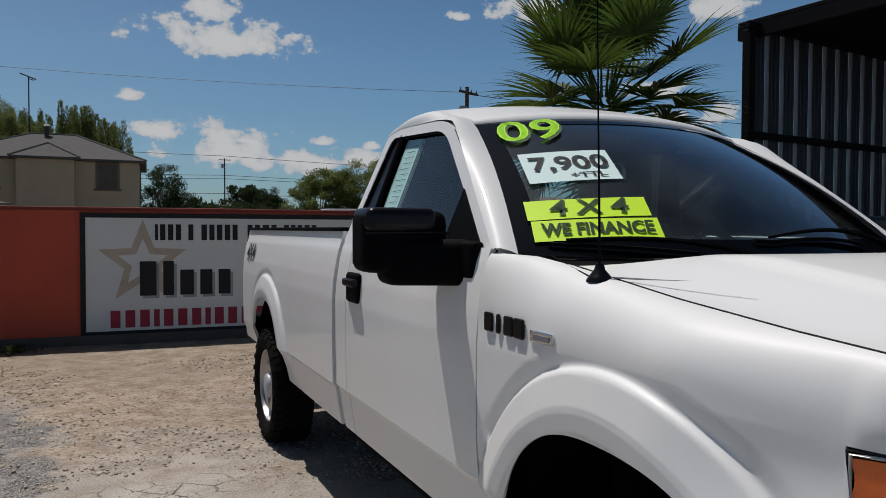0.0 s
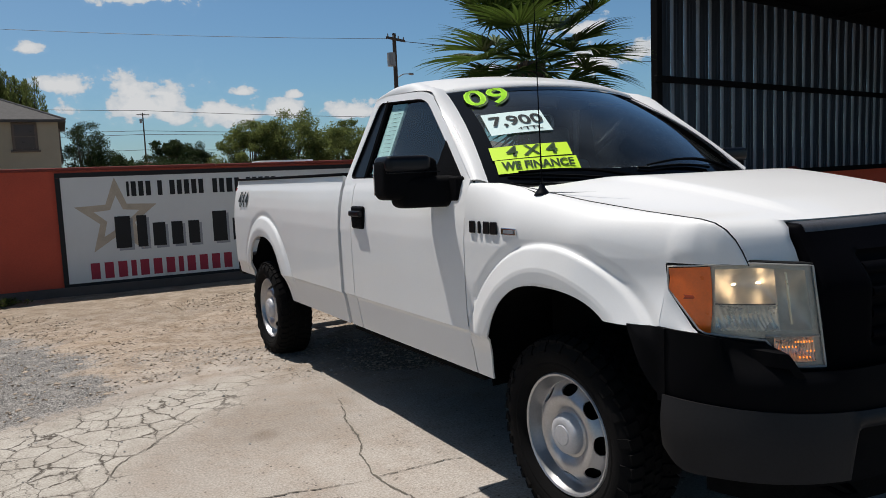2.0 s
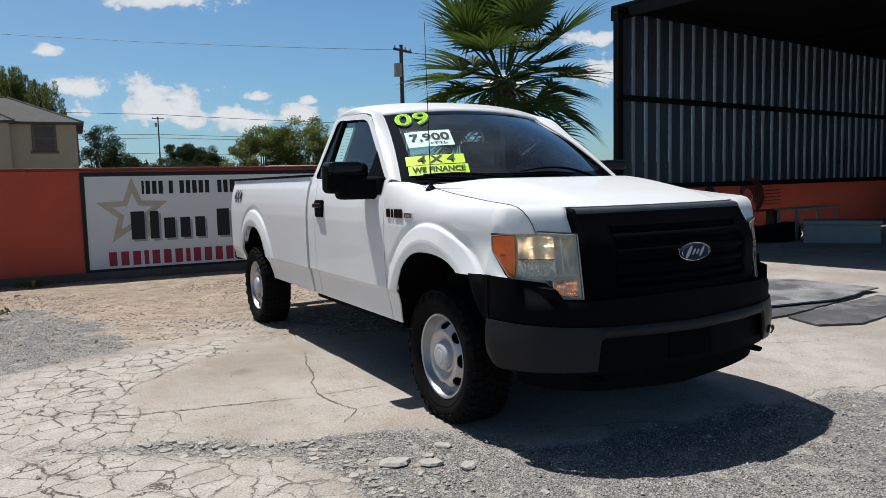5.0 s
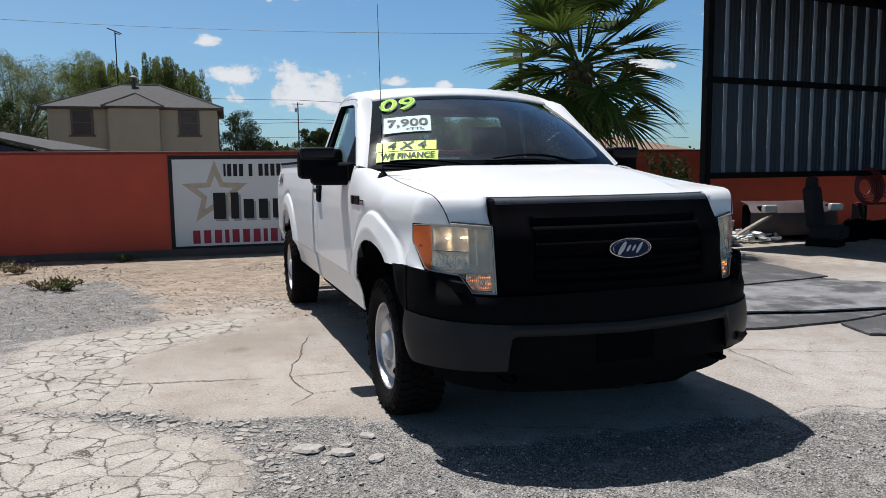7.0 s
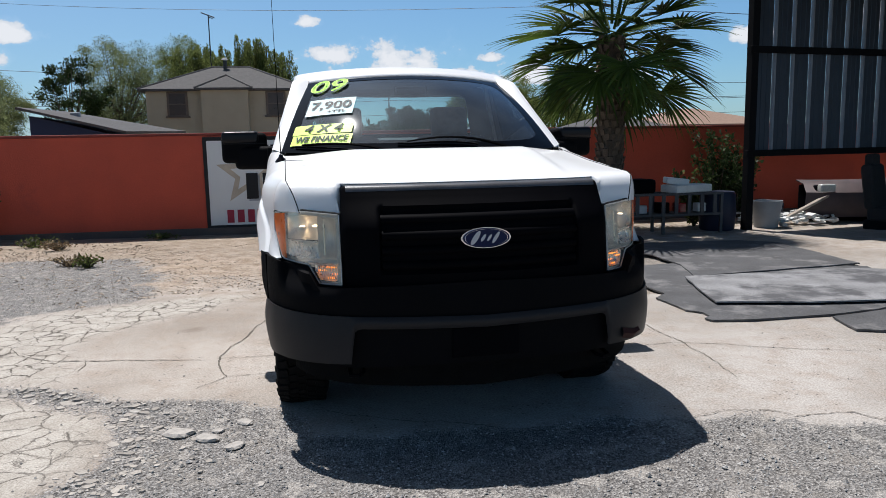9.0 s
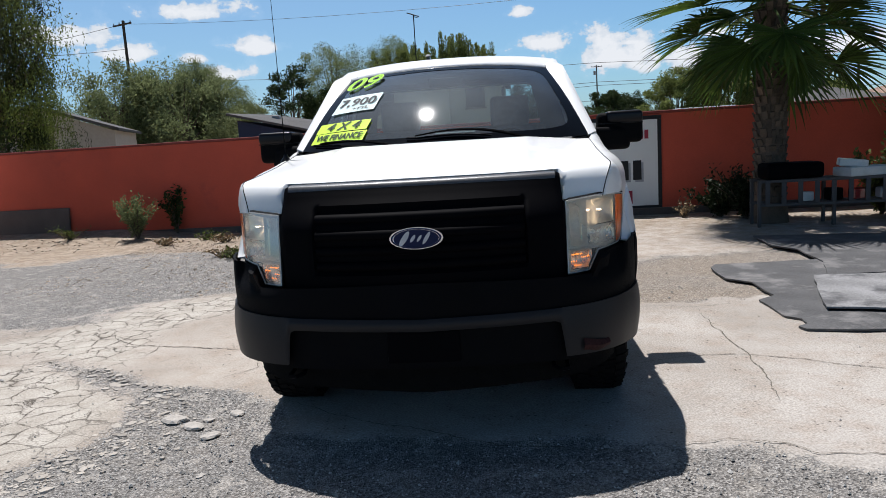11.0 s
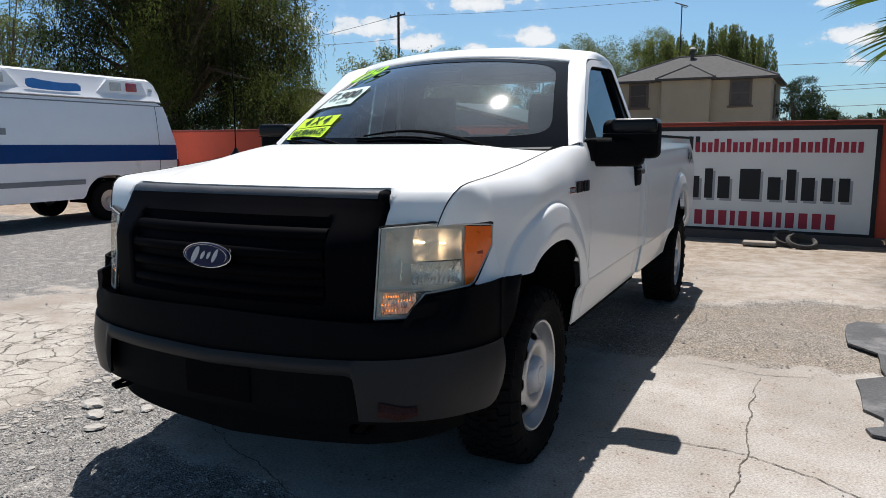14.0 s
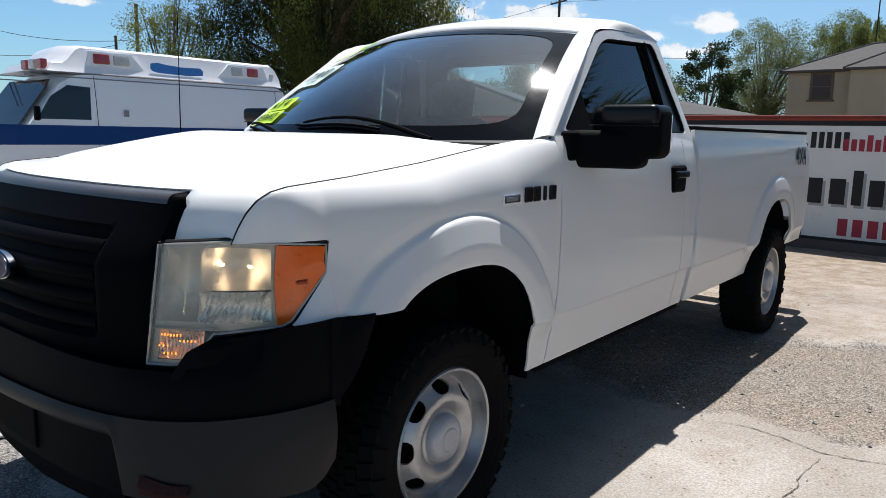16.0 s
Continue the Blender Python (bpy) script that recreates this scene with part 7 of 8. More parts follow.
# fan palm
def fan_frond(bm, origin, az_, el_, petiole, radius, rng, wilt):
    d = Vector((math.cos(az_) * math.cos(el_), math.sin(az_) * math.cos(el_), math.sin(el_)))
    pts = [origin]
    p = origin.copy()
    for k in range(4):
        d = (d + Vector((0, 0, -0.10 * wilt))).normalized()
        p = p + d * petiole / 4
        pts.append(p.copy())
    bm_tube(pts, [0.022, 0.017, 0.014, 0.012, 0.010], 5, bm, cap=False)
    side = d.cross(Vector((0, 0, 1)))
    side = side.normalized() if side.length > 0.05 else Vector((math.sin(az_), -math.cos(az_), 0))
    nrm = side.cross(d).normalized()
    n = 32
    pleat = 2 * radians(118) / (n - 1)
    for k in range(n):
        a = radians(lerp(-118, 118, k / (n - 1)))
        q = (d * math.cos(a) + side * math.sin(a)).normalized()
        q = (q + nrm * (0.30 * abs(math.sin(a)) + rng.uniform(-0.04, 0.04))).normalized()
        length = radius * (0.78 + 0.22 * math.cos(a * 0.8)) * rng.uniform(0.9, 1.05)
        cross = q.cross(nrm).normalized()
        pos, rows_ = p.copy(), []
        droop_k = rng.uniform(0.5, 1.6)
        for j in range(8):
            t = j / 7
            full = pleat * length * 1.06
            ww = full * t + 0.006 if t < 0.46 else max(0.004, full * 0.46 * (1 - (t - 0.46) / 0.54) ** 1.15)
            fold = nrm * ww * 0.30
            rows_.append((pos + cross * ww / 2 + fold, pos.copy(), pos - cross * ww / 2 + fold))
            sag = 0.012 + 0.02 * wilt + 0.34 * max(0, t - 0.5) * (0.35 + wilt * 0.8) * droop_k
            q = (q + Vector((0, 0, -sag))).normalized()
            pos = pos + q * length / 7
        prev = None
        for r in rows_:
            vs = [bm.verts.new(v) for v in r]
            if prev:
                bm.faces.new((prev[0], prev[1], vs[1], vs[0]))
                bm.faces.new((prev[1], prev[2], vs[2], vs[1]))
            prev = vs


palm = thing("fan_palm", "fan palm with a rough brown trunk and drooping green fronds", "palm", m=Matrix.Translation((4.12, 6.67, 0)))
rng = random.Random(11)
bm = bm_tube([(0, 0, -0.05), (0, 0, 0.4), (0.01, 0, 1.2), (0.02, 0.01, 2.2), (0.02, 0.02, 3.08)], [0.26, 0.21, 0.20, 0.205, 0.17], 20)
part("trunk", bm, PALMBARK, palm, smooth=True)
bm = bmesh.new()
for ring in range(24):
    z = 0.35 + ring * 0.115
    for k in range(11):
        a = 2 * math.pi * (k + 0.5 * (ring % 2)) / 11 + rng.uniform(-0.08, 0.08)
        r = 0.205 + rng.uniform(-0.01, 0.012)
        m = Matrix.Translation((r * math.cos(a), r * math.sin(a), z + rng.uniform(-0.02, 0.02))) @ Matrix.Rotation(a, 4, "Z") @ Matrix.Rotation(radians(18 + rng.uniform(-8, 12)), 4, "Y")
        bm_box((0.026, rng.uniform(0.05, 0.085), rng.uniform(0.08, 0.14)), (0, 0, 0), bm=bm, turn=m)
tagged(part("trunk_boot", bm, PALMBARK, palm, "stubs of old cut fronds"), kind="stuff")
crown_c = Vector((0.02, 0.02, 3.12))
for k in range(46):
    t = k / 45
    a = k * 2.399963 + rng.uniform(-0.35, 0.35)
    e = lerp(1.45, -0.75, t ** 1.1) + rng.uniform(-0.2, 0.2)
    bm = bmesh.new()
    fan_frond(bm, crown_c + Vector((0.12 * math.cos(a), 0.12 * math.sin(a), 0.20 - 0.45 * t)), a, e, rng.uniform(0.60, 1.10), rng.uniform(0.85, 1.10), rng, 0.25 + 0.95 * t * rng.uniform(0.7, 1.2))
    part("frond", bm, PALMLEAF, palm)
bm = bmesh.new()
for k in range(60):
    a = rng.uniform(0, 6.283)
    p = Vector((0.19 * math.cos(a), 0.19 * math.sin(a), rng.uniform(2.2, 2.85)))
    leaf_quad(bm, p, Vector((math.cos(a) * 0.7, math.sin(a) * 0.7, -0.6 + rng.uniform(-0.4, 0.3))), Vector((0, 0, 1)), rng.uniform(0.2, 0.5), 0.03)
part("dry_fibre", bm, PALMDRY, palm, "pale dry fibres under the crown")


def shrub(name, label, base, size, high, leaf, count, leaf_len, seed, category="shrub", stems=9, group=""):
    rng = random.Random(seed)
    ob = thing(name, label, category, group, Matrix.Translation(base))
    bm, st = bmesh.new(), bmesh.new()
    for s in range(stems):
        a, r = rng.uniform(0, 6.283), size * rng.uniform(0.2, 1.0)
        tip = Vector((r * math.cos(a), r * math.sin(a), high * rng.uniform(0.45, 1.05)))
        mid = tip * 0.5 + Vector((0, 0, 0.12 * high))
        bm_tube([(0, 0, -0.02), mid, tip], [0.012, 0.008, 0.004], 4, st, cap=False)
        for q in range(count // stems):
            t = rng.uniform(0.15, 1.05)
            p = (Vector((0, 0, 0)).lerp(mid, t * 2) if t < 0.5 else mid.lerp(tip, (t - 0.5) * 2)) + rand_dir(rng) * size * 0.22 * rng.random()
            p.z = max(p.z, 0.01)
            leaf_quad(bm, p, rand_dir(rng) + Vector((0, 0, 0.3)), rand_dir(rng), leaf_len * rng.uniform(0.6, 1.3), leaf_len * rng.uniform(0.35, 0.6))
    part("stem", st, BARK, ob)
    part("foliage", bm, leaf, ob)
    return ob


# the first two shrubs carry palm shade in their leaf colour
shrub("shrub", "green shrub, coloured dark for shade, against the orange wall beside the sign", (3.70, 7.60, 0), 0.52, 0.55, LEAF_SHADE, 2600, 0.07, 31, stems=26)
shrub("shrub", "dense shrub, its leaves coloured dark for shade, beside the palm", (3.95, 7.15, 0), 0.50, 0.75, LEAF_SHADE, 3200, 0.06, 32, stems=34)
shrub("shrub", "sunlit vine and bush behind the steel post", (6.62, 7.60, 0), 0.44, 1.50, LEAF_DARK, 2600, 0.085, 33, stems=26)
shrub("shrub", "leafy bush by the orange wall in the shed", (7.15, 7.7, 0), 0.5, 1.25, LEAF_DARK, 2400, 0.085, 34, stems=20)
shrub("shrub", "bright green potted plant by the bench", (5.80, 6.95, 0), 0.46, 0.85, LEAF_WEED, 1500, 0.09, 35, stems=18)
shrub("weed", "small green weed bush growing by the orange wall", (-6.25, 8.2, 0.05), 0.40, 0.72, LEAF_GREY, 3200, 0.05, 36, "weed", 30, "weeds along the wall")
shrub("weed", "thin branching weed against the orange wall", (-5.75, 8.72, 0.03), 0.34, 0.95, LEAF_DARK, 700, 0.07, 37, "weed", 9, "weeds along the wall")
for k, (x, y, s, h) in enumerate([(-3.7, 5.75, 0.28, 0.12), (-3.45, 5.6, 0.2, 0.14), (-4.3, 7.4, 0.3, 0.12), (-4.8, 7.9, 0.4, 0.13), (-5.3, 7.3, 0.3, 0.1), (-7.6, 8.3, 0.35, 0.2), (3.15, 7.7, 0.22, 0.28), (-3.0, 8.35, 0.3, 0.08)]):
    shrub("weed", "dry low weed tuft in the dusty ground", (x, y, ground_z(x, y)), s, h, LEAF_WEED if k % 2 else PALMDRY, 260, 0.05, 110 + k, "weed", 12, "weeds along the wall")

bm = bmesh.new()
rng = random.Random(23)
for k in range(420):
    x = rng.uniform(-10.5, -3.0)
    y = 7.9 + rng.gauss(0, 0.42)
    if y > 8.6:
        continue
    size = rng.uniform(0.008, 0.022) * (1.8 if rng.random() < 0.12 else 1.0)
    chunk(size, 500 + k, bm, (x, y, ground_z(x, y) + size * 0.15), 0.5)
tagged(part("wall_foot_rubble", bm, EARTHBIT), "pale rubble and dry bits along the wall foot", "rubble", kind="stuff")

# ---- things by the wall and in the shed ----
for k, (x, y, r, tilt) in enumerate([(2.07, 7.78, 0.17, 22), (1.88, 7.96, 0.15, 30)]):
    bm = bm_lathe([(r + 0.030 * math.cos(a), 0.034 * math.sin(a)) for a in span(0, 2 * math.pi, 0.6)], 32, axis="z")
    ob = part("rubber_ring", bm, DUSTYRUBBER, smooth=True)
    ob.matrix_basis = pose(x, y, 0.045 + 0.10 * k, tilt, 0, 20)
    ob.location.z = 0.03 + r * math.sin(radians(tilt))
    tagged(ob, "dusty black rubber ring leaning below the sign", "tyre", "rings below the sign")
tagged(part("flat_board", bm_box((0.42, 0.22, 0.05), (1.55, 7.75, 0.045), 0.008, 1), BOARD), "short weathered board on the ground", "board")

bench = thing("steel_rack", "low grey steel rack with boxes under the palm", "rack", m=pose(4.75, 6.25, 0, 0, 0, -4))
for x in (-0.95, 0.0, 0.95):
    for y in (-0.2, 0.2):
        part("leg", bm_box((0.045, 0.045, 0.62), (x, y, 0.31), 0.004, 1), GREYMETAL, bench)
for z in (0.30, 0.62):
    for y in (-0.2, 0.2):
        part("rail", bm_box((1.95, 0.04, 0.04), (0, y, z), 0.004, 1), GREYMETAL, bench)
for k in range(9):
    part("slat", bm_box((0.06, 0.02, 0.30), (-0.85 + k * 0.21, -0.225, 0.46), 0.003, 1), GREYMETAL, bench)
tagged(part("storage_box", bm_box((0.7, 0.38, 0.12), (5.2, 6.2, 0.70), 0.02, 2, turn=Matrix.Rotation(0.2, 4, "Z")), WHITEBIT), "pale flat box on the steel rack", "box")
tagged(part("storage_box", bm_box((0.35, 0.3, 0.10), (5.05, 6.25, 0.81), 0.02, 2, turn=Matrix.Rotation(-0.3, 4, "Z") @ Matrix.Rotation(0.12, 4, "Y")), WHITEBIT), "pale crooked box lid on another box", "box")
tagged(part("black_tub", bm_box((0.75, 0.45, 0.22), (4.25, 6.28, 0.75), 0.07, 4), MATTE, smooth=True), "dark plastic tub on the steel rack", "tub")
for k, (x, s, m) in enumerate([(4.45, 0.14, WHITEBIT), (4.8, 0.18, BLACK), (5.1, 0.16, LAMPRED), (5.45, 0.15, WHITEBIT)]):
    tagged(part("small_box", bm_box((s, s, s * 0.9), (x, 6.22, 0.325 + s * 0.45), 0.01, 1), m), "small box on the lower shelf of the rack", "box", "boxes on the rack")
tagged(part("barrel", bm_lathe([(0.0, 0.62), (0.25, 0.62), (0.27, 0.58), (0.29, 0.3), (0.27, 0.03), (0.25, 0.0), (0.0, 0.0)], 24, axis="z"), BLUETARP, smooth=True), "dark blue plastic barrel beside the post", "barrel").location = (5.85, 6.35, 0)
tagged(part("bucket", bm_lathe([(0.0, 0.02), (0.17, 0.02), (0.235, 0.44), (0.245, 0.44), (0.18, 0.0), (0.0, 0.0)], 24, axis="z"), CANGREY, smooth=True), "grey plastic bucket beside the steel post", "bucket").location = (6.75, 6.35, 0)
tagged(part("blue_sheet", chunk(0.34, 77, flat=0.8), BLUETARP), "crumpled blue plastic sheet by the wall", "sheet").location = (7.5, 7.35, 0.12)
seat_old = thing("old_car_seat", "dark worn car seat standing under the shed", "seat", m=pose(8.25, 5.55, 0, 0, 0, 25))
part("cushion", bm_box((0.52, 0.5, 0.22), (0, -0.1, 0.24), 0.07, 3), DARKCLOTH, seat_old, smooth=True)
part("backrest", bm_box((0.50, 0.18, 0.72), (0, 0.16, 0.66), 0.08, 3, turn=Matrix.Rotation(radians(-8), 4, "X")), DARKCLOTH, seat_old, smooth=True)
part("headrest", bm_box((0.28, 0.14, 0.22), (0, 0.21, 1.07), 0.06, 3), DARKCLOTH, seat_old, smooth=True)
part("seat_rail", bm_box((0.46, 0.5, 0.14), (0, -0.05, 0.07), 0.01, 1), SHEDFRAME, seat_old)
front_clip = thing("car_front_end", "faded grey car bumper and lamp panel lying under the shed", "bumper", m=pose(8.7, 6.45, 0, 0, 0, -5))
cols = []
for k in range(21):
    u = -1 + k / 10
    cols.append([(u * 0.95, 0.35 * u * u - 0.1, 0.10), (u * 0.97, 0.35 * u * u - 0.18, 0.3), (u * 0.95, 0.35 * u * u - 0.16, 0.52), (u * 0.9, 0.35 * u * u, 0.66), (u * 0.85, 0.35 * u * u + 0.3, 0.72)])
part("fascia", bm_solid(bm_grid(cols), 0.02), PINKGREY, front_clip, smooth=True)
for x in (-0.72, 0.72):
    part("lamp", bm_box((0.28, 0.12, 0.14), (x, -0.02, 0.60), 0.04, 3), LAMPCLEAR, front_clip, "clear lamp unit", smooth=True)
# black block fills the fascia in place of shade in its hollow
part("dark_base", bm_box((1.62, 0.55, 0.62), (0, 0.38, 0.33), 0.05, 2), MATTE, front_clip)
bm = bmesh.new()
rng = random.Random(8)
for k in range(70):
    bm_box((rng.uniform(0.05, 0.34), rng.uniform(0.03, 0.10), rng.uniform(0.01, 0.05)), (rng.uniform(6.9, 8.1), rng.uniform(6.2, 7.3), 0.03 + rng.uniform(0, 0.14)), bm=bm, turn=Matrix.Rotation(rng.uniform(0, 3.1), 4, "Z") @ Matrix.Rotation(rng.uniform(-0.5, 0.5), 4, "X"))
tagged(part("scrap_heap", bm, WHITEBIT), "heap of pale scrap pieces by the wall", "rubble", kind="stuff")
tagged(part("leaning_plank", bm_box((1.4, 0.09, 0.04), (7.75, 6.55, 0.33), 0.006, 1, turn=Matrix.Rotation(radians(-24), 4, "Y")), BOARD), "pale plank lying slanted on the scrap heap", "plank")
reel = thing("hose_coil", "red hose coil with pipes against the orange wall", "hose", m=pose(10.6, 6.6, 0, 0, 0, -3))
for k in range(7):
    bm = bm_lathe([(0.16 + 0.032 * k + 0.018 * math.cos(a), 0.018 * math.sin(a) + 0.018 * k) for a in span(0, 2 * math.pi, 0.8)], 24, axis="z")
    bmesh.ops.transform(bm, matrix=Matrix.Translation((-0.2, 0, 0.95)) @ Matrix.Rotation(radians(86), 4, "X"), verts=bm.verts[:])
    part("hose_loop", bm, HOSERED, reel, smooth=True)
for k in range(5):
    part("pipe", bm_tube([(0.1, 0, 0.75 + k * 0.07), (0.85, 0.02, 0.76 + k * 0.075)], 0.014, 6), HOSERED, reel)
part("frame", bm_box((1.1, 0.06, 0.06), (0.2, 0.03, 0.62), 0.005, 1), HOSERED, reel)
part("leg", bm_box((0.06, 0.3, 0.62), (-0.25, 0.05, 0.31)), SHEDFRAME, reel)
part("leg", bm_box((0.06, 0.3, 0.62), (0.65, 0.05, 0.31)), SHEDFRAME, reel)
for k, (x, y, s, fl) in enumerate([(9.75, 6.15, 0.36, 0.75), (10.35, 6.0, 0.42, 0.6), (10.95, 6.05, 0.34, 0.8), (9.2, 5.9, 0.22, 0.7)]):
    lump = part("engine_part", chunk(s, 300 + k, flat=fl), MATTE)
    lump.location = (x, y, s * fl * 0.5)
    tagged(lump, "dark greasy car part lying under the shed", "car part", "car parts under the shed")
table = thing("work_table", "rough white-topped work table under the shed", "table", m=pose(11.5, 5.95, 0, 0, 0, 4))
part("tabletop", bm_box((1.7, 0.5, 0.04), (0, 0, 0.66), 0.006, 1), BOARD, table)
for x in (-0.75, 0.75):
    for y in (-0.2, 0.2):
        part("leg", bm_box((0.05, 0.05, 0.64), (x, y, 0.32)), BOARD, table)
chest = thing("tool_chest", "low pale grey tool chest under the shed", "chest", m=pose(11.15, 5.0, 0, 0, 0, -56))
part("body", bm_box((1.35, 0.62, 0.36), (0, 0, 0.18), 0.02, 2), CANGREY, chest)
part("lid", bm_box((1.39, 0.66, 0.09), (0, 0, 0.407), 0.025, 2), CANGREY, chest, "thin overhanging lid")


# ---- box van beside the wall ----
van = thing("ambulance_van", "white high-roof van with a blue stripe and red lamps", "van", m=Matrix.Translation((-10.55, -0.13, 0)))
VR, VF = 6.54, 3.02


def van_half(z):
    return curve(z, (0.40, 0.96), (0.75, 0.985), (1.1, 1.0), (1.45, 0.995), (1.9, 0.955), (2.24, 0.905))


def van_arch(y):
    for yc in (VR, VF):
        d = (y - yc) / 0.55
        if abs(d) < 1:
            return 0.38 + 0.47 * math.sqrt(1 - abs(d) ** 2.4)
    return 0.0


def van_top(y):
    return curve(y, (1.95, 0.95), (2.05, 1.08), (2.75, 1.22), (2.9, 1.28), (3.5, 2.05), (3.75, 2.20), (4.2, 2.24), (7.75, 2.24), (7.95, 2.15), (8.22, 1.35), (8.25, 0.5))


for sx in (-1, 1):
    cols = []
    for y in span(1.95, 8.24, 0.06):
        lo, hi = max(0.44, van_arch(y)), van_top(y)
        hi = max(hi, lo + 0.05)
        k_in = curve(y, (1.95, 0.86), (2.3, 0.95), (2.8, 1.0), (7.9, 1.0), (8.24, 0.95))
        cols.append([(sx * van_half(lerp(lo, hi, j / 14)) * k_in, y, lerp(lo, hi, j / 14)) for j in range(15)])
    side = part("body_side", bm_solid(bm_grid(cols), 0.02), VANWHITE, van, smooth=True)
    def strip(z0, z1, y0, y1, out=0.006):
        c2 = []
        for y in span(y0, y1, 0.08):
            k_in = curve(y, (1.95, 0.86), (2.3, 0.95), (2.8, 1.0), (7.9, 1.0), (8.24, 0.95))
            c2.append([(sx * (van_half(z) * k_in + out), y, z) for z in (z0, (z0 + z1) / 2, z1)])
        return bm_grid(c2)
    part("stripe", strip(1.10, 1.405, 2.0, 8.2), VANBLUE, side, "dark blue stripe")
    part("trim_strip", strip(0.70, 0.79, 3.6, 6.0), VANGREY, side, "grey rub strip")
    part("trim_strip", strip(0.70, 0.79, 7.1, 8.15), VANGREY, side)
    def patch(points, out, material, nm, label=""):
        bm = bmesh.new()
        bm.faces.new([bm.verts.new((sx * (van_half(z) + out), y, z)) for y, z in points])
        return part(nm, bm_solid(bm, 0.004), material, side, label)
    patch([(3.12, 1.50), (3.45, 1.50), (3.95, 1.50), (3.98, 2.02), (3.62, 2.04), (3.35, 1.86)], 0.010, DARKGLASS, "cab_window", "dark cab door window")
    for y in (4.06,):
        part("door_seam", bm_grid([[(sx * (van_half(z) + 0.004), y + d, z) for z in span(0.5, 2.2, 0.2)] for d in (-0.006, 0.006)]), GAP, side)
    part("roof_gutter", bm_tube([(sx * 0.915, y, 2.245) for y in span(4.2, 7.75, 0.3)], 0.016, 5), VANGREY, side)
    part("latch", bm_box((0.02, 0.09, 0.11), (sx * 0.995, 4.55, 1.62), 0.01, 2), CANGREY, side)
    part("door_mirror", bm_box((0.10, 0.08, 0.22), (sx * 1.10, 3.08, 1.58), 0.03, 2), BLACK, van, smooth=True)
    # raised roof: leaning side with sunk lamp bays
    cols = []
    for y in span(3.36, 7.90, 0.08):
        rise = (0.32 * smooth01((y - 3.34) / 0.12) + 0.68 * smooth01((y - 3.58) / 0.36)) * smooth01((8.0 - y) / 0.24)
        cols.append([(sx * 0.90, y, 2.25), (sx * lerp(0.89, 0.84, rise), y, 2.25 + 0.12 * rise), (sx * lerp(0.88, 0.775, rise), y, 2.25 + 0.40 * rise), (sx * lerp(0.86, 0.70, rise), y, 2.25 + 0.44 * rise), (0, y, 2.27 + 0.46 * rise)])
    roof = part("roof_cap", bm_solid(bm_grid(cols), 0.015), VANWHITE, van, smooth=True, sharp=25)
    for y, m, w in ((4.24, LAMPRED, 0.27), (4.58, LAMPCLEAR, 0.27), (6.88, LAMPCLEAR, 0.24), (7.24, LAMPRED, 0.24)):
        part("beacon", bm_box((0.05, w, 0.16), (sx * 0.846, y, 2.495), 0.02, 2, turn=Matrix.Rotation(radians(-5 * sx), 4, "Y")), m, roof, smooth=True)
    bm = bm_poly([(sx * (0.862 - 0.235 * (z - 2.35)), y, z) for y, z in ((5.09, 2.42), (5.11, 2.50), (5.24, 2.525), (5.40, 2.50), (5.70, 2.48), (6.08, 2.49), (6.14, 2.44), (6.12, 2.36), (5.85, 2.335), (5.50, 2.34), (5.22, 2.35), (5.12, 2.37))], 0.0)
    bmesh.ops.translate(bm, vec=(sx * 0.008, 0, 0), verts=bm.verts[:])
    part("paint_patch", bm_solid(bm, 0.003), SPRAYBLUE, roof, "blue spray-paint patch")
    # upright lamp bays with sloping ends on the leaning roof side
    for bay in ([(3.98, 2.37), (4.98, 2.37), (4.76, 2.61), (4.05, 2.61)], [(6.46, 2.37), (7.62, 2.37), (7.50, 2.61), (6.70, 2.61)]):
        bm = bmesh.new()
        ring = [[bm.verts.new((sx * x, y, z)) for y, z in bay] for x in (0.843, 0.70)]
        bm.faces.new(ring[0])
        for k in range(4):
            bm.faces.new((ring[0][k], ring[0][(k + 1) % 4], ring[1][(k + 1) % 4], ring[1][k]))
        bmesh.ops.recalc_face_normals(bm, faces=bm.faces[:])
        part("lamp_bay", bm, VANWHITE, roof)
    for z in (2.165, 2.235):
        part("ledge_line", bm_grid([[(sx * (van_half(z) + 0.006), y, z + d) for d in (-0.010, 0.010)] for y in span(3.0, 7.9, 0.2)]), VANGREY, side, "grey seam below the raised roof")
    part("door_seam", bm_grid([[(sx * (van_half(z) + 0.004), 7.72 + d, z) for z in span(0.5, 2.15, 0.2)] for d in (-0.006, 0.006)]), GAP, side)
    part("corner_lamp", bm_box((0.05, 0.10, 0.07), (sx * 0.80, 7.72, 2.47), 0.015, 2), LAMPCLEAR, roof)
    # wheels
    for yc in (VR, VF):
        hub = new("wheel")
        hub.parent = van
        hub.matrix_basis = Matrix.Translation((sx * 0.93, yc, 0.37)) @ Matrix.Rotation(radians(0 if sx > 0 else 180), 4, "Z")
        part("tyre", bm_lathe([(0.20, 0.0), (0.26, 0.012), (0.34, 0.0), (0.37, -0.03), (0.37, -0.19), (0.34, -0.22), (0.2, -0.22)], 40), RUBBER, hub, smooth=True)
        part("hubcap", bm_lathe([(0.0, 0.0), (0.07, 0.0), (0.08, -0.02), (0.14, -0.015), (0.20, 0.0), (0.205, -0.02)], 32), SILVER, hub, "dull silver hub", smooth=True)
        cols = []
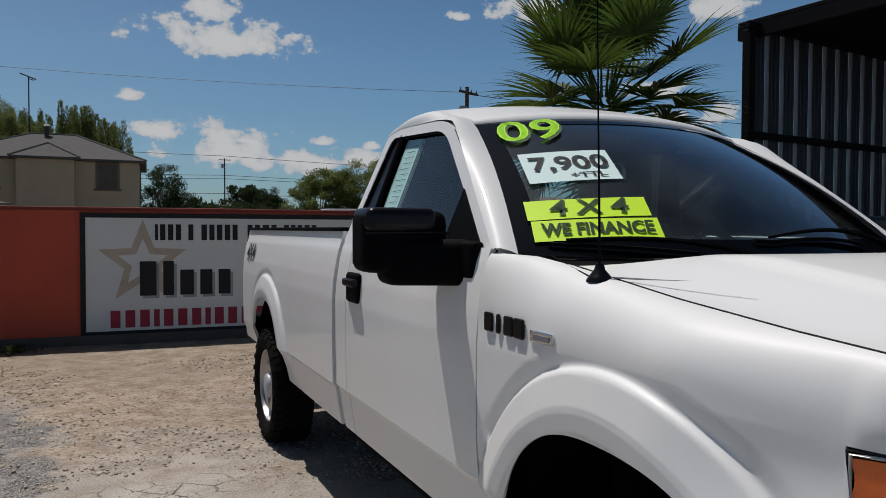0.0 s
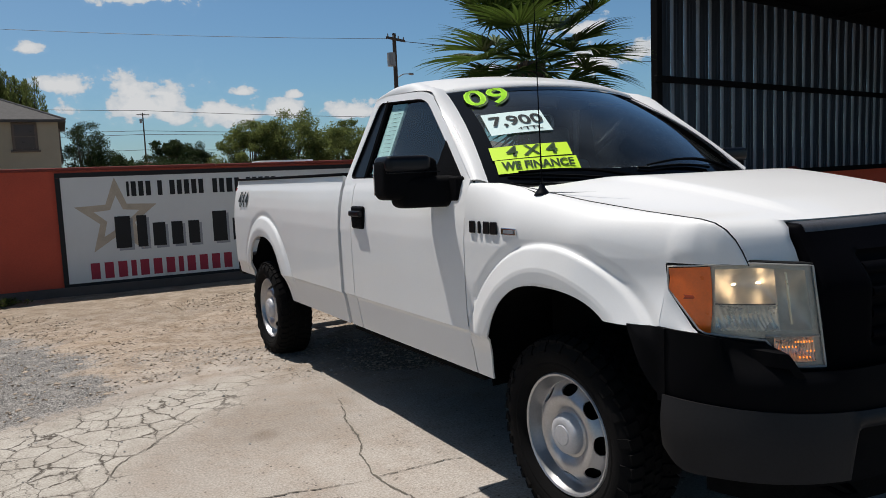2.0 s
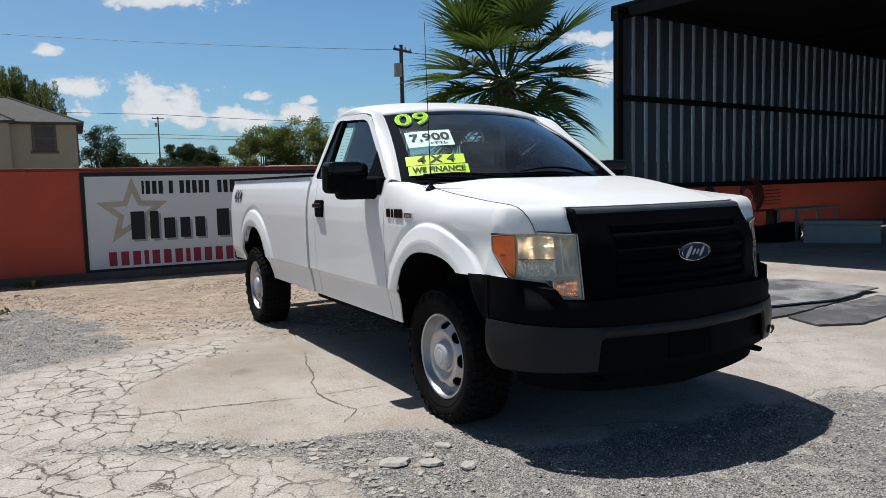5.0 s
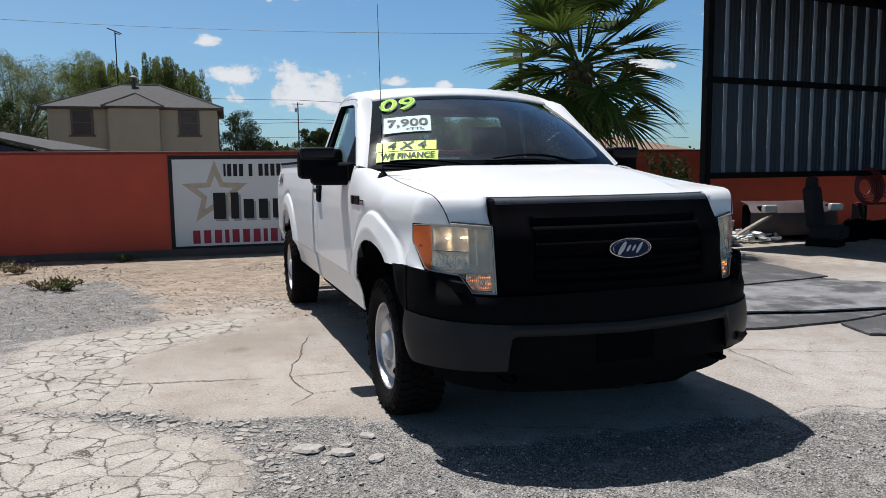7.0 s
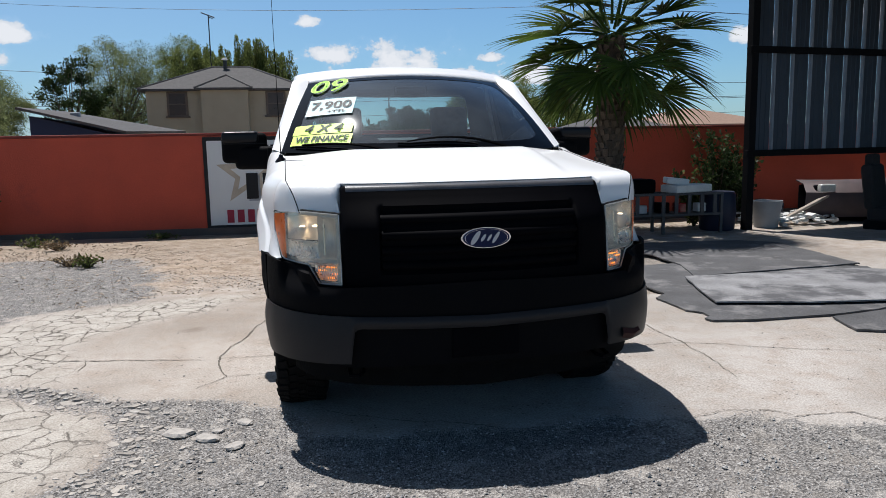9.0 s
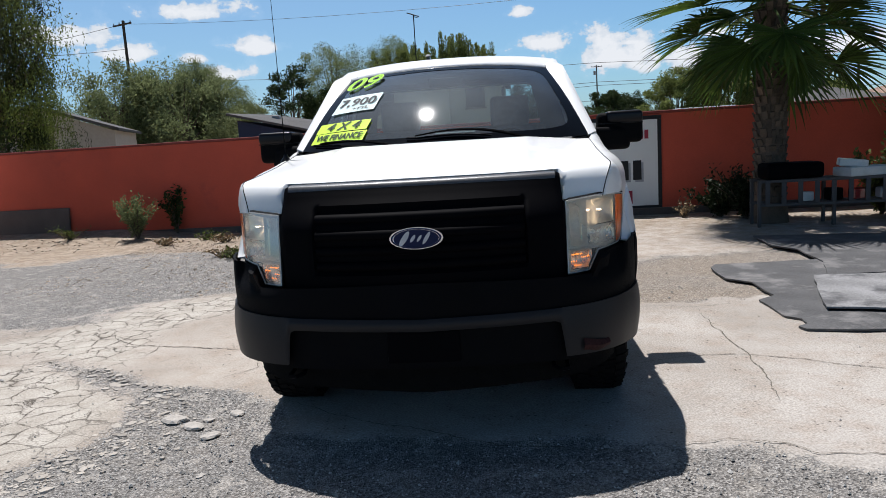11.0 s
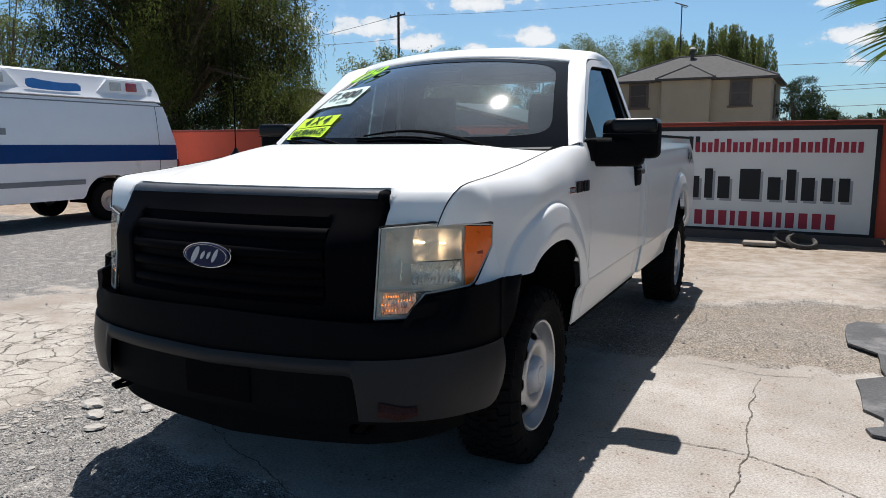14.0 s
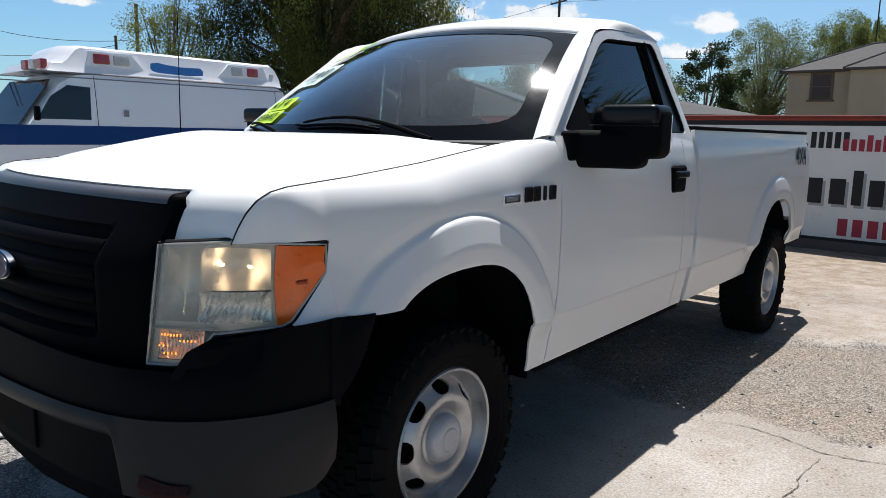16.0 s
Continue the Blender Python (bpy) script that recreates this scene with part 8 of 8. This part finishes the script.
        for k in range(13):
            a = math.pi * k / 12
            cols.append([(sx * 0.97, yc - 0.53 * math.cos(a), 0.36 + 0.43 * math.sin(a)), (sx * 0.5, yc - 0.53 * math.cos(a), 0.36 + 0.43 * math.sin(a))])
        part("arch_liner", bm_grid(cols), UNDER, van)
# bonnet, windscreen, roof of the cab, back
cols = []
for y in span(1.95, 4.2, 0.07):
    w, z = van_half(min(van_top(y), 2.2)) * curve(y, (1.95, 0.86), (2.3, 0.95), (2.8, 1.0)), van_top(y)
    cols.append([(u * w, y, z + 0.05 * (1 - u * u)) for u in span(-1, 1, 0.2)])
part("bonnet_and_cab_roof", bm_solid(bm_grid(cols), 0.015), VANWHITE, van, smooth=True)
bm = bm_poly([(-0.86, 2.93, 1.34), (0.86, 2.93, 1.34), (0.78, 3.47, 2.06), (-0.78, 3.47, 2.06)], 0.0)
bmesh.ops.translate(bm, vec=(0, -0.035, 0.06), verts=bm.verts[:])
part("windscreen", bm_solid(bm, 0.004), DARKGLASS, van)
part("front_panel", bm_box((1.65, 0.06, 0.55), (0, 1.98, 0.72), 0.02, 2), VANGREY, van)
part("front_bumper", bm_box((1.9, 0.14, 0.2), (0, 1.90, 0.5), 0.04, 2), CHROME, van)
cols = [[(u * van_half(z) * 0.95, curve(z, (0.4, 8.24), (1.35, 8.22), (2.15, 7.95), (2.24, 7.80)), z) for z in span(0.44, 2.24, 0.12)] for u in span(-1, 1, 0.2)]
part("back_doors", bm_solid(bm_grid(cols), 0.02), VANWHITE, van, smooth=True)
part("rear_bumper", bm_box((1.9, 0.16, 0.12), (0, 8.32, 0.5), 0.03, 2), CANGREY, van)
for sx in (-1, 1):
    part("tail_lamp", bm_box((0.08, 0.05, 0.22), (sx * 0.93, 8.23, 1.0), 0.015, 2), LAMPRED, van)
part("chassis", bm_box((1.6, 5.9, 0.1), (0, 5.1, 0.47)), UNDER, van)
for k in range(3):
    part("front_beacon", bm_box((0.20, 0.1, 0.15), (0.12 + 0.28 * k, 3.36, 2.36), 0.02, 2), LAMPRED if k != 1 else LAMPCLEAR, van)

# ---- two-storey house ----
house = thing("house", "two-storey cream stucco house with a grey hip roof", "house", m=pose(-11.9, 56.4, 0, 0, 0, -2.6))
HW, HD, EAVE = 12.0, 9.0, 6.35
part("wall", bm_box((HW, HD, EAVE), (HW / 2, HD / 2, EAVE / 2)), STUCCO, house)
BX0, BX1 = 0.353 * HW, 0.65 * HW
part("bay", bm_box((BX1 - BX0, 0.7, EAVE - 0.05), ((BX0 + BX1) / 2, -0.32, (EAVE - 0.05) / 2)), STUCCO, house)


def hip(x0, x1, y0, y1, z, ridge, over, bm=None):
    bm = bm or bmesh.new()
    x0, x1, y0, y1 = x0 - over, x1 + over, y0 - over, y1 + over
    half = min(x1 - x0, y1 - y0) / 2
    c = [bm.verts.new(p) for p in ((x0, y0, z), (x1, y0, z), (x1, y1, z), (x0, y1, z))]
    if x1 - x0 > y1 - y0:
        r = [bm.verts.new((x0 + half, (y0 + y1) / 2, ridge)), bm.verts.new((x1 - half, (y0 + y1) / 2, ridge))]
        for f in ((c[0], c[1], r[1], r[0]), (c[1], c[2], r[1]), (c[2], c[3], r[0], r[1]), (c[3], c[0], r[0])):
            bm.faces.new(f)
    else:
        r = [bm.verts.new(((x0 + x1) / 2, y0 + half, ridge)), bm.verts.new(((x0 + x1) / 2, y1 - half, ridge))]
        for f in ((c[0], c[1], r[0]), (c[1], c[2], r[1], r[0]), (c[2], c[3], r[1]), (c[3], c[0], r[0], r[1])):
            bm.faces.new(f)
    bm_box((x1 - x0, y1 - y0, 0.16), ((x0 + x1) / 2, (y0 + y1) / 2, z - 0.07), bm=bm)
    return bm


roof = part("roof", hip(0, HW, 0, HD, EAVE + 0.02, 8.55, 0.5), SHINGLE, house, "grey shingled hip roof")
part("bay_roof", hip(BX0, BX1, -0.68, 5.0, EAVE + 0.05, 7.56, 0.4), SHINGLE, house)
for nm, a, b in (("hip_cap", (-0.5, -0.5, 6.40), (4.5, 4.5, 8.58)), ("hip_cap", (12.5, -0.5, 6.40), (7.5, 4.5, 8.58)), ("ridge_cap", (4.5, 4.5, 8.58), (7.5, 4.5, 8.58)),
                 ("hip_cap", (BX0 - 0.4, -1.08, 6.43), ((BX0 + BX1) / 2, 1.10, 7.58)), ("hip_cap", (BX1 + 0.4, -1.08, 6.43), ((BX0 + BX1) / 2, 1.10, 7.58))):
    part(nm, bm_tube([a, b], 0.07, 6), RIDGECAP, roof, "paler ridge shingles")
part("chimney", bm_cyl(0.16, 0.16, 0.7, (5.6, 4.1, 8.7), "z", 12), SHINGLE, roof, "dark roof vent")
part("chimney_cap", bm_cyl(0.30, 0.12, 0.18, (5.6, 4.1, 9.2), "z", 12), CANGREY, roof)
for x0, x1 in ((0.14 * HW, 0.25 * HW), (0.77 * HW, 0.88 * HW)):
    xm, w = (x0 + x1) / 2, x1 - x0
    win = part("window", bm_box((w + 0.24, 0.12, 1.95), (xm, -0.03, 5.22), 0.02, 1), WINFRAME, house, "brown framed upper window")
    part("pane", bm_box((w - 0.10, 0.04, 0.78), (xm, -0.10, 5.65)), WINDARK, win)
    part("pane", bm_box((w - 0.10, 0.04, 0.80), (xm, -0.085, 4.78)), WINDARK, win)
    part("sill", bm_box((w + 0.5, 0.22, 0.14), (xm, -0.10, 4.22), 0.02, 1), WINFRAME, win)
part("downpipe", bm_box((0.10, 0.10, 2.6), (HW + 0.06, 2.2, 4.6)), WINFRAME, house)
mast = thing("aerial_mast", "tall thin television mast behind the house roof", "mast")
part("mast_pole", bm_tube([(-7.5, 62.9, 0), (-7.5, 62.9, 13.2)], 0.05, 6), WIRE, mast)
part("aerial_arm", bm_tube([(-8.1, 62.9, 13.4), (-7.0, 62.9, 13.0)], 0.05, 5), WIRE, mast)
part("aerial_arm", bm_tube([(-7.4, 62.6, 12.95), (-7.2, 63.3, 13.0)], 0.04, 5), WIRE, mast)

# low buildings beyond the wall
lean = thing("lean_to_shed", "low navy shed with a grey sloping roof behind the wall", "shed")
bm = bmesh.new()
prism = [(-8.25, 0.0), (-8.25, 2.55), (-5.9, 1.95), (-5.9, 0.0)]
bm_poly([(x, 18.9, z) for x, z in prism], 0)
for p0, p1 in zip(prism, prism[1:]):
    bm.faces.new([bm.verts.new(v) for v in ((p0[0], 18.9, p0[1]), (p1[0], 18.9, p1[1]), (p1[0], 23.0, p1[1]), (p0[0], 23.0, p0[1]))])
bm.faces.new([bm.verts.new((x, 18.9, z)) for x, z in prism])
part("wall", bm, NAVY, lean, "navy painted gable")
bm = bm_poly([(-8.5, 18.6, 2.72), (-5.6, 18.6, 2.00), (-4.6, 23.4, 2.12), (-8.5, 23.4, 2.85)], 0)
part("roof", bm_solid(bm, 0.07), SHINGLE, lean, "grey sloping roof")
part("roof_vent", bm_box((0.25, 0.25, 0.16), (-7.3, 20.0, 2.62), 0.02, 1), CANGREY, lean)
grey_b = thing("grey_building", "low grey building with a shallow gable roof behind the trees", "building", m=pose(-27.5, 30.5, 0, 0, 0, 18))
part("wall", bm_box((7.6, 6.0, 3.2), (3.8, 3.0, 1.6)), FARWALL, grey_b)
bm = bm_poly([(-0.3, -0.35, 3.15), (3.8, -0.35, 4.55), (7.9, -0.35, 3.15), (7.9, -0.35, 3.3), (3.8, -0.35, 4.7), (-0.3, -0.35, 3.3)], -6.6)
part("roof", bm, SHINGLE, grey_b, "grey shallow roof")
bm = bm_poly([(0, -0.01, 3.19), (3.8, -0.01, 4.55), (7.6, -0.01, 3.19)], 0)
part("gable", bm_solid(bm, 0.05), FARWALL, grey_b)
for k, (x, y, w, d, h, rid, m, label) in enumerate([(17.5, 30.5, 7.0, 6.0, 2.35, 3.35, TANROOF, "low house with a tan hip roof beyond the wall"), (10.8, 24.0, 4.2, 4.0, 2.0, 2.75, SHINGLE, "low house with a grey hip roof beyond the wall"), (11.0, 118, 9.0, 8.0, 3.2, 5.4, TANROOF, "distant house with a tan hip roof")]):
    hs = thing("far_house", label, "house", "low houses beyond the wall", Matrix.Translation((x, y, 0)))
    part("wall", bm_box((w, d, h), (w / 2, d / 2, h / 2)), FARWALL, hs)
    part("roof", hip(0, w, 0, d, h + 0.02, rid, 0.35), m, hs)
trailer = thing("white_trailer", "white flat-topped trailer parked beyond the wall", "trailer", m=pose(13.3, 52.0, 0, 0, 0, 0))
part("body", bm_box((3.9, 2.0, 2.2), (2.0, 1.0, 1.7), 0.08, 2), VANGREY, trailer)
part("roof", bm_box((4.2, 2.3, 0.16), (2.0, 1.0, 2.95), 0.05, 2), VANWHITE, trailer)
for x in (0.9, 3.0):
    part("wheel", bm_cyl(0.35, 0.35, 0.2, (x, 0.05, 0.35), "y", 20), RUBBER, trailer)
part("chassis", bm_box((3.6, 1.5, 0.2), (2.0, 1.0, 0.55)), UNDER, trailer)
board = thing("white_road_sign", "small white blank-looking sign on a thin post", "sign", m=pose(23.6, 76.8, 0, 0, 0, 0))
part("panel", bm_box((0.75, 0.05, 1.1), (0, 0, 4.4), 0.02, 1), SIGNWHITE, board)
part("post", bm_cyl(0.05, 0.05, 4.0, (0, 0.06, 2.0), "z", 8), CANGREY, board)


# ---- utility poles and wires ----
def utility_pole(base, high, arm, label, turn=0.0, can=False, lamp=False):
    ob = thing("utility_pole", label, "utility pole", "utility poles", pose(*base, 0, 0, turn))
    part("pole", bm_tube([(0, 0, 0), (0, 0, high)], [0.17, 0.11], 10), POLEWOOD, ob)
    part("crossarm", bm_box((arm, 0.10, 0.13), (0, -0.12, high - 0.35)), POLEWOOD, ob)
    for k in range(4):
        part("insulator", bm_cyl(0.05, 0.03, 0.16, (-arm / 2 + 0.1 + k * (arm - 0.2) / 3, -0.12, high - 0.2), "z", 8), CANGREY, ob)
    if can:
        part("transformer", bm_cyl(0.24, 0.24, 0.75, (-0.42, -0.05, high - 1.55), "z", 16), CANGREY, ob)
        part("bracket", bm_box((0.5, 0.06, 0.06), (-0.25, 0, high - 1.4)), POLEWOOD, ob)
    if lamp:
        part("lamp_arm", bm_tube([(0, 0, high - 2.6), (0.6, -0.1, high - 2.3), (1.1, -0.2, high - 2.25)], 0.03, 6), CANGREY, ob)
        part("lamp_head", bm_box((0.35, 0.16, 0.12), (1.25, -0.2, high - 2.25), 0.04, 2), CANGREY, ob)
    return ob


utility_pole((17.1, 36.4, 0), 9.8, 1.7, "dark wooden utility pole with a transformer", 25, True, True)
utility_pole((-32.0, 57.3, 0), 13.6, 2.4, "tall dark wooden utility pole behind the trees", -25)
utility_pole((19.1, 147, 0), 15.5, 2.2, "distant wooden utility pole", 0, True)
utility_pole((32.5, 66, 0), 7.2, 0.4, "distant thin pole beside the mesquites", 0)


def post(base, high, radius, label):
    ob = thing("wooden_post", label, "post", "posts behind the van", pose(*base))
    part("shaft", bm_tube([(0, 0, 0), (0, 0, high * 0.5), (0.03, 0, high)], [radius, radius * 0.92, radius * 0.85], 10), POLEWOOD, ob)
    part("cap", bm_cyl(radius * 0.95, radius * 0.6, 0.06, (0.03, 0, high + 0.02), "z", 10), CANGREY, ob)
    return ob


post((-67.84, 36.51, 0), 13.4, 0.20, "tall thin wooden post beyond the bushy tree")
post((-68.76, 34.77, 0), 10.2, 0.16, "shorter dark wooden post carrying wires beyond the bushy tree")


def wire(a, b, sag, radius=0.02):
    a, b = Vector(a), Vector(b)
    ob = part("overhead_wire", bm_tube([a.lerp(b, t) - Vector((0, 0, 4 * sag * t * (1 - t))) for t in span(0, 1, 0.1)], radius, 4), WIRE)
    tagged(ob, "thin black overhead wire", "wire", "overhead wires")


for z0, z1 in ((18.0, 14.6), (12.6, 11.8), (11.2, 11.6), (8.6, 8.4)):
    wire((-60, 150, z0), (19.1, 147, lerp(z0, z1, 0.6)), 0.6, 0.045)
    wire((19.1, 147, lerp(z0, z1, 0.6)), (110, 140, z1), 0.6, 0.045)
wire((-32.0, 57.3, 13.3), (-75, 70, 13.0), 0.8)
wire((-32.0, 57.3, 13.3), (17.1, 36.4, 9.5), 0.7, 0.012)
wire((-32.0, 57.3, 11.2), (-50, 30, 9.0), 0.8)
wire((17.1, 36.4, 9.4), (60, 30, 9.0), 0.7)
wire((-68.76, 34.77, 9.7), (-100.83, 36.22, 13.07), 0.4, 0.03)
wire((-68.76, 34.77, 9.3), (-100.9, 36.03, 10.06), 0.4, 0.03)
wire((-68.76, 34.77, 9.8), (-45.0, 60.0, 10.5), 0.5, 0.025)
